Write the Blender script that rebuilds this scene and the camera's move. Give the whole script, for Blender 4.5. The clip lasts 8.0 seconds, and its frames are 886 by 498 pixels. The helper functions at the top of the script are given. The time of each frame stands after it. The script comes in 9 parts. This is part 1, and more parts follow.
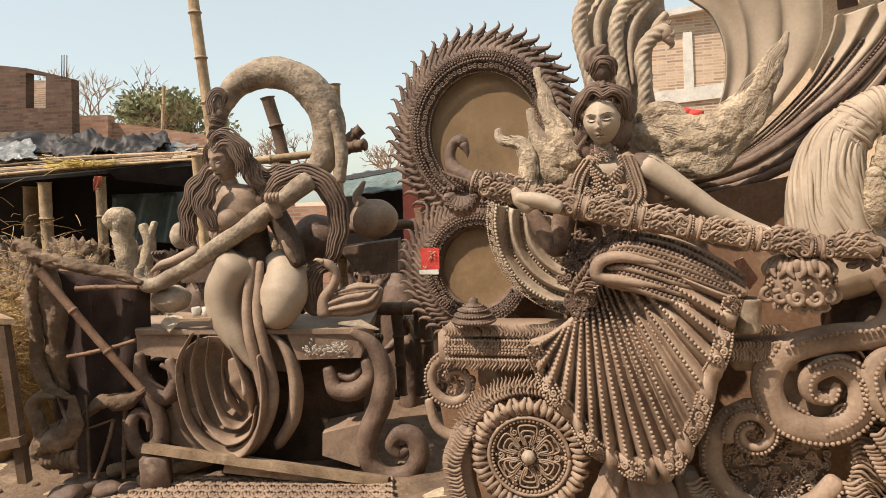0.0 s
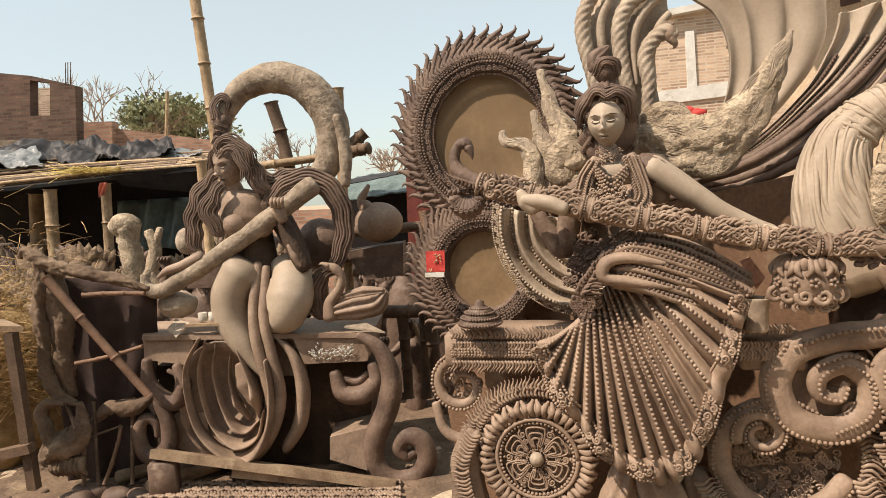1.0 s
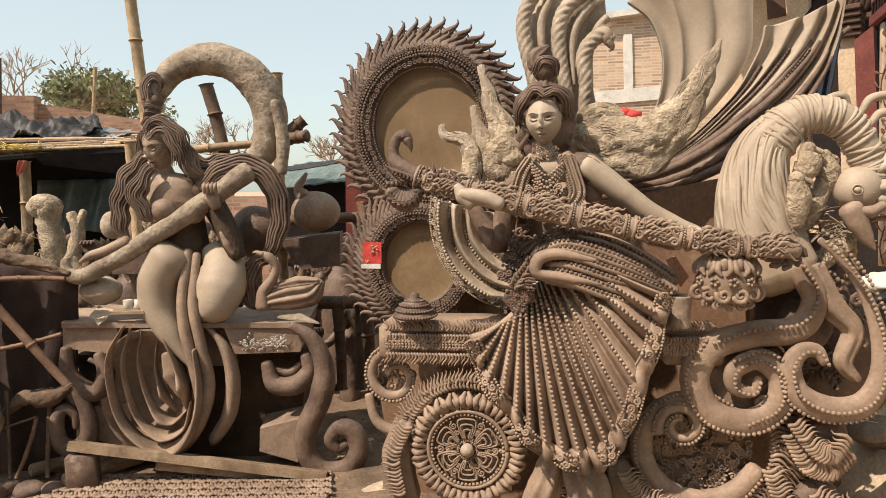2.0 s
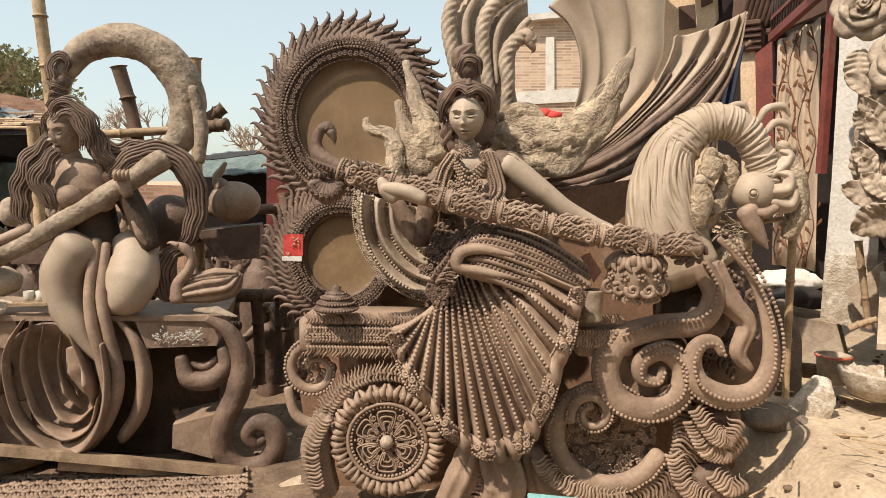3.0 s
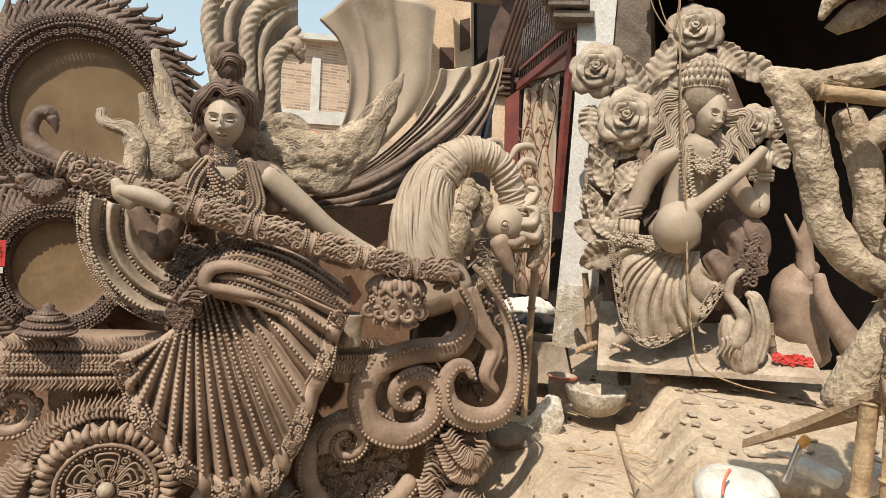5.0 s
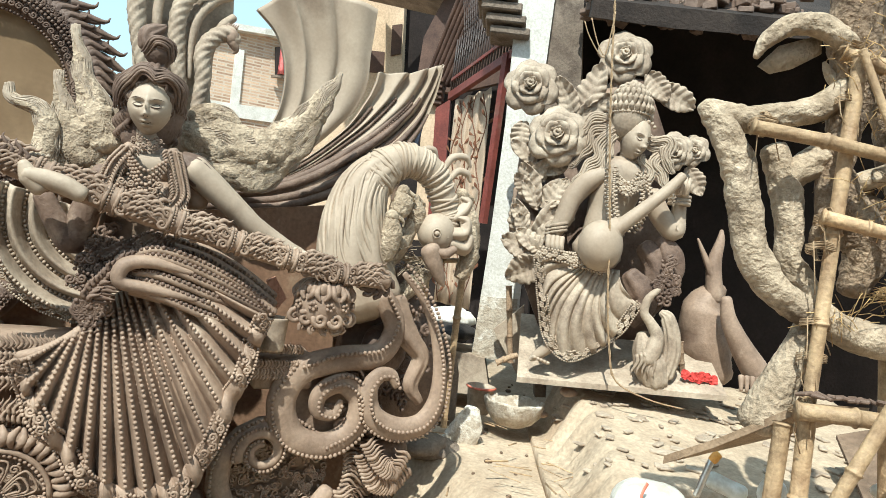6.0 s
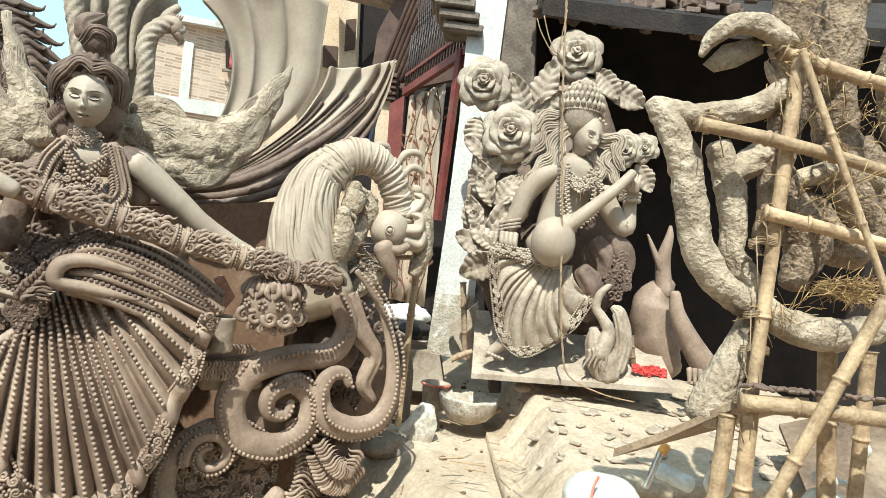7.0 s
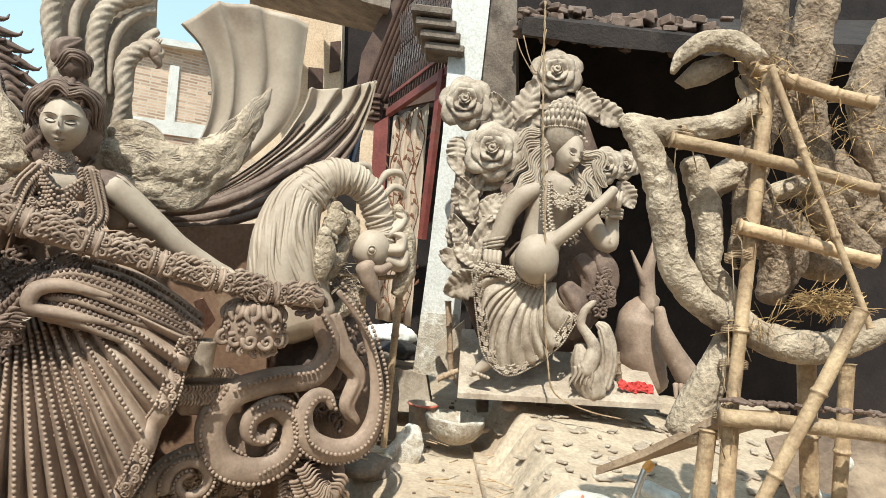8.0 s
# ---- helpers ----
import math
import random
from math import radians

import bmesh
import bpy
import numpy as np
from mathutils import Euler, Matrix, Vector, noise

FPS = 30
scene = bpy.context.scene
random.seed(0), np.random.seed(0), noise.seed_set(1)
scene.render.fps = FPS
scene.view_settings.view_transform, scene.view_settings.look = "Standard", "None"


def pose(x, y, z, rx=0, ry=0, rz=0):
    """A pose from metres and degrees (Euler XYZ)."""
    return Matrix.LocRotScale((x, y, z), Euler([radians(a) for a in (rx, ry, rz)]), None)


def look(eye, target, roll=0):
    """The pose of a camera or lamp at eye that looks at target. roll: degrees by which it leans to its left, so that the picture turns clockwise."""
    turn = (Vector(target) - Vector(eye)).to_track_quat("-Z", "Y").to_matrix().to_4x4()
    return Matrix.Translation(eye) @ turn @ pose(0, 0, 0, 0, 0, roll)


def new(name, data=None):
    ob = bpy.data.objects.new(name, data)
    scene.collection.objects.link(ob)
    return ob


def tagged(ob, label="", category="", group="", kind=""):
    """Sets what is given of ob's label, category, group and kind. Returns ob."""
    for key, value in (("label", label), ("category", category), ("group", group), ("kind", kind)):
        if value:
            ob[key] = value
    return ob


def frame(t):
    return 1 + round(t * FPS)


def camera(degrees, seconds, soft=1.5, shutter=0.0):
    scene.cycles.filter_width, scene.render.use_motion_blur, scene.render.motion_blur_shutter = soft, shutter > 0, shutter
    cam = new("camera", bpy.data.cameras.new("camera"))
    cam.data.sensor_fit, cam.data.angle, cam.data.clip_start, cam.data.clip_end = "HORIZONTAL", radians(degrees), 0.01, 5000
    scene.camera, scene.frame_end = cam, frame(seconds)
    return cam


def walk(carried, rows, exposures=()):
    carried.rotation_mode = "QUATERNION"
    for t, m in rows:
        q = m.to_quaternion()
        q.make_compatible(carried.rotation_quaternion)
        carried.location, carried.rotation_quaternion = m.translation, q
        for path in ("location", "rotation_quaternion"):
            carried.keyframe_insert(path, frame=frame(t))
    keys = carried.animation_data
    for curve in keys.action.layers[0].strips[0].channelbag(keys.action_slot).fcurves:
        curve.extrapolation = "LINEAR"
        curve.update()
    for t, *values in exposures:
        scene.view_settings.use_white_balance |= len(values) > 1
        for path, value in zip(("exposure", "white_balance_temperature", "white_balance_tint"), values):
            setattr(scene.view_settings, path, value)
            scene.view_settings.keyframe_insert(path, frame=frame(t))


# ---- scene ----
cam = camera(68.5, 8.0, soft=0.6)
PATH = [
    (0, (0.162, -0.05, 1.578), (0.048, 1.939, 1.411), -2.6),
    (0.5, (0.157, -0.048, 1.58), (-0.03, 1.938, 1.429), -3.5),
    (1, (0.155, -0.05, 1.583), (0.029, 1.94, 1.422), -3.3),
    (1.5, (0.164, -0.048, 1.588), (0.117, 1.943, 1.409), -2.4),
    (3, (0.168, -0.084, 1.583), (0.462, 1.883, 1.372), 0.2),
    (3.5, (0.19, -0.092, 1.584), (0.57, 1.861, 1.373), 0.7),
    (4, (0.205, -0.083, 1.578), (0.709, 1.845, 1.398), 2.1),
    (4.5, (0.215, -0.049, 1.56), (0.941, 1.808, 1.411), 3.3),
    (5, (0.192, 0.048, 1.56), (1.18, 1.783, 1.45), 4.5),
    (5.2, (0.18, 0.061, 1.553), (1.244, 1.749, 1.426), 5.7),
    (6.5, (0.138, 0.136, 1.56), (1.392, 1.694, 1.522), 8.0),
    (7, (0.171, 0.122, 1.558), (1.48, 1.634, 1.504), 7.7),
    (7.5, (0.191, 0.113, 1.557), (1.517, 1.61, 1.521), 7.0),
    (8, (0.203, 0.101, 1.562), (1.529, 1.599, 1.57), 6.8),
]
walk(cam, [(t, look(eye, target, roll)) for t, eye, target, roll in PATH],
     exposures=[(0.0, 0.3, 6500, 17), (4.0, 0.28, 6250, 15), (5.0, 0.2, 5980, 12), (6.4, 0.7, 5200, 0), (7.2, 0.67, 5200, 0), (8.0, 0.5, 5380, 4)])

# ---- sky and sun ----
SUN_HIGH, SUN_TURN = 54, 236          # degrees above the horizon; degrees clockwise from +y
world = bpy.data.worlds.new("sky")
scene.world = world
world.use_nodes = True
wn = world.node_tree
sky = wn.nodes.new("ShaderNodeTexSky")
sky.sky_type, sky.sun_disc = "NISHITA", False
sky.sun_elevation, sky.sun_rotation = radians(SUN_HIGH), radians(SUN_TURN)
sky.dust_density, sky.air_density, sky.ozone_density = 2.0, 1.0, 1.0
wn.nodes["Background"].inputs[1].default_value = 0.07
haze = wn.nodes.new("ShaderNodeMix")            # thin winter haze whitens the sky all over
haze.data_type, haze.blend_type = "RGBA", "ADD"
haze.inputs[0].default_value = 1.0
haze.inputs[7].default_value = (5.6, 6.3, 5.1, 1)
wn.links.new(sky.outputs[0], haze.inputs[6])
wn.links.new(haze.outputs[2], wn.nodes["Background"].inputs[0])
sun_data = bpy.data.lights.new("sun", "SUN")
sun_data.energy, sun_data.angle, sun_data.color = 5.0, radians(0.6), (1.0, 0.88, 0.7)
sun = new("sun", sun_data)
a, e = radians(SUN_TURN), radians(SUN_HIGH)
sun.matrix_world = look((math.sin(a) * math.cos(e) * 30, math.cos(a) * math.cos(e) * 30, math.sin(e) * 30), (0, 0, 0))

# ---- materials ----
def material(name, dark, light, scale=6.0, rough=0.85, grain=60.0, bump=0.25, spots=None, spot_at=0.62, metal=0.0, streak=1.0, island=0.0, fibre=1.0, mottle=0.45):
    """Two scales of variation, a third colour in patches, and fine relief."""
    m = bpy.data.materials.new(name)
    m.use_nodes = True
    nt = m.node_tree
    n, l = nt.nodes, nt.links
    bsdf = n["Principled BSDF"]
    co = n.new("ShaderNodeTexCoord")
    mp = n.new("ShaderNodeMapping")
    mp.inputs["Scale"].default_value = (1, 1, streak)
    l.new(co.outputs["Object"], mp.inputs[0])
    big, fine = n.new("ShaderNodeTexNoise"), n.new("ShaderNodeTexNoise")
    big.inputs["Scale"].default_value, big.inputs["Detail"].default_value, big.inputs["Roughness"].default_value = scale, 6, 0.62
    fine.inputs["Scale"].default_value, fine.inputs["Detail"].default_value = grain, 5
    for t in (big, fine):
        l.new(mp.outputs[0], t.inputs["Vector"])
    ramp = n.new("ShaderNodeValToRGB")
    ramp.color_ramp.elements[0].position, ramp.color_ramp.elements[1].position = 0.32, 0.68
    ramp.color_ramp.elements[0].color, ramp.color_ramp.elements[1].color = (*dark, 1), (*light, 1)
    l.new(big.outputs[0], ramp.inputs[0])
    mix = n.new("ShaderNodeMix")
    mix.data_type, mix.blend_type = "RGBA", "OVERLAY"
    mix.inputs[0].default_value = mottle
    l.new(ramp.outputs[0], mix.inputs[6])
    l.new(fine.outputs[0], mix.inputs[7])
    colour = mix.outputs[2]
    if island:
        geo = n.new("ShaderNodeNewGeometry")
        hsv = n.new("ShaderNodeHueSaturation")
        rng = n.new("ShaderNodeMapRange")
        rng.inputs[3].default_value, rng.inputs[4].default_value = 1 - island, 1 + island
        info = n.new("ShaderNodeObjectInfo")
        add = n.new("ShaderNodeMath")
        add.operation = "ADD"
        fr = n.new("ShaderNodeMath")
        fr.operation = "FRACT"
        l.new(geo.outputs["Random Per Island"], add.inputs[0])
        l.new(info.outputs["Random"], add.inputs[1])
        l.new(add.outputs[0], fr.inputs[0])
        l.new(fr.outputs[0], rng.inputs[0])
        l.new(rng.outputs[0], hsv.inputs["Value"])
        l.new(colour, hsv.inputs["Color"])
        colour = hsv.outputs[0]
    if spots:
        patch = n.new("ShaderNodeTexNoise")
        patch.inputs["Scale"].default_value, patch.inputs["Detail"].default_value = scale * 0.6, 9
        patch.inputs["Roughness"].default_value = 0.7
        off = n.new("ShaderNodeVectorMath")
        off.inputs[1].default_value = (7.3, 2.1, 5.7)
        l.new(mp.outputs[0], off.inputs[0])
        l.new(off.outputs[0], patch.inputs["Vector"])
        edge = n.new("ShaderNodeMapRange")
        edge.inputs[1].default_value, edge.inputs[2].default_value = spot_at - 0.06, spot_at + 0.06
        l.new(patch.outputs[0], edge.inputs[0])
        mix2 = n.new("ShaderNodeMix")
        mix2.data_type = "RGBA"
        l.new(edge.outputs[0], mix2.inputs[0])
        l.new(colour, mix2.inputs[6])
        mix2.inputs[7].default_value = (*spots, 1)
        colour = mix2.outputs[2]
    l.new(colour, bsdf.inputs["Base Color"])
    bsdf.inputs["Roughness"].default_value, bsdf.inputs["Metallic"].default_value = rough, metal
    bsdf.inputs["Specular IOR Level"].default_value = 0.35
    if bump:
        add = n.new("ShaderNodeMath")
        add.operation = "MULTIPLY_ADD"
        add.inputs[1].default_value = 2.5
        l.new(big.outputs[0], add.inputs[0])
        weight = n.new("ShaderNodeMath")
        weight.operation = "MULTIPLY"
        weight.inputs[1].default_value = fibre
        l.new(fine.outputs[0], weight.inputs[0])
        l.new(weight.outputs[0], add.inputs[2])
        b = n.new("ShaderNodeBump")
        b.inputs["Strength"].default_value, b.inputs["Distance"].default_value = bump, 0.012
        l.new(add.outputs[0], b.inputs["Height"])
        l.new(b.outputs[0], bsdf.inputs["Normal"])
    return m


CLAY = material("grey_brown_clay", (0.176, 0.119, 0.0827), (0.364, 0.264, 0.188), 4, 0.64, 60, 0.42, (0.489, 0.383, 0.285), 0.66, fibre=0.3, mottle=0.3)
CLAY_DARK = material("damp_clay", (0.0815, 0.0517, 0.038), (0.194, 0.132, 0.095), 6, 0.64, 60, 0.5, (0.293, 0.22, 0.161), 0.66, fibre=0.4, mottle=0.35)
CLAY_PALE = material("dry_pale_clay", (0.267, 0.204, 0.146), (0.457, 0.375, 0.281), 6, 0.75, 60, 0.35, (0.19, 0.141, 0.101), 0.64, fibre=0.5, mottle=0.4)
CLAY_SMOOTH = material("smoothed_clay", (0.294, 0.225, 0.16), (0.446, 0.362, 0.27), 2.5, 0.6, 70, 0.14, (0.228, 0.17, 0.119), 0.62, fibre=0.15, mottle=0.15)
HALO_CLAY = material("stained_halo_clay", (0.13, 0.08, 0.038), (0.3, 0.205, 0.11), 1.6, 0.72, 50, 0.15, (0.2, 0.13, 0.065), 0.56, fibre=0.3, mottle=0.2)
SACKING = material("dark_sacking", (0.03, 0.019, 0.016), (0.065, 0.042, 0.035), 5, 0.95, 160, 0.4)
CLAY_ROUGH = material("straw_clay", (0.25, 0.19, 0.125), (0.52, 0.42, 0.3), 9, 0.95, 70, 0.7, (0.14, 0.1, 0.065), 0.6, fibre=1.6)
# serves damp clay and also shade put into the colour
WET_SHADED = material("wet_clay", (0.045, 0.028, 0.018), (0.1, 0.064, 0.04), 6, 0.72, 60, 0.4)
SAND = material("sandy_ground", (0.33, 0.25, 0.168), (0.5, 0.4, 0.285), 2.2, 0.95, 45, 0.6, (0.26, 0.19, 0.125), 0.62)
DIRT = material("trodden_dirt", (0.1, 0.067, 0.045), (0.21, 0.145, 0.095), 3.5, 0.95, 40, 0.9, (0.3, 0.22, 0.145), 0.62)
BAMBOO = material("bamboo", (0.27, 0.175, 0.095), (0.5, 0.36, 0.205), 12, 0.6, 90, 0.3, (0.19, 0.125, 0.07), 0.6, island=0.25)
BAMBOO_DARK = material("weathered_bamboo", (0.07, 0.043, 0.028), (0.17, 0.11, 0.068), 9, 0.7, 90, 0.2, island=0.3)
WOOD = material("rough_wood", (0.17, 0.11, 0.065), (0.36, 0.26, 0.165), 8, 0.8, 110, 0.3, (0.42, 0.33, 0.22), 0.62, island=0.2)
BOARD = material("brown_board", (0.17, 0.095, 0.055), (0.25, 0.15, 0.09), 5, 0.75, 60, 0.12, (0.36, 0.265, 0.17), 0.63)
STRAW = material("straw", (0.3, 0.185, 0.075), (0.52, 0.36, 0.16), 20, 0.8, 200, 0.1, island=0.35)
STRAW_YELLOW = material("yellow_straw", (0.5, 0.36, 0.1), (0.72, 0.56, 0.2), 20, 0.8, 200, 0.1, island=0.25)
BAMBOO_BROWN = material("brown_bamboo", (0.12, 0.068, 0.042), (0.22, 0.13, 0.08), 9, 0.7, 90, 0.25, island=0.15)
JUTE = material("jute_cord", (0.26, 0.175, 0.095), (0.4, 0.29, 0.175), 60, 0.9, 300, 0.2)
BRICK = material("brick", (0.33, 0.16, 0.1), (0.46, 0.25, 0.16), 9, 0.9, 80, 0.3, island=0.3)
MORTAR = material("mortar", (0.27, 0.21, 0.16), (0.4, 0.33, 0.25), 9, 0.95, 80, 0.4)
BRICK_OLD = material("dark_brick", (0.15, 0.08, 0.055), (0.25, 0.14, 0.095), 4, 0.9, 40, 0.3, island=0.3)
CONCRETE = material("stained_concrete", (0.12, 0.092, 0.068), (0.24, 0.19, 0.145), 4, 0.9, 60, 0.5, (0.075, 0.055, 0.042), 0.6)
# stained concrete, darkened so that the slab's shade is in its colour
SHADED_CONCRETE = material("sooty_concrete", (0.0154, 0.0112, 0.0091), (0.042, 0.0308, 0.0245), 4, 0.95, 60, 0.6, (0.063, 0.049, 0.0364), 0.64)
PLASTER = material("cream_plaster", (0.46, 0.34, 0.22), (0.58, 0.44, 0.3), 3, 0.85, 50, 0.1, (0.34, 0.25, 0.165), 0.66)
WHITE = material("whitewash", (0.5, 0.475, 0.42), (0.68, 0.655, 0.6), 4, 0.85, 60, 0.3, (0.3, 0.255, 0.2), 0.64)
RED = material("red_paint", (0.12, 0.03, 0.022), (0.2, 0.05, 0.036), 6, 0.55, 60, 0.1, (0.16, 0.085, 0.06), 0.6)
RED_CLOTH = material("red_cloth", (0.42, 0.035, 0.028), (0.56, 0.07, 0.055), 20, 0.8, 120, 0.2)
CURTAIN_RED = material("pink_red_curtain", (0.5, 0.1, 0.09), (0.66, 0.22, 0.2), 20, 0.85, 120, 0.2)
DARKMETAL = material("dark_metal", (0.035, 0.025, 0.022), (0.07, 0.05, 0.042), 9, 0.5, 90, 0.1)
TARP = material("black_tarpaulin", (0.014, 0.012, 0.012), (0.04, 0.035, 0.033), 6, 0.55, 50, 0.3)
TARP_GREEN = material("grey_green_tarpaulin", (0.08, 0.11, 0.1), (0.17, 0.21, 0.19), 6, 0.4, 50, 0.3)
POLY = material("clear_plastic_sheet", (0.15, 0.155, 0.15), (0.25, 0.25, 0.24), 8, 0.3, 50, 0.3)
# near-black: the shade of unlit interiors put into a colour
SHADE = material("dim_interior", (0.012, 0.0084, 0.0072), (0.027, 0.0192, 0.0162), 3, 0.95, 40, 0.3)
CURTAIN = material("cream_curtain", (0.4, 0.3, 0.21), (0.5, 0.385, 0.28), 5, 0.9, 200, 0.1)
VINE = material("rust_vine_print", (0.13, 0.055, 0.03), (0.19, 0.085, 0.045), 20, 0.9, 200, 0.05)
BLUE = material("blue_cloth", (0.018, 0.022, 0.035), (0.035, 0.042, 0.06), 8, 0.9, 90, 0.2)
# leaf and twig colours are lightened to carry the distance haze
LEAF = material("dusty_leaves", (0.195, 0.21, 0.12), (0.36, 0.375, 0.225), 2, 0.8, 30, 0.0, island=0.4)
TWIG = material("bare_twigs", (0.256, 0.192, 0.144), (0.416, 0.32, 0.24), 4, 0.9, 40, 0.0)
PLASTIC = material("white_plastic", (0.5, 0.48, 0.42), (0.66, 0.64, 0.57), 6, 0.4, 60, 0.25, (0.42, 0.36, 0.28), 0.62)
PLASTIC_RED = material("faded_red_plastic", (0.5, 0.12, 0.07), (0.62, 0.2, 0.13), 6, 0.4, 60, 0.05)
CYAN = material("turquoise_bag", (0.2, 0.45, 0.45), (0.3, 0.55, 0.54), 9, 0.4, 60, 0.2)
PAINT_SPLASH = material("white_paint_splash", (0.385, 0.364, 0.308), (0.49, 0.469, 0.406), 30, 0.7, 90, 0.2)
ORANGE = material("orange_nozzle", (0.6, 0.28, 0.05), (0.68, 0.35, 0.08), 20, 0.4, 90, 0.0)
STEEL = material("steel", (0.45, 0.44, 0.42), (0.58, 0.57, 0.55), 20, 0.35, 90, 0.05, metal=1.0)
CLAY_STRAW_BROWN = material("brown_straw_clay", (0.17, 0.115, 0.072), (0.36, 0.27, 0.18), 10, 0.95, 70, 0.9, (0.1, 0.066, 0.042), 0.6, fibre=1.6)
SPECKLED = material("speckled_clay", (0.18, 0.135, 0.095), (0.38, 0.31, 0.227), 12, 0.85, 45, 0.6, (0.114, 0.082, 0.0562), 0.62, fibre=0.8)
CRUST = material("cement_crust", (0.33, 0.265, 0.19), (0.52, 0.46, 0.37), 14, 0.9, 60, 0.7, (0.66, 0.62, 0.54), 0.58, fibre=0.8)

# ---- modelling tools ----
UP = Vector((0, 0, 1))
FRONT_A, FRONT_C, FRONT_R = Vector((0.049, -0.999, 0)), Vector((-0.195, -0.981, 0)), Vector((-0.694, -0.720, 0))   # which way each sculpture faces
GROUND, TERRACE = -0.08, 0.34


class Sculpt:
    """Collects the faces of one mesh."""

    def __init__(self):
        self.v, self.f, self.m, self.slot = [], [], [], 0

    def add(self, verts, faces):
        k = len(self.v)
        self.v.extend(tuple(p) for p in verts)
        self.f.extend(tuple(i + k for i in f) for f in faces)
        self.m.extend([self.slot] * len(faces))
        return self


def mesh_of(name, s, mats, base, smooth=True):
    me = bpy.data.meshes.new(name)
    b = Vector(base)
    me.from_pydata([tuple(Vector(p) - b) for p in s.v], [], s.f)
    for m in mats if isinstance(mats, (list, tuple)) else [mats]:
        me.materials.append(m)
    me.polygons.foreach_set("material_index", s.m)
    me.polygons.foreach_set("use_smooth", [smooth] * len(s.f))
    me.update()
    return me


def lone(name, s, mats, base, label, category, group="", kind="", smooth=True):
    """A thing that is one mesh."""
    ob = new(name, mesh_of(name, s, mats, base, smooth))
    ob.location = base
    return tagged(ob, label, category, group, kind)


def thing(name, base, label, category, group="", kind=""):
    """A thing with parts: an Empty at its base."""
    ob = new(name)
    ob.location = base
    return tagged(ob, label, category, group, kind)


def base_of(ob):
    b = Vector(ob.location)
    while ob.parent:
        ob = ob.parent
        b = b + Vector(ob.location)
    return b


def part(name, s, mats, parent, label="", smooth=True, kind=""):
    b = base_of(parent)
    ob = new(name, mesh_of(name, s, mats, b, smooth))
    ob.parent = parent
    return tagged(ob, label, kind=kind)


def spline(pts, step=6):
    """A smooth line through the points."""
    p = [Vector(q) for q in pts]
    if len(p) < 3:
        return [p[0].lerp(p[1], i / step) for i in range(step + 1)]
    p = [p[0] * 2 - p[1]] + p + [p[-1] * 2 - p[-2]]
    out = []
    for i in range(1, len(p) - 2):
        a, b, c, d = p[i - 1:i + 3]
        for k in range(step):
            t = k / step
            out.append(0.5 * (2 * b + (c - a) * t + (2 * a - 5 * b + 4 * c - d) * t * t + (3 * b - a - 3 * c + d) * t ** 3))
    return out + [p[-2]]


def evenly(pts, gap):
    """Points at even steps along a line."""
    out, left = [pts[0].copy()], gap
    for a, b in zip(pts, pts[1:]):
        d = (b - a).length
        while left <= d:
            out.append(a.lerp(b, left / d))
            left += gap
        left -= d
    return out


def spread(values, n):
    """n values read off a short list."""
    if not isinstance(values, (list, tuple)):
        return [values] * n
    out = []
    for i in range(n):
        x = i / max(1, n - 1) * (len(values) - 1)
        k = min(int(x), len(values) - 2)
        out.append(values[k] + (values[k + 1] - values[k]) * (x - k))
    return out


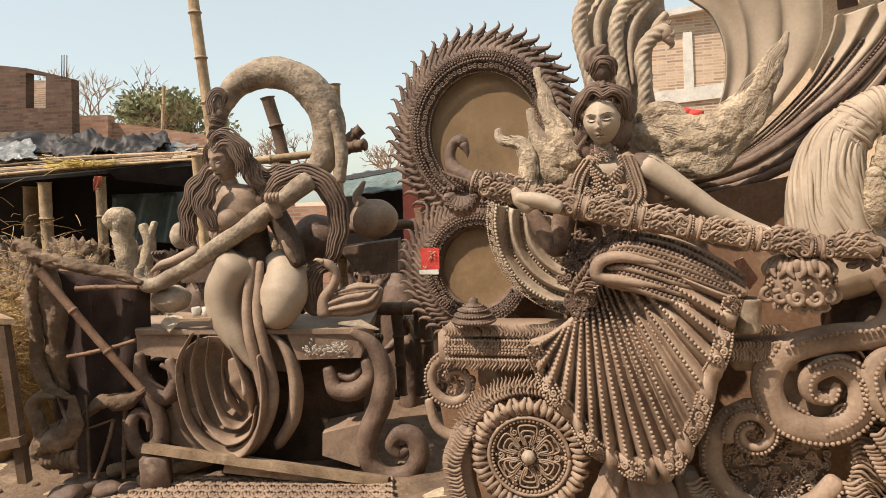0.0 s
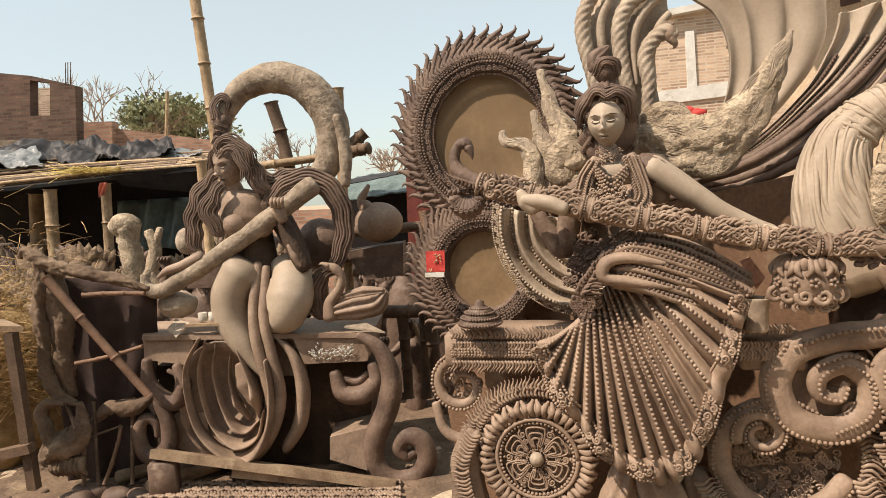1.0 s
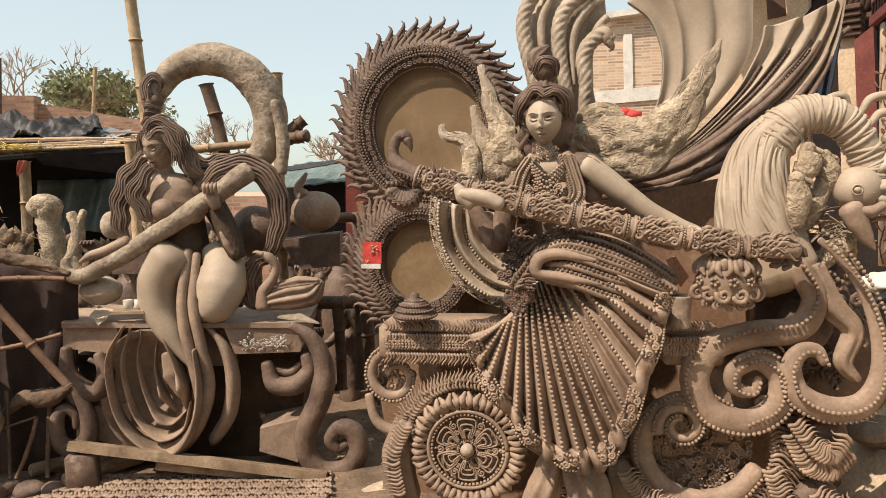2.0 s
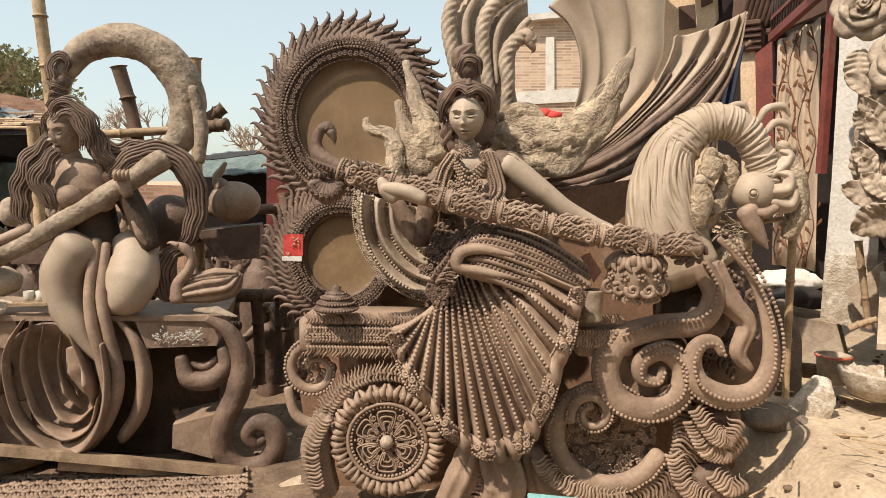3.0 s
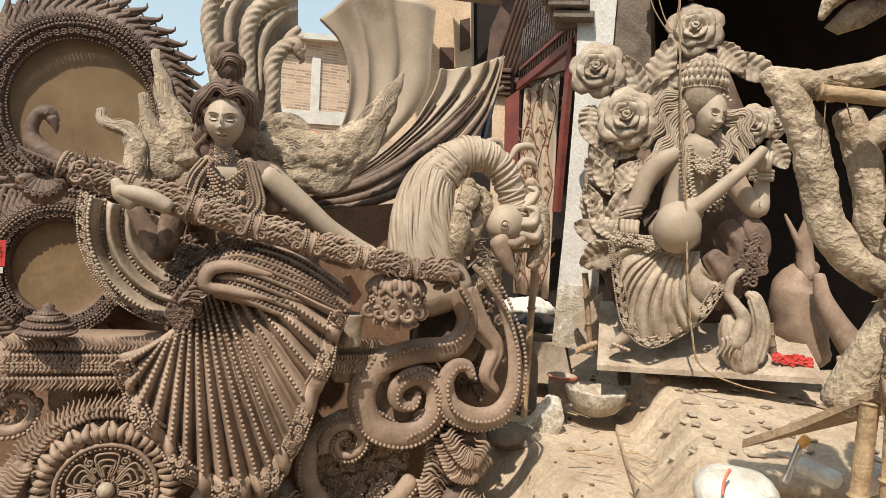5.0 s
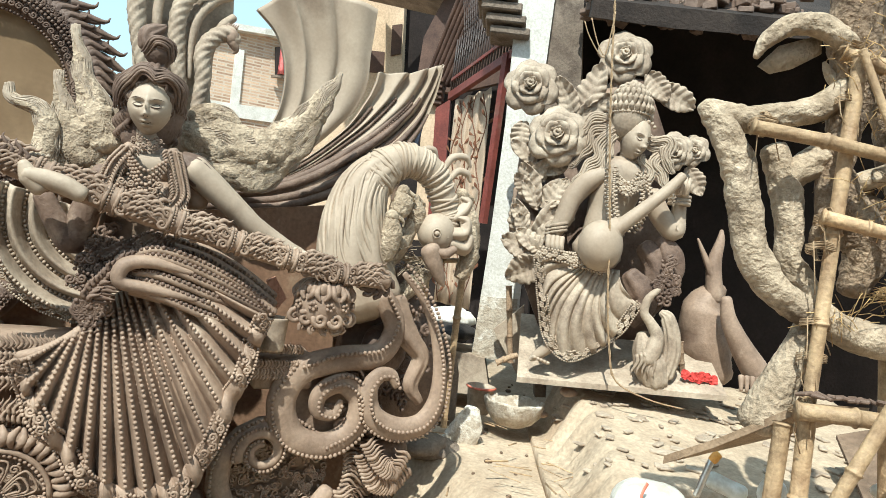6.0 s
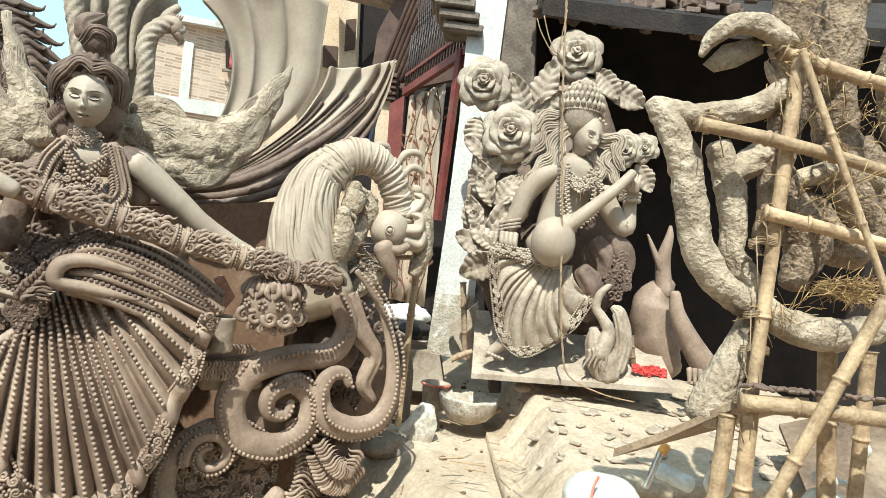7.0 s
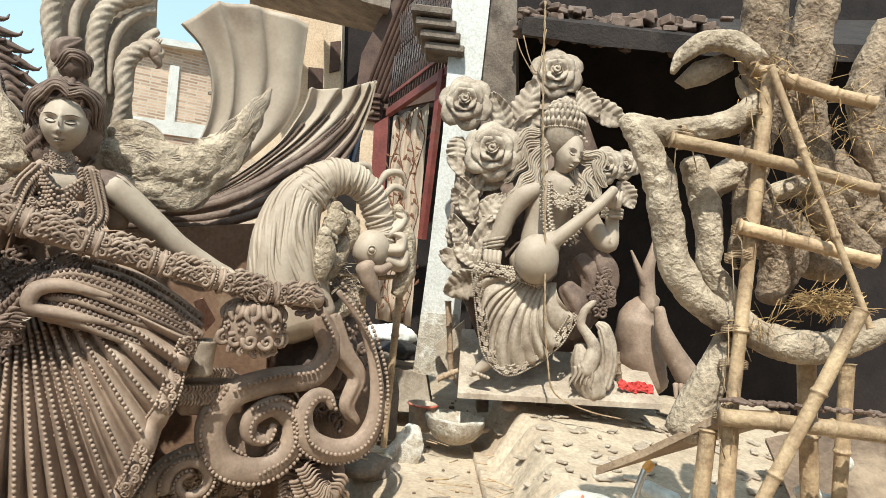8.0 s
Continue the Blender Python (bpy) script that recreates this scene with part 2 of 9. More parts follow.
def tube(s, pts, r, sides=10, step=6, flat=1.0, front=None, ridges=0, deep=0.12, twist=0.0, rings=0, lump=0.0, seed=0.0, blunt=False):
    """A body swept along a smooth line: radius r (or a list of radii), flattened towards front; ridges run along it, rings around it."""
    line = spline(pts, step) if step else [Vector(q) for q in pts]
    n = len(line)
    rad = spread(r, n)
    if ridges:
        sides = max(sides, ridges * 4)
    if n > 2 and sides > 6 and not blunt:        # rounded ends
        for at_end in (False, True):
            e, d = (line[-1], line[-1] - line[-2]) if at_end else (line[0], line[0] - line[1])
            k = rad[-1] if at_end else rad[0]
            d = d.normalized() if d.length > 1e-7 else Vector((0, 0, 1))
            for reach, shrink in ((0.35, 0.86), (0.55, 0.5)):
                if at_end:
                    line.append(e + d * k * reach)
                    rad.append(k * shrink)
                else:
                    line.insert(0, e + d * k * reach)
                    rad.insert(0, k * shrink)
        n = len(line)
    front = Vector(front) if front is not None else Vector((0.03, -1, 0.05))
    verts, faces, run = [], [], 0.0
    for i, c in enumerate(line):
        t = (line[min(i + 1, n - 1)] - line[max(i - 1, 0)])
        if t.length < 1e-7:
            t = Vector((0, 0, 1))
        t.normalize()
        side = t.cross(front)
        if side.length < 0.15:
            side = t.cross(UP + Vector((0.3, 0, 0)))
        side.normalize()
        out = side.cross(t)
        if i:
            run += (c - line[i - 1]).length
        k = rad[i] * (1 + (0.05 * abs(math.sin(run * rings + 2.2 * noise.noise(Vector((run * 7, 3, 1))))) ** 0.6 if rings else 0))
        for j in range(sides):
            a = 2 * math.pi * j / sides
            q = k
            if ridges:
                q *= 1 - 1.5 * deep + deep * 2.6 * abs(math.cos(ridges * a / 2 + twist * run))
            if lump:
                ca, sa = math.cos(a), math.sin(a)
                w = noise.noise(Vector((run * 9 + seed, ca * 1.3, sa * 1.3 + seed)))
                w += 0.5 * noise.noise(Vector((run * 26 + seed, ca * k * 70, sa * k * 70)))
                w += 0.55 - 1.3 * abs(noise.noise(Vector((run * 13, ca * k * 95 + seed, sa * k * 95))))
                q *= 1 + lump * w
            verts.append(c + side * (math.cos(a) * q) + out * (math.sin(a) * q * flat))
    for i in range(n - 1):
        for j in range(sides):
            k = (j + 1) % sides
            faces.append((i * sides + j, i * sides + k, (i + 1) * sides + k, (i + 1) * sides + j))
    verts += [line[0], line[-1]]
    e = n * sides
    for j in range(sides):
        k = (j + 1) % sides
        faces.append((e, k, j))
        faces.append((e + 1, (n - 1) * sides + j, (n - 1) * sides + k))
    s.add(verts, faces)
    return line


def ball(s, c, r, nu=14, nv=10, lump=0.0, turn=None, ridges=0, deep=0.06, scale=12):
    """An ellipsoid, uneven or fluted if asked."""
    c = Vector(c)
    r = (r, r, r) if not isinstance(r, (tuple, list)) else r
    verts, faces = [c + (turn @ Vector((0, 0, r[2])) if turn else Vector((0, 0, r[2])))], []
    for i in range(1, nv):
        b = math.pi * i / nv
        for j in range(nu):
            a = 2 * math.pi * j / nu
            k = 1.0 + (deep * math.cos(ridges * a) * math.sin(b) if ridges else 0)
            p = Vector((r[0] * math.sin(b) * math.cos(a) * k, r[1] * math.sin(b) * math.sin(a) * k, r[2] * math.cos(b)))
            if turn:
                p = turn @ p
            if lump:
                p *= 1 + lump * (noise.noise((c + p) * scale) + 0.5 * noise.noise((c + p) * scale * 3))
            verts.append(c + p)
    verts.append(c - (turn @ Vector((0, 0, r[2])) if turn else Vector((0, 0, r[2]))))
    for j in range(nu):
        faces.append((0, 1 + j, 1 + (j + 1) % nu))
    for i in range(nv - 2):
        for j in range(nu):
            a, b = 1 + i * nu + j, 1 + i * nu + (j + 1) % nu
            faces.append((a, a + nu, b + nu, b))
    last, k = len(verts) - 1, 1 + (nv - 2) * nu
    for j in range(nu):
        faces.append((last, k + (j + 1) % nu, k + j))
    s.add(verts, faces)


def beads(s, pts, r, gap=None, step=6, lift=None):
    """A string of clay beads along a smooth line."""
    for p in evenly(spline(pts, step), gap or r * 2.1):
        ball(s, p + (lift or Vector()), r * random.uniform(0.88, 1.1), 6, 4)


def sheet(s, fn, nu, nv, thick, back):
    """A solid curved plate: fn(u, v) gives its front, back the way of its thickness."""
    g = [[Vector(fn(i / nu, j / nv)) for j in range(nv + 1)] for i in range(nu + 1)]
    b = Vector(back).normalized() * thick
    w = nv + 1
    verts = [p for row in g for p in row] + [p + b for row in g for p in row]
    o = (nu + 1) * w
    faces = []
    for i in range(nu):
        for j in range(nv):
            a = i * w + j
            faces.append((a, a + 1, a + w + 1, a + w))
            faces.append((o + a, o + a + w, o + a + w + 1, o + a + 1))
    rim = [j for j in range(w)] + [i * w + nv for i in range(1, nu + 1)] + [nu * w + j for j in range(nv - 1, -1, -1)] + [i * w for i in range(nu - 1, 0, -1)]
    for a, c in zip(rim, rim[1:] + rim[:1]):
        faces.append((a, o + a, o + c, c))
    s.add(verts, faces)


def box(s, c, size, rz=0.0, rx=0.0, ry=0.0, bevel=0.0, lump=0.0):
    """A box with its edges taken off."""
    bm = bmesh.new()
    bmesh.ops.create_cube(bm, size=1.0)
    for v in bm.verts:
        v.co = Vector((v.co.x * size[0], v.co.y * size[1], v.co.z * size[2]))
    if bevel:
        bmesh.ops.bevel(bm, geom=bm.edges[:], offset=bevel, segments=1, affect="EDGES")
    m = pose(*c, rx, ry, rz)
    bm.verts.index_update()
    vs = [m @ v.co for v in bm.verts]
    if lump:
        vs = [p + Vector(noise.noise_vector(p * 6)) * lump for p in vs]
    s.add(vs, [[v.index for v in f.verts] for f in bm.faces])
    bm.free()


def beam(s, a, b, w, h, bevel=0.004, roll=0.0):
    """A straight timber from a to b."""
    a, b = Vector(a), Vector(b)
    d = (b - a).normalized()
    side = d.cross(UP)
    if side.length < 0.05:
        side = Vector((1, 0, 0))
    side.normalize()
    up = side.cross(d)
    if roll:
        side, up = side * math.cos(roll) + up * math.sin(roll), up * math.cos(roll) - side * math.sin(roll)
    vs = []
    for p in (a, b):
        for x, y in ((-1, -1), (1, -1), (1, 1), (-1, 1)):
            vs.append(p + side * (x * w / 2) + up * (y * h / 2))
    s.add(vs, [(3, 2, 1, 0), (4, 5, 6, 7), (0, 1, 5, 4), (1, 2, 6, 5), (2, 3, 7, 6), (3, 0, 4, 7)])


def slab(s, outline, back, thick):
    """A flat plate of any outline."""
    p = [Vector(q) for q in outline]
    b = Vector(back).normalized() * thick
    n = len(p)
    s.add(p + [q + b for q in p], [tuple(range(n)), tuple(range(2 * n - 1, n - 1, -1))] + [(i, i + n, (i + 1) % n + n, (i + 1) % n) for i in range(n)])


def lathe(s, c, profile, sides=20, lump=0.0):
    """A turned body: (radius, height) pairs upwards from c."""
    c = Vector(c)
    vs, fs = [], []
    for r, z in profile:
        for j in range(sides):
            a = 2 * math.pi * j / sides
            p = c + Vector((r * math.cos(a), r * math.sin(a), z))
            if lump:
                p += Vector(noise.noise_vector(p * 20)) * lump
            vs.append(p)
    for i in range(len(profile) - 1):
        for j in range(sides):
            k = (j + 1) % sides
            fs.append((i * sides + j, i * sides + k, (i + 1) * sides + k, (i + 1) * sides + j))
    fs.append(tuple(range(sides - 1, -1, -1)))
    s.add(vs, fs)


def bamboo(s, a, b, r, joints=0.32, bend=0.012):
    """A cane with swollen joints."""
    a, b = Vector(a), Vector(b)
    n = max(3, int((b - a).length / joints))
    pts, rad = [], []
    off = Vector((random.uniform(-1, 1), random.uniform(-1, 1), random.uniform(-1, 1))) * bend
    for i in range(n + 1):
        t = i / n
        p = a.lerp(b, t) + off * math.sin(math.pi * t)
        for dt, k in ((-0.016, 0.97), (-0.006, 1.05), (-0.002, 1.2), (0.003, 1.2), (0.007, 1.02), (0.018, 0.96)):
            if 0 < i < n or dt * (1 if i == 0 else -1) > 0:
                pts.append(p + (b - a).normalized() * dt)
                rad.append(r * k * (1 - 0.12 * t))
    tube(s, pts, rad, 12, 0, front=Vector((0.1, -1, 0.13)), blunt=True)


def wrap(s, c, along, r, turns=4, cord=0.004):
    """Cord wound round a pole, with loose ends."""
    c, along = Vector(c), Vector(along).normalized()
    side = along.cross(Vector((0.2, 0.9, 0.3))).normalized()
    out = side.cross(along)
    pts = []
    for i in range(turns * 8 + 1):
        a = 2 * math.pi * i / 8
        pts.append(c + side * (math.cos(a) * r * 1.08) + out * (math.sin(a) * r * 1.08) + along * ((i / 8 - turns / 2) * cord * 2.6 + random.uniform(-1, 1) * cord * 0.5))
    for k in range(2):
        pts.append(pts[-1] + Vector((random.uniform(-0.05, 0.05), -0.02, -0.06 - 0.05 * random.random())))
    tube(s, pts, cord, 5, 0)


def wave(s, a, way, side, length, r, sway=0.18, lean=0.0, seg=6, sides=5):
    """A wavy tongue of clay that tapers to a point."""
    a = Vector(a)
    pts = [a + way * (length * k / seg) + side * (length * sway * math.sin(k / seg * 5.2) + lean * length * (k / seg) ** 2) for k in range(seg + 1)]
    tube(s, pts, [r, r * 1.1, r * 0.9, r * 0.6, r * 0.12], sides, 0, front=way.cross(side))


def fringe(s, pts, length, r, front, gap, flip=1, sway=0.16, lean=0.0, step=6):
    """Wavy strands side by side across a band."""
    line = evenly(spline(pts, step), gap)
    for i, p in enumerate(line):
        t = (line[min(i + 1, len(line) - 1)] - line[max(i - 1, 0)]).normalized()
        way = (front.cross(t) * flip).normalized()
        wave(s, p + front * random.uniform(0, r), way, t, length * random.uniform(0.85, 1.12), r, sway, lean)


def curl(s, c, right, up, r0, r1, a0, turns, thick, front, bead=0.0, flat=1.0, inside=False, rise=0.0, n=None):
    """A spiral scroll round c, from radius r0 to r1, with beads along its edge."""
    c = Vector(c)
    n = n or max(10, int(18 * abs(turns)))
    pts = []
    for i in range(n + 1):
        t = i / n
        a = a0 + 2 * math.pi * turns * t
        r = r0 + (r1 - r0) * t
        pts.append(c + right * (math.cos(a) * r) + up * (math.sin(a) * r) + front * (rise * t))
    tube(s, pts, thick, 10, 0, flat=flat, front=front)
    if bead:
        t0 = thick[0] if isinstance(thick, (list, tuple)) else thick
        edge = []
        for i, p in enumerate(pts):
            w = (p - c)
            w.normalize()
            edge.append(p + w * (t0 * (-0.6 if inside else 0.75)) + front * (t0 * flat * 0.75))
        beads(s, edge, bead, step=1)
    return pts


def relief(s, c, right, up, w, h, front, n, r, seed=0):
    """A patch of small scrolls and buds pressed on a panel."""
    rnd = random.Random(seed)
    c = Vector(c)
    for i in range(n):
        x, y = rnd.uniform(-1, 1), rnd.uniform(-1, 1)
        if x * x + y * y > 1:
            continue
        p = c + right * (x * w) + up * (y * h)
        if rnd.random() < 0.55:
            curl(s, p, right, up, r * 2.2, r * 0.5, rnd.uniform(0, 6.28), rnd.choice((-1.1, 1.1)), r * 0.62, front, n=9)
        else:
            ball(s, p + front * r * 0.3, r * rnd.uniform(0.7, 1.1), 6, 4)


def ornament_band(s, pts, w, front, r, step=6, bead_edges=True, seed=1):
    """A border: curls in a row between two bead strings."""
    line = evenly(spline(pts, step), w * 0.56)
    for i, p in enumerate(line):
        t = (line[min(i + 1, len(line) - 1)] - line[max(i - 1, 0)]).normalized()
        sd = front.cross(t).normalized()
        curl(s, p + front * (r * 0.7) + sd * (w * 0.12 * (1 if i % 2 else -1)), t, sd, w * 0.28, w * 0.06, 0.5 + math.pi * (i % 2), 1.35 if i % 2 else -1.35, r * 0.72, front, n=11)
        ball(s, p + t * (w * 0.28) + sd * (w * 0.26 * (-1 if i % 2 else 1)) + front * (r * 0.6), r * 0.95, 6, 4)
    if bead_edges:
        for k in (-1, 1):
            edge = []
            for i, p in enumerate(line):
                t = (line[min(i + 1, len(line) - 1)] - line[max(i - 1, 0)]).normalized()
                edge.append(p + front.cross(t).normalized() * (k * w * 0.52))
            beads(s, edge, r * 0.95, r * 1.9, step=4)


def leaf(s, a, b, w, front, bulge=0.25, veins=7, thick=0.012):
    """A leaf from stalk a to tip b with pressed veins and a wavy rim."""
    a, b = Vector(a), Vector(b)
    d = b - a
    sd = d.cross(front).normalized()

    def fn(u, v):
        k = (v - 0.5) * 2
        width = w * math.sin(math.pi * min(1, u * 0.92 + 0.06)) ** 0.7 * (1 + 0.09 * abs(math.sin(u * veins * 3.14 - 2.2)))
        z = bulge * w * (abs(k) - 0.6 * k * k) * 1.6 + 0.2 * w * abs(math.sin(u * veins * 3.14 - abs(k) * 2.2)) * abs(k) ** 0.5 + 0.2 * w * math.exp(-(k / 0.09) ** 2) + 0.22 * w * math.sin(u * 9 + a.x * 7 + (2 if k > 0 else 0)) * k * k
        return a + d * u + sd * (k * width) + Vector(front) * (z - 0.25 * w * u * u)
    sheet(s, fn, 40, 14, thick, -Vector(front))


def rose(s, c, r, front, seed=0):
    """A rose of cupped petals whose lips roll outwards."""
    rnd = random.Random(seed)
    c, front = Vector(c), Vector(front).normalized()
    right = front.cross(UP).normalized()
    up = right.cross(front)
    for ring, (n, start, out, tall, wide, roll_) in enumerate(((3, 0.03, 0.2, 0.6, 0.26, 0.04), (4, 0.1, 0.34, 0.58, 0.42, 0.14), (5, 0.2, 0.5, 0.44, 0.54, 0.2), (6, 0.3, 0.72, 0.2, 0.6, 0.26))):
        for i in range(n):
            a = 2 * math.pi * (i + 0.45 * ring) / n + rnd.uniform(-0.2, 0.2)
            w, t = right * math.cos(a) + up * math.sin(a), up * math.cos(a) - right * math.sin(a)
            high = tall + rnd.uniform(-0.05, 0.05)

            def fn(u, v):
                k = 2 * u - 1
                rad = start + out * v + roll_ * 0.5 * v ** 5 - 0.16 * k * k * (1 - 0.4 * v)
                z = high * v ** 0.7 - roll_ * v ** 6 * (1 - 0.3 * k * k) - 0.10 * k * k * v + 0.03 * math.sin(k * 5 + i)
                return c + w * (r * rad) + t * (r * wide * k * math.sin(math.pi * (0.16 + 0.66 * v))) + front * (r * z)
            sheet(s, fn, 10, 9, r * 0.05, -(front + w).normalized())
    for k in range(3):
        curl(s, c + front * r * (0.42 + 0.05 * k), right, up, r * 0.13, r * 0.05, k * 2.1, 0.8, r * 0.05, front, n=8)
    ball(s, c, (r * 0.4, r * 0.4, r * 0.3), 10, 8)


def face_ball(s, c, front, w, h, deep, tilt=0.0, nu=46, nv=46, crease_shade=None):
    """A modelled head: brow, eyes, nose, lips and chin. w, h and deep are its half sizes."""
    c, front = Vector(c), Vector(front).normalized()
    right = UP.cross(front).normalized()
    up = front.cross(right)
    right, up = right * math.cos(tilt) + up * math.sin(tilt), up * math.cos(tilt) - right * math.sin(tilt)

    def g(x, y, cx, cy, sx, sy):
        return math.exp(-((x - cx) / sx) ** 2 - ((y - cy) / sy) ** 2)

    def place(x, y, z):
        jaw = 1 - 0.28 * max(0, -y) ** 1.5
        q = Vector((x * w * jaw, y * h, z * deep))
        if z > 0:
            e = abs(x)
            d = 0.4 * g(x, y, 0, -0.28, 0.09, 0.085) + 0.3 * g(x, y, 0, -0.03, 0.06, 0.27)
            d += 0.10 * g(e, y, 0.13, -0.32, 0.07, 0.05)
            d -= 0.3 * g(e, y, 0.38, 0.05, 0.2, 0.12)
            d += 0.19 * g(e, y, 0.4, 0.01, 0.17, 0.07)
            d += 0.06 * g(e, y, 0.4, 0.22, 0.26, 0.05)
            d += 0.2 * g(x, y, 0, -0.53, 0.19, 0.04) + 0.23 * g(x, y, 0, -0.64, 0.15, 0.045) - 0.2 * g(x, y, 0, -0.585, 0.24, 0.022)
            d -= 0.06 * g(x, y, 0, -0.74, 0.18, 0.05)
            d += 0.10 * g(x, y, 0, -0.9, 0.2, 0.1) + 0.06 * g(e, y, 0.55, -0.2, 0.25, 0.25)
            q.z += d * deep * min(1, z * 2.5)
        return c + right * q.x + up * q.y + front * q.z

    def on(x, y):
        return place(x, y, math.sqrt(max(0.01, 1 - x * x - y * y)))
    vs, fs = [], []
    for i in range(nv + 1):
        b = math.pi * i / nv
        for j in range(nu):
            a = 2 * math.pi * j / nu
            x, y, z = math.sin(b) * math.sin(a), math.cos(b), math.sin(b) * math.cos(a)
            vs.append(place(x, y, z))
    for i in range(nv):
        for j in range(nu):
            k = (j + 1) % nu
            fs.append((i * nu + j, (i + 1) * nu + j, (i + 1) * nu + k, i * nu + k))
    s.add(vs, fs)
    skin = s.slot
    # dark slot paints crease shade on lids, brows, mouth and nostrils
    if crease_shade is not None:
        s.slot = crease_shade
    for k in (-1, 1):
        for lid, r in ((lambda t: (0.17 + 0.46 * t, -0.01 - 0.05 * math.sin(math.pi * t) + 0.025 * t), 0.03), (lambda t: (0.17 + 0.46 * t, 0.0 + 0.07 * math.sin(math.pi * t) + 0.025 * t), 0.014),
                       (lambda t: (0.12 + 0.6 * t, 0.15 + 0.11 * math.sin(math.pi * (0.1 + 0.7 * t))), 0.016)):
            tube(s, [on(k * lid(t / 8)[0], lid(t / 8)[1]) + front * (deep * 0.02) for t in range(9)], [w * r * 0.4, w * r, w * r, w * r * 0.4], 6, 0, front=front)
    tube(s, [on(0.23 * (t / 4 - 1), -0.585 + 0.03 * abs(t / 4 - 1)) + front * deep * 0.01 for t in range(9)], [0.001, w * 0.055, 0.001], 6, 0, front=front)
    for k in (-1, 1):
        ball(s, on(k * 0.085, -0.355) + front * (deep * 0.01), w * 0.035, 6, 4)
    s.slot = skin
    return right, up


def strands(s, line, widths, n, front, ripple=0.006, bow=0.45, seed=0):
    """A flat lock of n rippling strands that run side by side along a line."""
    mid = spline(line, 8)
    m = len(mid)
    wd = spread(widths, m)
    rn = random.Random(seed)
    for j in range(n):
        k = 2 * (j + 0.5) / n - 1
        ph, run, pts, rad = rn.uniform(-0.5, 0.5), 0.0, [], []
        for i, c in enumerate(mid):
            t = (mid[min(i + 1, m - 1)] - mid[max(i - 1, 0)]).normalized()
            side = t.cross(front).normalized()
            if i:
                run += (c - mid[i - 1]).length
            f = i / (m - 1)
            pts.append(c + side * (k * wd[i] + ripple * math.sin(run * 42 + ph + 0.8 * k)) + front * (bow * wd[i] * (1 - k * k) + 0.003 * (j % 2)))
            rad.append(max(0.002, wd[i] / n * 1.12 * (1 if f < 0.85 else (1 - f) / 0.15 * 0.7 + 0.3)))
        tube(s, pts, rad, 7, 0, front=front)


def straws(s, c, size, n, r=0.0025, length=0.12, flat=0.4, seed=3):
    """Loose stalks thrown in a heap."""
    rnd = random.Random(seed)
    for i in range(n):
        p = Vector(c) + Vector((rnd.gauss(0, size[0]), rnd.gauss(0, size[1]), abs(rnd.gauss(0, size[2]))))
        d = Vector((rnd.uniform(-1, 1), rnd.uniform(-1, 1), rnd.uniform(-flat, flat))).normalized() * length * rnd.uniform(0.5, 1.3)
        m = p + d * 0.5 + Vector((rnd.uniform(-1, 1), rnd.uniform(-1, 1), rnd.uniform(-0.3, 1))) * length * 0.12
        tube(s, [p, m, p + d], r, 3, 0)


def settle(before, size, turn=3.05, fall=0.036, pivot=(0.02, 0.151, 1.451), goal=(0.205, 0.1, 1.562)):
    """Sets a whole group of things to fit the camera's view: turned and sized from an old eye point to the new one, and
    sheared along its line of depth.
    """
    a = radians(turn)
    spin = Matrix(((math.cos(a), -math.sin(a), 0), (math.sin(a), math.cos(a), 0), (0, 0, 1)))
    level = Matrix(((1, 0, 0), (0, 1, 0), (-fall * 0.70, -fall * 0.714, 1)))
    lin = spin @ level * size
    done = set()
    for ob in bpy.data.objects:
        if ob in before:
            continue
        if ob.parent is None:
            ob.location = Vector(goal) + lin @ (Vector(ob.location) - Vector(pivot))
        if ob.type == "MESH" and ob.data.name not in done:
            done.add(ob.data.name)
            ob.data.transform(lin.to_4x4())


RC = UP.cross(FRONT_C).normalized()
RA = UP.cross(FRONT_A).normalized()
RR = UP.cross(FRONT_R).normalized()

# ---- the ground and what stands far off ----
def smooth(x):
    x = max(0.0, min(1.0, x))
    return x * x * (3 - 2 * x)


def ground_height(x, y):
    z = GROUND + (TERRACE - GROUND) * smooth((x - 1.95 - 0.05 * math.sin(y * 5)) / 0.4) * smooth((6.5 - y) / 1.0) * smooth((9 - x) / 2)
    near = max(0.0, 1 - (abs(x) + abs(y)) / 14)
    return z + near * (0.022 * noise.noise(Vector((x * 2.2, y * 2.2, 0))) + 0.012 * noise.noise(Vector((x * 9, y * 9, 3))))


xs = [-400, -150, -60, -30, -18, -12] + [-9 + 0.1 * i for i in range(161)] + [8, 10, 14, 22, 40, 90, 250, 400]
ys = [-200, -60, -20, -8, -4, -2] + [-1 + 0.1 * i for i in range(101)] + [10, 12, 16, 24, 40, 80, 200, 600]
g = Sculpt()
g.add([(x, y, ground_height(x, y)) for x in xs for y in ys],
      [(i * len(ys) + j, (i + 1) * len(ys) + j, (i + 1) * len(ys) + j + 1, i * len(ys) + j + 1) for i in range(len(xs) - 1) for j in range(len(ys) - 1)])
ground = lone("ground", g, SAND, (0, 0, 0), "pale trodden sandy earth, rising to the veranda", "ground", kind="structure")

g = Sculpt()
rnd = random.Random(5)
for i in range(520):
    x, y = rnd.uniform(-3.2, 4.2), rnd.uniform(1.6, 5)
    r = rnd.choice((0.006, 0.009, 0.014, 0.022))
    ball(g, (x, y, ground_height(x, y) + r * 0.3), (r * 1.3, r, r * 0.7), 6, 4, 0.3, scale=60)
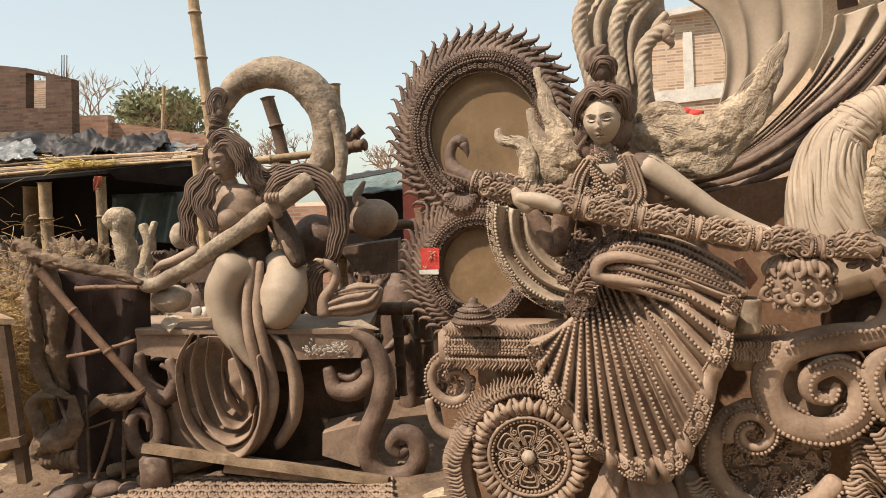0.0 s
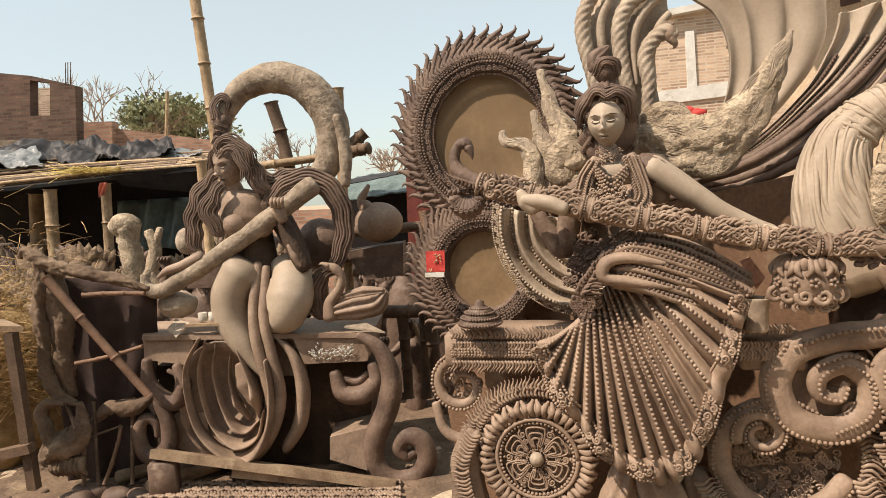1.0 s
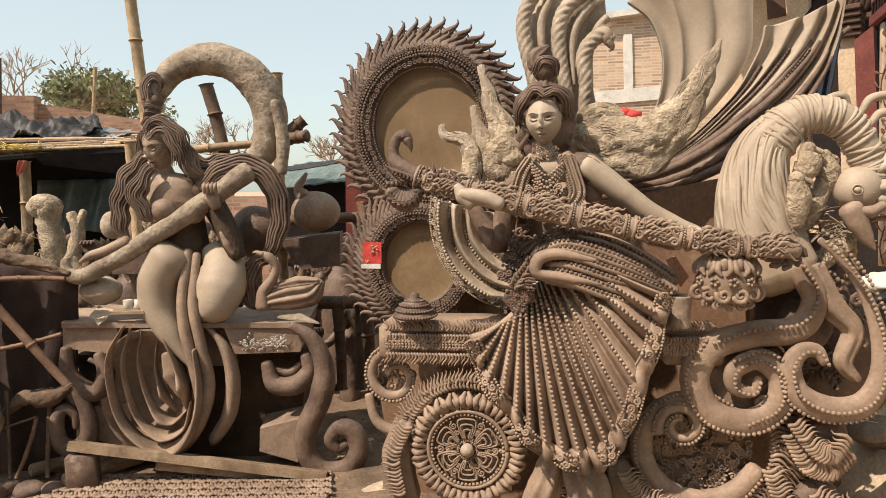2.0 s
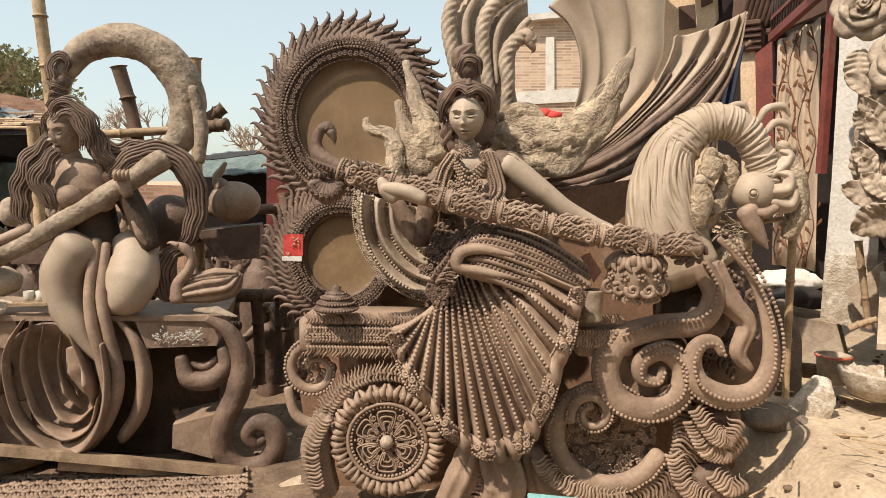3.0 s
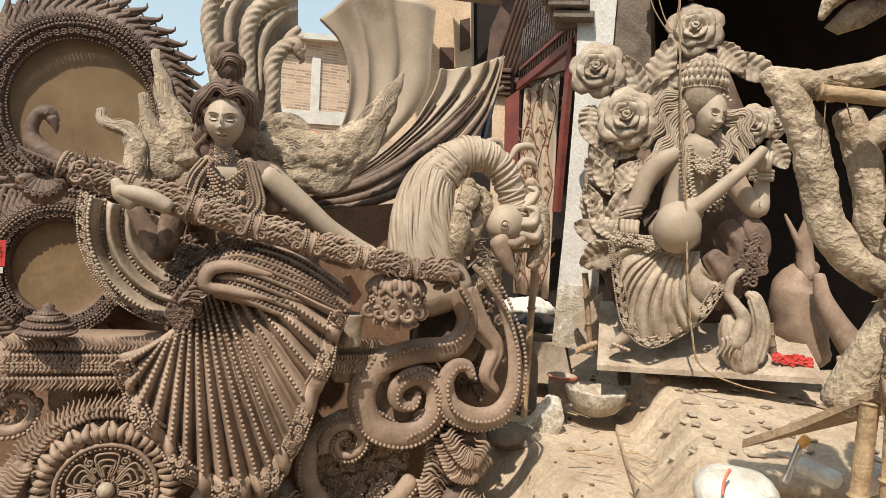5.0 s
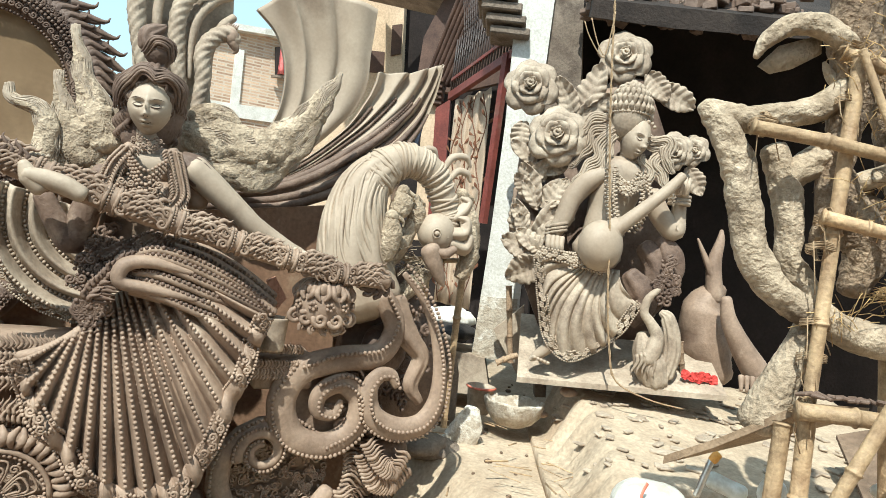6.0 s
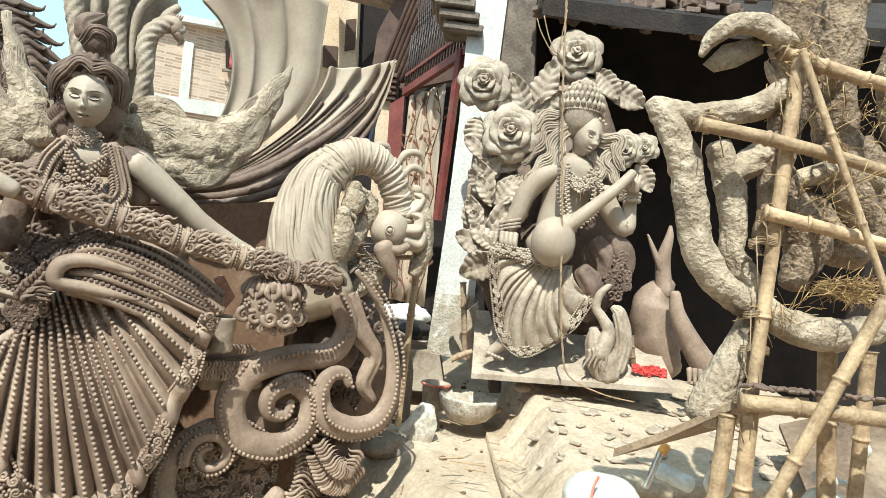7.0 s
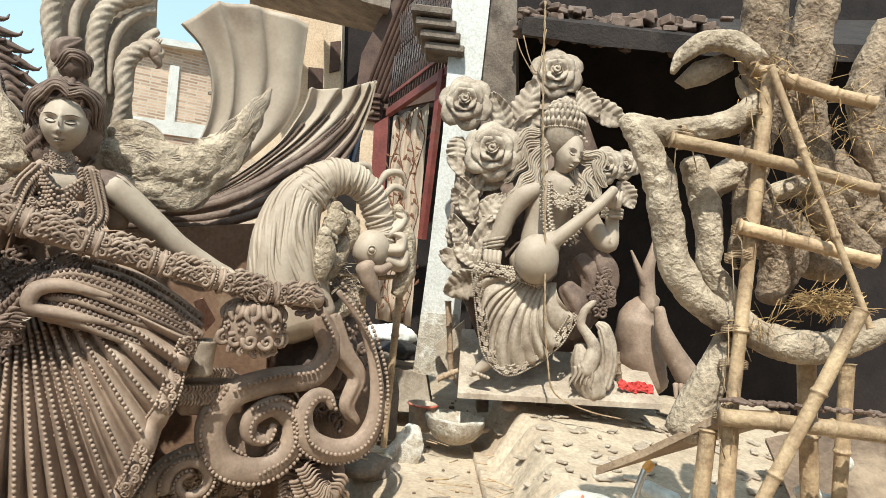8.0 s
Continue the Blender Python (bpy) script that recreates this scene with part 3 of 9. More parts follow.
lone("pebbles", g, DIRT, (0, 0, GROUND), "small clods and stones scattered on the earth", "pebbles", kind="stuff")


s = Sculpt()


# the unseen near part is added to cut light bounced onto the figures
def dirt_sheet(u, v):
    x, y = -7.5 + 9.2 * u, -3.4 + 11.2 * v
    edge = min(u, 1 - u, v, 1 - v) * 9
    return Vector((x + 0.25 * noise.noise(Vector((y * 2, 0, 0))), y, ground_height(x, y) + 0.012 * min(1, edge) + 0.012 * noise.noise(Vector((x * 6, y * 6, 1))) - 0.006))


sheet(s, dirt_sheet, 130, 150, 0.05, (0, 0, -1))
lone("ground_dirt", s, DIRT, (-2, 5, GROUND), "dark trodden dirt round the clay figures and over the near yard", "ground", kind="structure")


def brick_wall_material(name, a, b, joint, height=0.075):
    m = material(name, a, b, 3, 0.9, 40, 0.25)
    n, l = m.node_tree.nodes, m.node_tree.links
    bsdf = n["Principled BSDF"]
    old = bsdf.inputs["Base Color"].links[0].from_socket
    co, sep, comb, add = n.new("ShaderNodeTexCoord"), n.new("ShaderNodeSeparateXYZ"), n.new("ShaderNodeCombineXYZ"), n.new("ShaderNodeMath")
    br = n.new("ShaderNodeTexBrick")
    br.inputs["Scale"].default_value, br.inputs["Brick Width"].default_value, br.inputs["Row Height"].default_value = 1, 0.25, height
    br.inputs["Mortar Size"].default_value = 0.011
    br.inputs["Color1"].default_value, br.inputs["Color2"].default_value, br.inputs["Mortar"].default_value = (1, 1, 1, 1), (0.55, 0.5, 0.48, 1), (0, 0, 0, 1)
    l.new(co.outputs["Object"], sep.inputs[0])
    add.operation = "ADD"
    l.new(sep.outputs[0], add.inputs[0])
    l.new(sep.outputs[1], add.inputs[1])
    l.new(add.outputs[0], comb.inputs[0])
    l.new(sep.outputs[2], comb.inputs[1])
    l.new(comb.outputs[0], br.inputs["Vector"])
    mul, mix = n.new("ShaderNodeMix"), n.new("ShaderNodeMix")
    mul.data_type = mix.data_type = "RGBA"
    mul.blend_type = "MULTIPLY"
    mul.inputs[0].default_value = 1
    l.new(old, mul.inputs[6])
    l.new(br.outputs["Color"], mul.inputs[7])
    l.new(br.outputs["Fac"], mix.inputs[0])
    l.new(mul.outputs[2], mix.inputs[6])
    mix.inputs[7].default_value = (*joint, 1)
    l.new(mix.outputs[2], bsdf.inputs["Base Color"])
    return m


# the first brickwork carries a sunlit tone in its colour, the second a shaded one
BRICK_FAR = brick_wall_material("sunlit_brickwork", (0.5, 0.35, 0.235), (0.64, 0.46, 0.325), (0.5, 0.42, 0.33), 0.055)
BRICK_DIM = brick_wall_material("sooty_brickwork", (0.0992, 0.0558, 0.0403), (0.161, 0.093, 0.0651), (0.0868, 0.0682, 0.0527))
BRICK_WALL = brick_wall_material("old_brickwork", (0.3, 0.16, 0.105), (0.42, 0.24, 0.16), (0.24, 0.19, 0.15))

# an unseen plain wall, added behind the camera to cut sky fill
s = Sculpt()
box(s, (0.5, -3.6, 1.9), (19, 0.3, 4.2))
lone("wall_yard", s, BRICK_DIM, (0.5, -3.6, -0.1), "plain unseen brick wall added to cut sky fill on the figures", "wall", kind="structure", smooth=False)

# the unfinished brick house on the left
h = thing("brick_house", (-11.5, 15.373, 0.262), "unfinished two-storey dark brick house with a square opening", "house")
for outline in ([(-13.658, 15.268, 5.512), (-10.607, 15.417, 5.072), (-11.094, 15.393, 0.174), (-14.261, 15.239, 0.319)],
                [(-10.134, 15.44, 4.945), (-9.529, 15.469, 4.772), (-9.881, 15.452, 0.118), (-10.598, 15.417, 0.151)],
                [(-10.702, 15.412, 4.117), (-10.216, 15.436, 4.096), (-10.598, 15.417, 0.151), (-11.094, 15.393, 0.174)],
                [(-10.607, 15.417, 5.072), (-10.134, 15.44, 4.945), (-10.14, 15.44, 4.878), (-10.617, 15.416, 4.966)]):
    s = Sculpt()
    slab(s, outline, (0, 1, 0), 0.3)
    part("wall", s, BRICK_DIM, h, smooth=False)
# inner wall: sunlight put into the paler brick colour
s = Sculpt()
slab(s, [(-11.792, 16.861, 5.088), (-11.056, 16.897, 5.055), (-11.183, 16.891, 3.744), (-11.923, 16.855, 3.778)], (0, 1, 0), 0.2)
part("wall", s, BRICK_FAR, h, "inner brick wall, sunlit tone put into its colour", smooth=False)
s = Sculpt()
slab(s, [(-13.513, 14.875, 3.695), (-9.408, 15.075, 3.406), (-9.422, 15.074, 3.249), (-13.536, 14.874, 3.5)], (0, 1, 0), 0.6)
part("ledge", s, CONCRETE, h, "grey concrete ledge", smooth=False)
s = Sculpt()
for x in (95, 99, 104):
    tube(s, [Vector((-9.629, 15.364, 4.759)) + Vector(((x - 100) * 0.014, 0, 0)), Vector((-9.577, 15.367, 5.309)) + Vector(((x - 100) * 0.014, 0, 0))], 0.012, 5, 0)
part("rebar", s, DARKMETAL, h, "thin steel rods above the corner")
s = Sculpt()
slab(s, [(-10.163, 16.44, 4.022), (-9.27, 16.483, 4.011), (-9.608, 16.467, 0.208), (-10.515, 16.423, 0.249)], (0, 1, 0), 0.3)
slab(s, [(-9.396, 16.677, 3.867), (-6.629, 16.812, 3.366), (-6.877, 16.8, 0.062), (-9.722, 16.661, 0.192)], (0, 1, 0), 0.3)
# run added to cover bright far ground where dark clutter stands
slab(s, [(-6.6, 13.2, 1.5), (2.4, 11.0, 1.42), (2.4, 11.0, -0.3), (-6.6, 13.2, -0.3)], (0, 1, 0), 0.3)
lone("brick_wall", s, BRICK_WALL, (-8.523, 16.52, 0.528), "low weathered brick boundary wall behind the shed", "wall", kind="structure", smooth=False)


def tree(name, base, top, spread_, n, leafy, seed, label):
    """A trunk with forking limbs and, if leafy, small leaves in uneven clumps."""
    rnd = random.Random(seed)
    base, top = Vector(base), Vector(top)
    base.z = GROUND - 0.1
    t = thing(name, base, label, "tree")
    wood, leaves = Sculpt(), Sculpt()
    tube(wood, [base, base.lerp(top, 0.3), base.lerp(top, 0.55)], [0.22, 0.17, 0.12], 8, 3)

    def grow(p, d, ln, r, depth):
        q = p + d * ln
        tube(wood, [p, p.lerp(q, 0.5) + Vector((rnd.uniform(-1, 1), rnd.uniform(-1, 1), rnd.uniform(-1, 1))) * ln * 0.1, q], [r, r * 0.8, r * 0.6], 4, 0)
        if depth == 0:
            for k in range(16 if leafy else 0):
                c = q + Vector((rnd.gauss(0, 1), rnd.gauss(0, 1), rnd.gauss(0, 0.7))) * ln * 0.45
                u = Vector((rnd.uniform(-1, 1), rnd.uniform(-1, 1), rnd.uniform(-1, 1))).normalized()
                w = u.cross(Vector((0.3, 0.5, 0.8))).normalized()
                k2 = rnd.uniform(0.07, 0.15)
                leaves.add([c - u * k2, c + w * k2 * 0.5, c + u * k2, c - w * k2 * 0.5], [(0, 1, 2, 3)])
            return
        for k in range(n):
            e = (d + Vector((rnd.uniform(-1, 1), rnd.uniform(-1, 1), rnd.uniform(-0.5, 0.8))) * spread_).normalized()
            grow(q, e, ln * rnd.uniform(0.62, 0.85), r * 0.6, depth - 1)
    mid = base.lerp(top, 0.5)
    for k in range(4):
        grow(mid, (UP + Vector((rnd.uniform(-1, 1), rnd.uniform(-1, 1), 0)) * spread_).normalized(), (top - mid).length * 0.38, 0.09, 4 if not leafy else 3)
    part("trunk", wood, TWIG, t)
    if leafy:
        part("crown", leaves, LEAF, t, "green leaves in loose clumps, haze put into their colour")


tree("bare_tree", (-13.532, 23.284, 2.431), (-13.011, 23.309, 6.446), 0.75, 3, False, 4, "bare grey tree with fine twigs behind the houses")
tree("leafy_tree", (-11.862, 24.366, 2.365), (-11.583, 24.38, 5.77), 0.95, 4, True, 9, "green leafy tree behind the boundary wall, haze put into its colour")
tree("leafy_tree", (-11.784, 26.373, 2.381), (-11.467, 26.388, 5.833), 0.9, 4, True, 12, "green leafy tree behind the boundary wall, haze put into its colour")
tree("bare_tree", (-8.517, 29.535, -0.06), (-8.209, 29.55, 4.666), 0.8, 3, False, 14, "hazy bare tree far behind the statues")
tree("bare_tree", (-3.74, 29.768, -0.277), (-3.47, 29.781, 3.947), 0.8, 3, False, 15, "hazy bare tree far behind the statues")

# the brick house and the cream house behind the tall clay screen
h = thing("brick_house", (4.201, 12.331, 0.5), "sunlit red brick house with white bands and a red window", "house")
s = Sculpt()
slab(s, [(3.197, 12.53, 4.614), (6.015, 11.97, 4.859), (6.23, 11.927, -0.613), (3.283, 12.513, -0.65)], (0, 1, 0), 0.3)
part("wall", s, BRICK_FAR, h, smooth=False)
for outline, deep in (([(3.207, 12.477, 3.262), (6.048, 11.912, 3.437), (6.059, 11.91, 3.168), (3.211, 12.477, 3.025)], 0.1),
                      ([(4.01, 12.318, 4.317), (4.159, 12.288, 4.319), (4.184, 12.283, 3.306), (4.034, 12.313, 3.294)], 0.1),
                      ([(3.046, 12.357, 4.545), (5.926, 11.784, 4.788), (5.922, 11.785, 4.891), (3.044, 12.357, 4.66)], 0.4)):
    s = Sculpt()
    slab(s, outline, (0, 1, 0), deep)
    part("band", s, WHITE, h, "pale plaster band", smooth=False)
# near-black pane paints the shadow inside the window
s = Sculpt()
slab(s, [(4.678, 12.08, 4.499), (5.122, 11.929, 4.564), (5.181, 11.9, 4.049), (4.737, 12.051, 3.982)], (0, 1, 0), 0.1)
w = part("window", s, SHADE, h, "open window, its reveal's shade put into the colour", smooth=False)
s = Sculpt()
sheet(s, lambda u, v: Vector((4.719, 11.971, 4.466)).lerp(Vector((5.065, 11.846, 4.525)), u) - UP * (0.48 * v) + Vector((0, 0.02 * math.sin(u * 26), 0)), 40, 4, 0.01, (0, 1, 0))
part("window_curtain", s, CURTAIN_RED, w, "red striped curtain in the window")
s = Sculpt()
slab(s, [(4.663, 12.025, 3.969), (5.164, 11.819, 4.047), (5.169, 11.814, 3.995), (4.668, 12.02, 3.918)], (0, 1, 0), 0.12)
part("window_sill", s, CONCRETE, w, "thin concrete sill", smooth=False)
s = Sculpt()
for p in ((3.876, 11.988, 2.837), (4.076, 11.948, 2.787)):
    ball(s, p, (0.16, 0.1, 0.1), 8, 6, 0.4)
lone("hung_laundry", s, RED_CLOTH, (3.973, 11.968, 2.733), "red cloth hung before the brick house", "laundry")

# ---- the large clay chariot with the standing musician ----
F, RT = FRONT_C, RC

# boards added behind the relief so that its gaps read dark
s = Sculpt()
slab(s, [(0.065, 3.345, 0.821), (1.982, 2.964, 0.891), (2.177, 2.925, 0.467), (2.164, 2.927, -0.145), (-0.005, 3.359, -0.189), (-0.086, 3.375, 0.438)], -F, 0.05)
slab(s, [(0.584, 3.221, 1.407), (1.6, 3.019, 1.592), (1.954, 2.949, 1.249), (2.005, 2.939, 0.775), (0.587, 3.221, 0.757)], -F, 0.04)
slab(s, [(-0.208, 3.644, 1.508), (0.676, 3.468, 1.55), (0.681, 3.467, 0.695), (-0.068, 3.616, 0.685)], -F, 0.04)
lone("backing_board", s, BOARD, (1.072, 3.145, -0.159), "brown board added to close the gaps behind the clay chariot", "board", smooth=False)


def halo():
    base = (0.183, 3.444, 0.843)
    t = thing("clay_halo", base, "dark clay sun halo with a beaded rim and flame tongues", "halo")
    mm = 0.003
    c1, c2 = Vector((0.208, 3.439, 1.894)), Vector((0.149, 3.43, 1.178))
    s = Sculpt()
    for c, r, dish in ((c1, 124 * mm, 0.035), (c2, 92 * mm, 0.03)):
        rings, n = 10, 48
        vs, fs = [c + F * (0.02 - dish)], [(0, 1 + j, 1 + (j + 1) % n) for j in range(n)]
        for i in range(1, rings + 2):
            v = min(i, rings) / rings
            for j in range(n):
                a = 2 * math.pi * j / n
                way = RT * math.cos(a) + UP * (1.06 * math.sin(a))
                vs.append(c + way * (v * r) + F * (0.02 - dish * (1 - v ** 4) if i <= rings else -0.03) + F * 0.004 * noise.noise(way * (v * 2.5)))
        for i in range(rings):
            for j in range(n):
                k, e = (j + 1) % n, 1 + i * n
                fs.append((e + j, e + n + j, e + n + k, e + k))
        s.add(vs, fs)
    part("disc", s, HALO_CLAY, t, "smooth dished clay disc, brown and stained")
    s = Sculpt()
    for c, r0, a0, a1 in ((c1, 100, 0, 360), (c2, 72, 60, 330)):
        n = int((a1 - a0) / 8)
        ring = [(c + (RT * math.cos(radians(a0 + (a1 - a0) * i / n)) + UP * (1.06 * math.sin(radians(a0 + (a1 - a0) * i / n))))
                 * (r0 * mm)) for i in range(n + 1)]
        def out(k, lift):
            return [c + (p - c) * k + F * lift for p in ring]
        tube(s, out(1.16, 0.0), 20 * mm, 8, 0, flat=0.6, front=F)
        for k, lift, b in ((0.97, 0.035, 2.2), (1.16, 0.058, 2.6), (1.215, 0.058, 2.6), (1.31, 0.045, 2.2)):
            beads(s, out(k, lift), b * mm, b * 2.15 * mm, step=3)
        for k, lift, q in ((1.065, 0.05, 0.015), (1.27, 0.054, 0.011)):
            for i, p in enumerate(evenly(spline(out(k, lift), 3), q * 1.9)):
                way = (p - c).normalized()
                curl(s, p, way, F.cross(way), q, 0.003, 1.6 * i, 1.3 if i % 2 else -1.3, 0.0042, F, n=10)
    part("rim", s, CLAY_DARK, t, "rim of many bead strings")
    s = Sculpt()
    for c, r0, a0, a1, n, ln in ((c1, 133, -55, 235, 37, 42), (c1, 128, -58, 240, 52, 26), (c2, 96, 78, 300, 30, 46), (c2, 90, 76, 300, 40, 30)):
        for i in range(n):
            a = radians(a0 + (a1 - a0) * (i + 0.5) / n)
            way = RT * math.cos(a) + UP * math.sin(a)
            sd = UP * math.cos(a) - RT * math.sin(a)
            p = c + (RT * math.cos(a) + UP * (math.sin(a) * 1.06)) * (r0 * mm)
            for k, lean in ((-1, -0.25), (0, 0.1), (1, 0.3)):
                wave(s, p + sd * (k * 7 * mm) + F * (0.02 if ln < 40 else 0.0), (way + sd * 0.2 * k).normalized(), sd, ln * mm * (1.2 if k == 0 else 0.8), 6.4 * mm, 0.27, lean, 9, 6)
    part("flame_rim", s, CLAY_DARK, t, "wavy pointed flame tongues")
    s = Sculpt()
    slab(s, [(-0.148, 3.306, 1.304), (-0.05, 3.286, 1.305), (-0.052, 3.287, 1.196), (-0.15, 3.306, 1.195)], -F, 0.004)
    k = part("card", s, RED_CLOTH, t, "small red printed card with a white strip", smooth=False)
    s = Sculpt()
    slab(s, [(-0.158, 3.306, 1.192), (-0.057, 3.286, 1.193), (-0.058, 3.286, 1.167), (-0.159, 3.306, 1.169)], -F, 0.004)
    part("card_strip", s, WHITE, k, "white strip of the card", smooth=False)
    s = Sculpt()
    rn = random.Random(2)
    for i in range(9):
        p = Vector((-0.101, 3.29, 1.251)) + RT * rn.uniform(-0.035, 0.035) + UP * rn.uniform(-0.04, 0.04)
        tube(s, [p, p + RT * rn.uniform(-0.03, 0.03) + UP * rn.uniform(-0.02, 0.02)], 0.0035, 4, 2, flat=0.3, front=F)
    part("print", s, BAMBOO, k, "pale unreadable print", kind="stuff")


halo()


def wheel():
    c = Vector((0.347, 2.85, 0.371))
    t = thing("chariot_wheel", c - UP * 0.28, "round clay chariot wheel with a flower hub and leaf rim", "wheel")
    mm = 0.00254
    s = Sculpt()

    def disc(u, v):
        a, q = u * 2 * math.pi, v * 98 * mm
        return c + RT * (math.cos(a) * q) + UP * (math.sin(a) * q) - F * (0.03 * v)
    sheet(s, disc, 36, 3, 0.06, -F)
    part("disc", s, CLAY, t)
    s = Sculpt()
    for i in range(6):
        a = 2 * math.pi * i / 6 + math.pi / 2
        w, sd = RT * math.cos(a) + UP * math.sin(a), UP * math.cos(a) - RT * math.sin(a)
        for k in (1.0, 0.7, 0.42):
            far, wide = (24 + 33 * k) * mm, 17 * k * mm
            pts = [c + w * (19 * mm) + sd * (wide * 0.35), c + w * (32 * mm) + sd * (wide * 0.75), c + w * (far * 0.9) + sd * wide, c + w * far + sd * (wide * 0.55),
                   c + w * far - sd * (wide * 0.55), c + w * (far * 0.9) - sd * wide, c + w * (32 * mm) - sd * (wide * 0.75), c + w * (19 * mm) - sd * (wide * 0.35)]
            tube(s, [p + F * (0.012 + 0.004 * (1 - k)) for p in pts], 1.9 * mm, 6, 3, front=F)
        v = w * math.cos(0.52) + sd * math.sin(0.52)
        for q, r in ((50, 7.5), (36, 5)):
            curl(s, c + v * (q * mm) + F * 0.01, v, F.cross(v), r * mm, 1.2 * mm, i, 1.4, 1.7 * mm, F, n=12)
        ball(s, c + v * (59 * mm) + F * 0.008, 2.6 * mm, 7, 5)
    beads(s, [c + RT * (math.cos(i / 20 * 6.2832) * 17.5 * mm) + UP * (math.sin(i / 20 * 6.2832) * 17.5 * mm) + F * 0.014 for i in range(21)], 2 * mm, step=1)
    part("petals", s, CLAY, t, "raised petals and small curls")
    s = Sculpt()
    ball(s, c + F * 0.02, 13 * mm, 14, 10)
    part("hub", s, CLAY_PALE, t, "smooth round hub")
    s = Sculpt()
    ring = [c + RT * (math.cos(i / 48 * 2 * math.pi) * 66 * mm) + UP * (math.sin(i / 48 * 2 * math.pi) * 66 * mm) + F * 0.012 for i in range(49)]
    beads(s, ring, 3.4 * mm, step=1)
    tube(s, [c + (p - c) * 1.09 for p in ring], 4 * mm, 6, 0, front=F)
    part("bead_ring", s, CLAY, t, "ring of beads")
    s = Sculpt()
    for i in range(24):
        a = 2 * math.pi * i / 24
        w, sd = RT * math.cos(a) + UP * math.sin(a), UP * math.cos(a) - RT * math.sin(a)
        for k in (-1, 1):
            tube(s, [c + w * (76 * mm) + sd * (2 * k * mm), c + w * (92 * mm) + sd * (8 * k * mm) + F * 0.022, c + w * (106 * mm) + sd * (3 * k * mm)], [4 * mm, 7.5 * mm, 3 * mm], 7, 4, front=F)
    part("leaf_rim", s, CLAY, t, "rim of pressed leaf lobes")
    s = Sculpt()
    for a0, a1, r0 in ((20, 200, 110), (24, 190, 122)):
        arc = [c + RT * (math.cos(radians(a)) * r0 * mm) + UP * (math.sin(radians(a)) * r0 * mm) - F * 0.02 for a in range(a0, a1, 8)]
        fringe(s, arc, 26 * mm, 3.0 * mm, F, 6.5 * mm, -1, 0.15)
    part("feather_fringe", s, CLAY, t, kind="stuff", label="wavy feather fringe over the wheel")


wheel()


def chariot():
    base = (1.122, 2.9, -0.039)
    t = thing("clay_chariot", base, "brown clay chariot body with beaded scrolls and fringes", "chariot")
    # scrolls
    s = Sculpt()
    curl(s, (0.012, 3.019, 0.675), RT, UP, 0.155, 0.035, 0.6, 1.35, [0.03, 0.028, 0.02, 0.014], F, 0.009, 0.8)
    relief(s, (0.004, 3.071, 0.66), RT, UP, 0.10, 0.10, F, 60, 0.011, 2)
    line = [(-0.116, 3.014, 0.586), (-0.081, 3.007, 0.462), (0.018, 2.987, 0.416), (0.138, 2.963, 0.465), (0.244, 2.942, 0.591), (0.388, 2.914, 0.67), (0.545, 2.882, 0.655), (0.638, 2.864, 0.568)]
    tube(s, line, [0.022, 0.03, 0.032, 0.03, 0.026], 8, 5, flat=0.7, front=F)
    fringe(s, [Vector(p) + UP * 0.05 + F * 0.015 for p in line[2:]], 0.13, 0.0085, F, 0.017, -1, 0.14)
    part("scroll", s, CLAY, t, "spiral scroll with beads and pressed relief")
    s = Sculpt()
    line = [(1.715, 2.578, 1.212), (1.784, 2.565, 1.083), (1.727, 2.576, 0.957), (1.55, 2.611, 0.928), (1.387, 2.643, 0.868), (1.323, 2.656, 0.735), (1.384, 2.644, 0.588), (1.534, 2.614, 0.544), (1.652, 2.591, 0.618), (1.664, 2.588, 0.752), (1.575, 2.606, 0.823), (1.485, 2.624, 0.774), (1.483, 2.625, 0.699), (1.555, 2.61, 0.679), (1.578, 2.606, 0.738)]
    tube(s, line, [0.05, 0.058, 0.064, 0.06, 0.054, 0.036, 0.016], 14, 8, flat=0.6, front=F)
    beads(s, [Vector(p) + F * 0.045 + UP * 0.03 for p in line[:5]], 0.0095, 0.021)
    ctr = Vector((1.502, 2.621, 0.716))
    sheet(s, lambda u, v: ctr - F * 0.05 + (RT * math.cos(u * 6.2832) + UP * math.sin(u * 6.2832)) * (0.15 * v), 28, 3, 0.04, -F)
    beads(s, [Vector(p) + F * 0.03 + (Vector(p) - ctr).normalized() * 0.045 for p in line[4:12]], 0.0095, 0.021)
    beads(s, [Vector(p) + F * 0.04 for p in line[7:]], 0.009, 0.02)
    part("scroll", s, CLAY, t, "great S-shaped beaded scroll")
    s = Sculpt()
    line = [(1.818, 2.537, 0.821), (1.786, 2.544, 0.868), (1.726, 2.556, 0.862), (1.688, 2.563, 0.787), (1.724, 2.556, 0.677), (1.838, 2.533, 0.619), (1.965, 2.508, 0.642), (2.025, 2.496, 0.749), (2.021, 2.497, 0.907), (1.966, 2.508, 1.089), (1.878, 2.525, 1.237), (1.786, 2.544, 1.33)]
    tube(s, line, [0.02, 0.034, 0.047, 0.058, 0.054, 0.036, 0.02, 0.014], 14, 7, flat=0.6, front=F)
    beads(s, [Vector(p) + F * 0.045 for p in line], 0.0095, 0.021)
    ctr = Vector((1.861, 2.529, 0.827))
    beads(s, [Vector(p) + F * 0.015 + (Vector(p) - ctr).normalized() * 0.05 for p in line[3:]], 0.0095, 0.021)
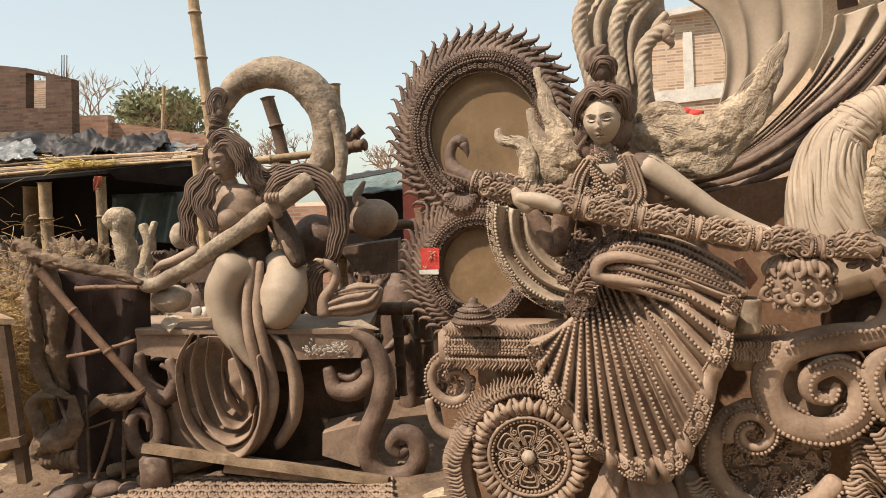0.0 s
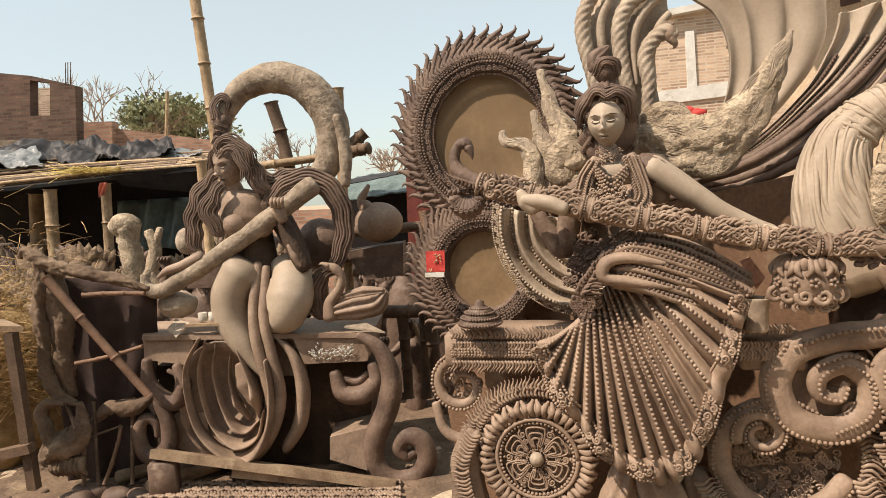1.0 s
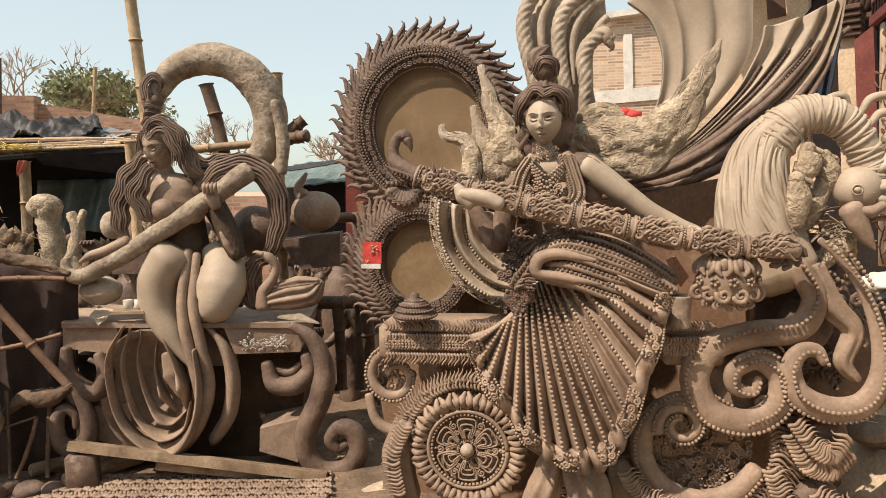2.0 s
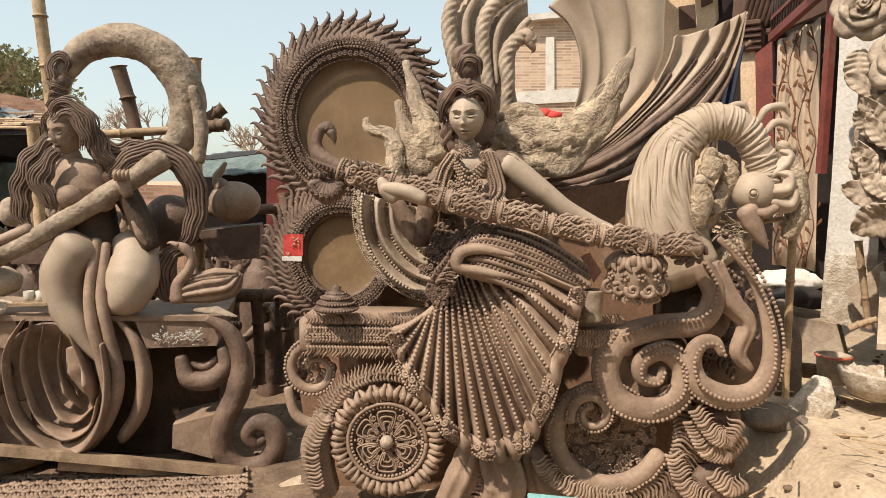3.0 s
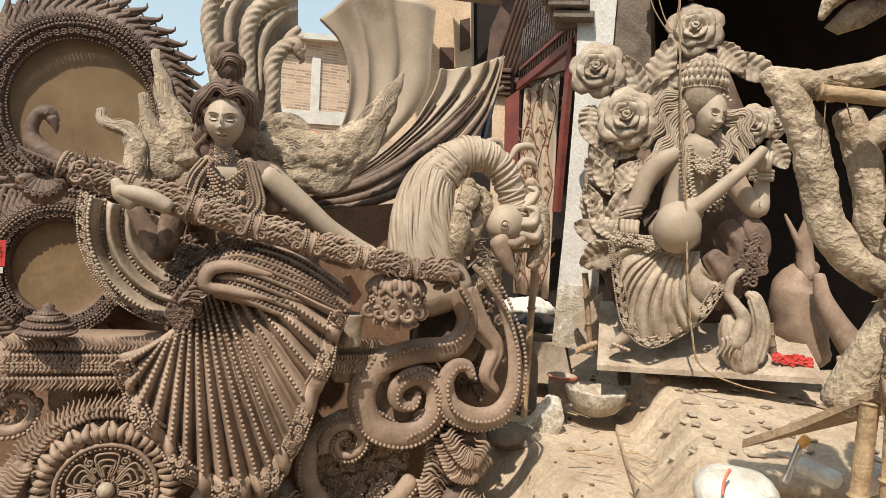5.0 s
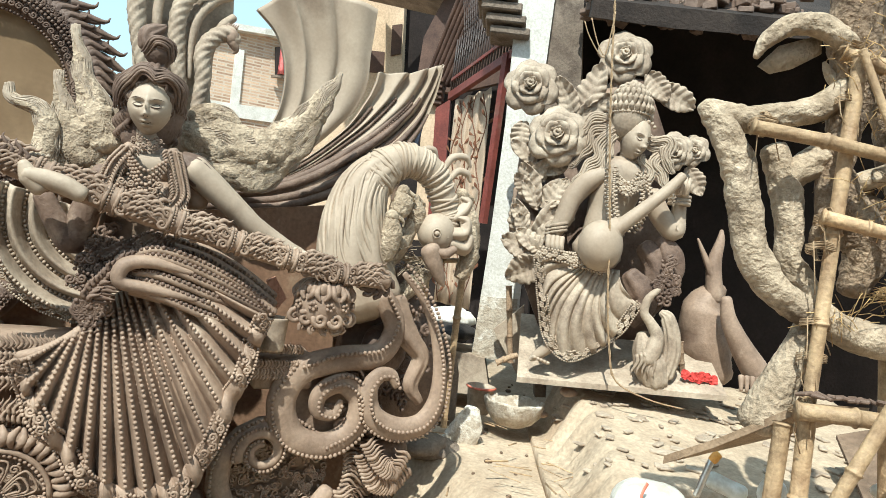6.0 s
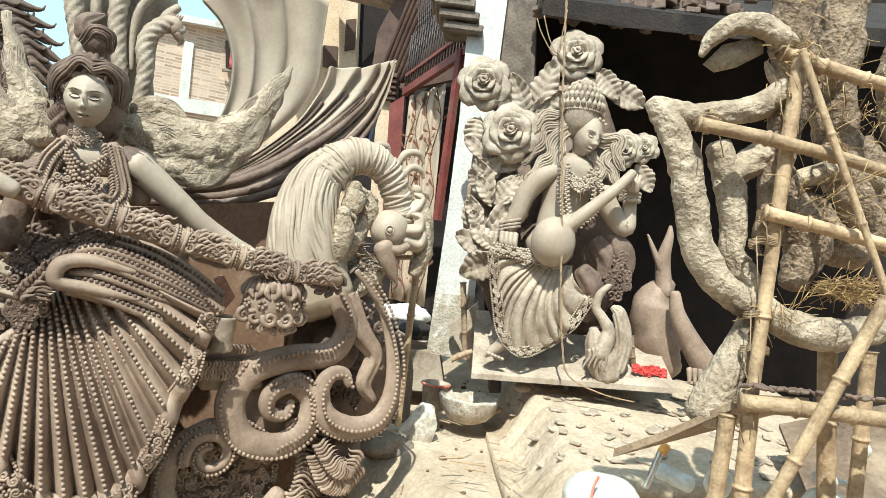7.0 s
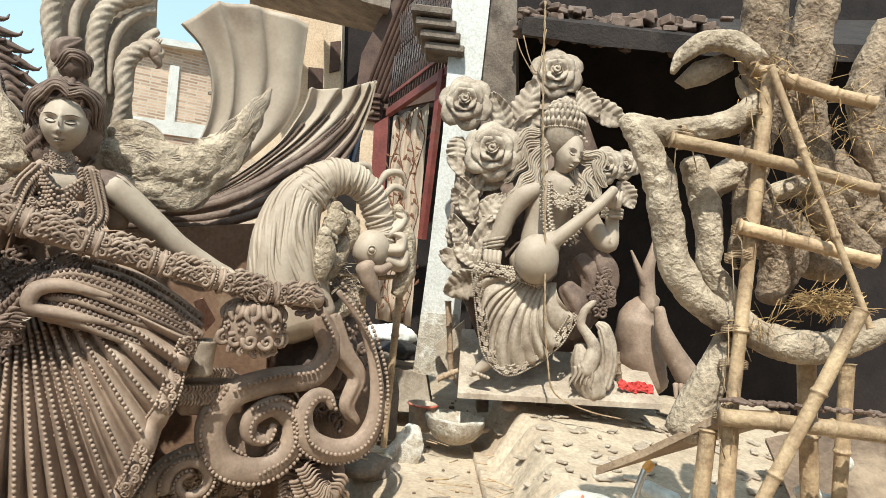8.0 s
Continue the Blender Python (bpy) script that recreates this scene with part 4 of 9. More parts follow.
    tube(s, [(1.807, 2.591, 1.209), (1.865, 2.579, 1.053), (1.947, 2.563, 0.948), (1.916, 2.569, 0.814), (1.971, 2.558, 0.734)], [0.03, 0.05, 0.04, 0.035, 0.02], 10, 6, front=F, ridges=5)
    part("scroll", s, CLAY, t, "hooked scroll rising to the bird's neck")
    s = Sculpt()
    curl(s, (1.344, 2.683, 0.421), RT, UP, 0.27, 0.2, -0.4, -0.85, [0.045, 0.052, 0.045, 0.03], F, 0.0095, 0.8)
    curl(s, (1.27, 2.667, 0.519), RT, UP, 0.10, 0.03, 3.4, -1.3, [0.03, 0.022, 0.012], F, 0.008, 0.8)
    relief(s, (1.377, 2.747, 0.386), RT, UP, 0.22, 0.22, F, 420, 0.0085, 6)
    def back(u, v):
        a, q = u * 2 * math.pi, v * 0.24
        return Vector((1.38, 2.767, 0.387)) + RT * (math.cos(a) * q) + UP * (math.sin(a) * q)
    sheet(s, back, 24, 3, 0.05, -F)
    part("scroll", s, CLAY, t, "round scroll filled with pressed flower relief")
    s = Sculpt()
    slab(s, [(1.669, 2.761, 1.244), (1.877, 2.719, 1.341), (2.014, 2.692, 1.234), (2.128, 2.669, 1.003), (2.156, 2.664, 0.696), (2.083, 2.678, 0.539), (1.864, 2.722, 0.465), (1.632, 2.768, 0.83)], -F, 0.1)
    relief(s, (1.945, 2.675, 0.951), RT, UP, 0.13, 0.3, F, 90, 0.014, 12)
    relief(s, (1.756, 2.713, 0.727), RT, UP, 0.12, 0.12, F, 40, 0.013, 13)
    part("end_panel", s, CLAY_DARK, t, "dark end panel with pressed buds")
    # fringes
    s = Sculpt()
    for i in range(3):
        arc = [Vector((1.344, 2.683, 0.421)) + (RT * math.cos(radians(a)) + UP * math.sin(radians(a))) * (0.31 + 0.06 * i) - F * 0.03 * i for a in range(-130, 42, 9)]
        fringe(s, arc, 0.11, 0.009, F, 0.019, -1, 0.16)
    part("feather_fringe", s, CLAY, t, kind="stuff", label="layered wavy fringe under the round scroll")
    s = Sculpt()
    for line, ln in (([(1.67, 2.587, 0.492), (1.755, 2.57, 0.335), (1.873, 2.547, 0.303), (1.959, 2.53, 0.392)], 0.11), ([(1.684, 2.564, 0.545), (1.779, 2.545, 0.412), (1.875, 2.526, 0.386), (1.93, 2.515, 0.476)], 0.09), ([(1.599, 2.601, 0.333), (1.658, 2.59, 0.168), (1.766, 2.568, 0.086)], 0.1), ([(1.786, 2.564, 0.225), (1.881, 2.545, 0.143), (1.97, 2.528, 0.172)], 0.09)):
        fringe(s, line, ln, 0.009, F, 0.018, 1, 0.16, 0.25)
    part("wing_fringe", s, CLAY, t, "folded wing feathers at the foot", kind="stuff")
    s = Sculpt()
    for p, r in (((1.877, 2.617, 0.474), 0.1), ((1.852, 2.622, 0.165), 0.11), ((1.655, 2.692, 0.12), 0.12), ((1.821, 2.69, 0.952), 0.12)):
        ball(s, p, (r, r * 0.6, r * 1.1), 14, 10, 0.1)
    part("wing_core", s, CLAY_DARK, t, "rounded clay bodies under the feathers", kind="stuff")
    # seat and bands
    s = Sculpt()
    box(s, (0.294, 3.055, 0.858), (0.66, 0.3, 0.17), -11, bevel=0.02, lump=0.004)
    part("seat", s, CLAY, t, "thick clay seat slab")
    s = Sculpt()
    for y, ln, fl in ((572, 0.055, 1), (578, 0.05, -1), (606, 0.06, 1), (612, 0.06, -1)):
        pts = [Vector((-0.019, 2.943, 0.952)) + RT * (0.62 * k / 6) - UP * ((y - 560) * 0.00262) for k in range(7)]
        fringe(s, pts, ln, 0.007, F, 0.0145, fl, 0.2)
    for y in (592, 597, 602):
        pts = [Vector((-0.018, 2.938, 0.953)) + RT * (0.62 * k / 6) - UP * ((y - 560) * 0.00262) for k in range(7)]
        beads(s, pts, 0.0075)
    part("fringe_band", s, CLAY, t, "band of wavy fringe and beads")
    s = Sculpt()
    box(s, (1.348, 2.784, 0.858), (0.26, 0.24, 0.15), -11, bevel=0.015)
    for y, ln, fl in ((570, 0.045, 1), (582, 0.045, -1), (606, 0.05, 1), (613, 0.05, 1)):
        pts = [Vector((1.183, 2.664, 0.949)) + RT * (0.2 * k / 3) - UP * ((y - 570) * 0.0026) for k in range(4)]
        fringe(s, pts, ln, 0.0065, F, 0.0135, fl, 0.2)
    for y in (591, 597):
        beads(s, [Vector((1.183, 2.664, 0.949)) + RT * (0.2 * k / 3) - UP * ((y - 570) * 0.0026) for k in range(4)], 0.0065)
    part("fringe_band", s, CLAY, t, "short fringe band below the mug")
    # curved shell folds behind the musician
    s = Sculpt()
    c = Vector((0.662, 3.063, 1.401))

    def shell(u, v):
        a = radians(165 + 125 * u)
        r = 0.46 - 0.30 * v
        return c + (RT * math.cos(a) + UP * math.sin(a)) * (r * (1 - 0.12 * u)) - F * (0.10 * v + 0.03 * math.cos(v * 4.2 * 2 * math.pi))
    sheet(s, shell, 30, 44, 0.03, -F)
    for v in (0.1, 0.24, 0.48, 0.72):
        beads(s, [Vector(shell(u / 16, v)) + F * 0.008 for u in range(17)], 0.008, 0.018, step=3)
    ornament_band(s, [Vector(shell(u / 16, 0.03)) + F * 0.01 for u in range(17)], 0.05, F, 0.006, step=3)
    part("shell_folds", s, CLAY_PALE, t, "curved shell folds edged with bead strings")
    # feet of the base
    s = Sculpt()
    for line, r in (([(0.732, 2.774, 0.322), (0.695, 2.781, 0.211), (0.631, 2.794, 0.071)], 0.06), ([(0.836, 2.753, 0.309), (0.877, 2.745, 0.186), (0.827, 2.755, 0.06)], 0.09), ([(0.072, 2.956, 0.458), (0.018, 2.967, 0.291), (0.055, 2.959, 0.095)], 0.06), ([(1.018, 2.768, 0.304), (1.048, 2.762, 0.164), (1.13, 2.746, 0.038)], 0.06)):
        tube(s, line, [r, r * 1.2, r], 12, 6, front=F, ridges=7, lump=0.06)
    fringe(s, [(0.74, 2.742, 0.302), (0.703, 2.749, 0.198), (0.644, 2.761, 0.087)], 0.1, 0.009, F, 0.018, 1, 0.15, 0.3)
    fringe(s, [(0.095, 2.87, 0.475), (0.035, 2.882, 0.325), (0.058, 2.877, 0.148)], 0.09, 0.009, F, 0.018, -1, 0.15, 0.3)
    fringe(s, [(0.991, 2.671, 0.314), (1.044, 2.661, 0.225), (1.2, 2.63, 0.132), (1.406, 2.589, 0.102)], 0.09, 0.009, F, 0.018, 1, 0.15, 0.3)
    part("foot_fringe", s, CLAY, t, "carved feathered feet of the base", kind="stuff")


chariot()


def musician():
    """The standing musician, in one mesh: pale smooth skin, dark ornaments, brown cloth."""
    s = Sculpt()
    SKIN, CLOTH, DARK = 0, 1, 2
    # head
    s.slot = SKIN
    hc = Vector((0.71, 2.829, 1.865))
    face_ball(s, hc, (F + UP * -0.08 + RT * -0.16).normalized(), 0.08, 0.108, 0.092, 0.03, 64, 64, 3)
    tube(s, [(0.718, 2.858, 1.787), (0.719, 2.858, 1.731), (0.725, 2.857, 1.672)], [0.044, 0.042, 0.06], 12, 5, front=F)
    # hair
    s.slot = DARK
    ball(s, hc + UP * 0.035 - F * 0.045, (0.105, 0.09, 0.11), 22, 14, 0.05)
    for k in (-1, 1):
        for layer in range(9):
            pts, rad = [], []
            end = 100 + 5 * ((layer * 7) % 5)
            for i in range(17):
                t = i / 16
                b = radians(95 - end * t)
                ro = 0.004 + 0.0072 * layer + 0.0085 * math.sin(t * 19 + layer * 1.1 + k) - 0.012 * t ** 3
                pts.append(hc + RT * k * ((0.066 + ro) * math.cos(b) + 0.003) + UP * ((0.082 + ro * 0.9) * math.sin(b) + 0.006) + F * (0.062 - 0.011 * layer - 0.03 * t))
                rad.append(0.0078 * (1 - 0.6 * t ** 4))
            tube(s, pts, rad, 7, 0, front=F)
        for j in range(6):
            a = hc + RT * k * (0.07 + 0.007 * j) - UP * (0.005 + 0.008 * j) - F * (0.015 + 0.01 * j)
            tube(s, [a, a - UP * 0.025 + RT * k * 0.01, a - UP * 0.05 - RT * k * 0.004, a - UP * 0.072 + RT * k * 0.004, a - UP * 0.088 - RT * k * 0.008], [0.011, 0.013, 0.011, 0.009, 0.003], 7, 5, front=F)
    ball(s, hc + RT * 0.03 - F * 0.06 - UP * 0.02, (0.1, 0.075, 0.125), 20, 14, 0.08)
    ball(s, hc - F * 0.07 - UP * 0.1, (0.1, 0.05, 0.09), 18, 12, 0.08)
    bun = Vector((0.725, 2.857, 2.08))
    ball(s, bun, (0.055, 0.05, 0.055), 16, 12, ridges=9, deep=0.07)
    tube(s, [bun + UP * 0.02 - RT * 0.04, bun + UP * 0.06 - RT * 0.045, bun + UP * 0.085 - RT * 0.015, bun + UP * 0.105 + RT * 0.01], [0.035, 0.032, 0.024, 0.008], 10, 5, front=F, ridges=6)
    for k in (-1, 1):
        for j in range(5):
            strands(s, [hc + UP * (0.092 + 0.012 * j) + F * (0.085 - 0.018 * j), hc + RT * k * 0.045 + UP * (0.112 + 0.008 * j) + F * (0.07 - 0.02 * j), hc + RT * k * (0.09 + 0.004 * j) + UP * (0.065 + 0.008 * j) + F * (0.035 - 0.018 * j),
                        hc + RT * k * (0.108 + 0.005 * j) - UP * (0.005 + 0.004 * j) + F * (0.0 - 0.015 * j)], [0.008, 0.016, 0.017, 0.01], 3, F, 0.006, 0.5, j)
    ball(s, hc + UP * 0.075 - F * 0.035, (0.1, 0.085, 0.085), 22, 14, 0.05)
    tube(s, [hc + UP * 0.13 - F * 0.02, bun - UP * 0.05, bun - UP * 0.02], [0.045, 0.03, 0.04], 14, 5, front=F, ridges=8)
    strands(s, [bun - RT * 0.05 - UP * 0.02 + F * 0.02, bun - RT * 0.02 + UP * 0.03 + F * 0.045, bun + RT * 0.03 + UP * 0.02 + F * 0.04, bun + RT * 0.045 - UP * 0.03 + F * 0.025], [0.015, 0.026, 0.026, 0.012], 5, F, 0.003, 0.4, 8)
    # body
    s.slot = CLOTH
    tube(s, [(0.739, 2.874, 1.665), (0.729, 2.876, 1.582), (0.71, 2.88, 1.464), (0.688, 2.885, 1.345), (0.671, 2.888, 1.239)], [0.11, 0.125, 0.112, 0.1, 0.13], 18, 6, flat=0.72, front=F)
    s.slot = SKIN
    tube(s, [(0.626, 2.846, 1.642), (0.72, 2.827, 1.633), (0.82, 2.807, 1.649)], [0.05, 0.062, 0.05], 14, 6, flat=0.8, front=F)
    s.slot = CLOTH
    for x in (748, 800):
        ball(s, Vector((0.655, 2.809, 1.535)) + RT * ((x - 748) * 0.0026), (0.052, 0.05, 0.055), 14, 10)
    s.slot = CLOTH
    tube(s, [(0.845, 2.823, 1.66), (0.901, 2.812, 1.605), (0.923, 2.807, 1.52)], [0.05, 0.058, 0.04], 12, 6, front=F)
    for line, r in (([(0.647, 2.77, 1.7), (0.603, 2.779, 1.63), (0.584, 2.783, 1.53), (0.617, 2.776, 1.45)], 0.022), ([(0.789, 2.742, 1.707), (0.813, 2.737, 1.633), (0.831, 2.734, 1.546), (0.778, 2.744, 1.47)], 0.022)):
        tube(s, line, r, 8, 6, front=F)
        for i, p in enumerate(evenly(spline(line), 0.011)):
            for k in (-1, -0.45, 0.45, 1):
                q = p + F * (0.02 - 0.012 * abs(k)) + RT * (0.012 * k)
                tube(s, [q, q + RT * (0.016 * k) - UP * 0.004 + F * 0.01, q + RT * (0.026 * k) - UP * 0.02 + F * 0.012], [0.004, 0.0065, 0.002], 5, 2, front=F)
    for k in range(4):
        beads(s, [Vector((0.643, 2.741, 1.667)) - UP * 0.012 * k, Vector((0.696, 2.699, 1.618)) - UP * 0.026 * k, Vector((0.769, 2.715, 1.671)) - UP * 0.012 * k], 0.0075, 0.0155)
    ornament_band(s, [(0.626, 2.724, 1.576), (0.689, 2.711, 1.542), (0.766, 2.696, 1.578)], 0.05, F, 0.006)
    relief(s, (0.702, 2.729, 1.52), RT, UP, 0.08, 0.06, F, 60, 0.009, 3)
    ornament_band(s, [(0.662, 2.798, 1.737), (0.706, 2.789, 1.717), (0.756, 2.779, 1.738)], 0.035, F, 0.005)
    # her bent right arm and her stretched left arm
    s.slot = DARK
    tube(s, [(0.591, 2.832, 1.585), (0.537, 2.843, 1.447), (0.507, 2.849, 1.323), (0.446, 2.861, 1.394), (0.398, 2.871, 1.481)], [0.055, 0.052, 0.05, 0.042, 0.034], 12, 7, front=F)
    s.slot = SKIN
    tube(s, [(0.37, 2.652, 1.507), (0.337, 2.659, 1.544), (0.314, 2.663, 1.582)], [0.03, 0.036, 0.02], 10, 5, front=F)
    for k in range(4):
        tube(s, [Vector((0.332, 2.741, 1.553)) + RT * 0.012 * k, Vector((0.322, 2.723, 1.596)) + RT * 0.014 * k, Vector((0.344, 2.698, 1.618)) + RT * 0.014 * k], [0.011, 0.01, 0.006], 7, 4, front=F)
    tube(s, [(0.327, 2.65, 1.549), (0.381, 2.64, 1.54), (0.434, 2.629, 1.527), (0.485, 2.619, 1.504)], [0.026, 0.032, 0.034, 0.03], 12, 6, front=F)
    tube(s, [(0.878, 2.765, 1.654), (0.964, 2.748, 1.59), (1.074, 2.726, 1.505), (1.137, 2.714, 1.455), (1.252, 2.691, 1.39), (1.329, 2.676, 1.36)], [0.058, 0.054, 0.046, 0.044, 0.04, 0.032], 14, 6, front=F, lump=0.02)
    s.slot = DARK
    tube(s, [(0.84, 2.783, 1.669), (0.881, 2.775, 1.65), (0.916, 2.768, 1.625), (0.937, 2.764, 1.605)], [0.05, 0.062, 0.06, 0.05], 14, 6, front=F, ridges=8, deep=0.05)
    s.slot = SKIN
    for k in range(4):
        tube(s, [Vector((1.288, 2.643, 1.375)) + UP * 0.012 * (1 - k), Vector((1.328, 2.604, 1.36)) + UP * 0.012 * (1 - k), Vector((1.356, 2.578, 1.332)) + UP * 0.01 * (1 - k)], [0.012, 0.011, 0.006], 7, 4, front=F)
    s.slot = DARK
    # belt and chest cloth
    ornament_band(s, [(0.528, 2.763, 1.28), (0.614, 2.746, 1.25), (0.7, 2.729, 1.332), (0.785, 2.712, 1.388)], 0.06, F, 0.008)
    ornament_band(s, [(0.501, 2.748, 1.206), (0.594, 2.73, 1.187), (0.672, 2.714, 1.271), (0.769, 2.695, 1.335)], 0.06, F, 0.008)
    relief(s, (0.578, 2.753, 1.128), RT, UP, 0.06, 0.12, F, 90, 0.010, 8)
    relief(s, (0.621, 2.796, 1.301), RT, UP, 0.09, 0.1, F, 90, 0.011, 9)
    for k in range(9):
        leaf(s, (0.708, 2.778, 1.353), Vector((0.577, 2.754, 1.28)) + RT * (0.03 * k) - UP * (0.02 * (k % 3)), 0.022, F, thick=0.008)
    rnd = random.Random(57)
    garland = evenly(spline([(0.56, 2.70, 1.13), (0.60, 2.69, 1.2), (0.67, 2.67, 1.275), (0.76, 2.655, 1.325), (0.83, 2.65, 1.345)], 8), 0.017)
    for i, p in enumerate(garland[:-1]):
        w = (garland[i + 1] - p).normalized()
        sd = F.cross(w).normalized()
        for k in (-1, 0, 1):
            wave(s, p + sd * (0.014 * k) + F * rnd.uniform(0, 0.012), (w * 0.7 + sd * (0.7 * k + rnd.uniform(-0.2, 0.2)) + F * 0.2).normalized(), sd, rnd.uniform(0.035, 0.05), rnd.uniform(0.007, 0.01), 0.2, 0.2 * k, 6, 6)
    # the pleated skirt: folds fan out from the hip to a broad border
    s.slot = CLOTH
    inner = spline([(0.543, 2.832, 0.99), (0.593, 2.822, 1.078), (0.651, 2.81, 1.126), (0.701, 2.8, 1.171), (0.764, 2.788, 1.236), (0.827, 2.775, 1.276)], 8)
    hem = spline([(0.377, 2.753, 0.924), (0.431, 2.742, 0.749), (0.546, 2.719, 0.574), (0.664, 2.695, 0.425), (0.808, 2.667, 0.366), (0.933, 2.642, 0.395), (1.006, 2.628, 0.509), (1.085, 2.612, 0.745), (1.139, 2.601, 0.951), (1.174, 2.594, 1.121)], 8)

    def pick(line, u):
        x = u * (len(line) - 1)
        k = min(int(x), len(line) - 2)
        return line[k].lerp(line[k + 1], x - k)
    folds = 17

    def skirt(u, v):
        p = pick(inner, u).lerp(pick(hem, u), v)
        return p + F * (0.10 * math.sin(math.pi * min(1, v * 0.8)) + (0.028 + 0.06 * v) * (abs(math.cos(folds * math.pi * u)) ** 0.8 - 0.5) * (1 if v > 0.03 else 0))
    sheet(s, skirt, folds * 10, 14, 0.04, -F)
    for i in range(folds):
        u = (i + 0.02) / folds
        pts = [Vector(skirt(u, 0.06 + 0.82 * k / 10)) + F * 0.007 for k in range(11)]
        beads(s, pts, 0.0082, 0.0195, step=3)
    for i in range(6, folds):
        u = (i + 0.5) / folds
        beads(s, [Vector(skirt(u, 0.12 + 0.4 * k / 5)) + F * 0.005 for k in range(6)], 0.0066, 0.017, step=3)
    s.slot = CLOTH
    ornament_band(s, [Vector(skirt(u / 24, 0.94)) + F * 0.012 for u in range(25)], 0.062, F, 0.0075, step=4)
    sheet(s, lambda u, v: Vector(skirt(u, 0.88 + 0.13 * v)) + F * (0.012 - 0.012 * math.cos(folds * 2 * math.pi * u)), 90, 2, 0.02, -F)
    # the raised knee under nested folds
    tube(s, [(1.211, 2.628, 1.097), (1.023, 2.665, 1.154), (0.849, 2.7, 1.203), (0.701, 2.729, 1.236), (0.656, 2.738, 1.225)], [0.03, 0.075, 0.088, 0.085, 0.06], 16, 8, flat=0.8, front=F)
    for k, (dy, sc) in enumerate(((-34, 1.0), (-22, 1.0), (-8, 0.97), (8, 0.95), (24, 0.9), (40, 0.85))):
        pts = [Vector((0.646, 2.679, 1.243)) - UP * (dy * 0.0012), Vector((0.754, 2.617, 1.263)) - UP * (dy * 0.0022), Vector((0.945, 2.578, 1.202)) - UP * (dy * 0.0024), Vector((1.179, 2.593, 1.111)) - UP * (dy * 0.0016)]
        tube(s, [p - F * 0.012 for p in pts], 0.017, 8, 6, front=F)
        s.slot = DARK
        beads(s, [p + UP * 0.012 for p in pts], 0.0085, 0.019)
        s.slot = CLOTH
    tube(s, [(0.873, 2.593, 1.265), (0.729, 2.621, 1.292), (0.649, 2.637, 1.272), (0.64, 2.639, 1.213), (0.731, 2.621, 1.195), (0.898, 2.588, 1.167)], [0.012, 0.024, 0.028, 0.026, 0.022, 0.012], 10, 7, front=F)
    for k in range(3):
        pts = [(0.794, 2.67, 1.324), (0.936, 2.642, 1.289), (1.083, 2.612, 1.216), (1.208, 2.587, 1.129)]
        pts = [Vector(p) + UP * (0.03 * k) - F * 0.02 * k for p in pts]
        tube(s, pts, 0.018, 8, 6, front=F)
        s.slot = DARK
        beads(s, [p + F * 0.014 for p in pts], 0.0082, 0.0185)
        s.slot = CLOTH
    # front drape left of the hip
    for k in range(5):
        a, b = Vector((0.571, 2.775, 1.021)), Vector((0.38, 2.793, 0.907)).lerp(Vector((0.531, 2.763, 0.634)), k / 4)
        tube(s, [a, a.lerp(b, 0.5) + F * 0.03 - UP * 0.02, b], [0.015, 0.024, 0.02], 8, 5, front=F)
    return lone("musician_statue", s, [CLAY_SMOOTH, CLAY, CLAY_DARK, WET_SHADED], (0.891, 2.793, 0.035),
                "clay statue of a standing musician with pleated beaded skirt, unpainted", "statue")


musician()

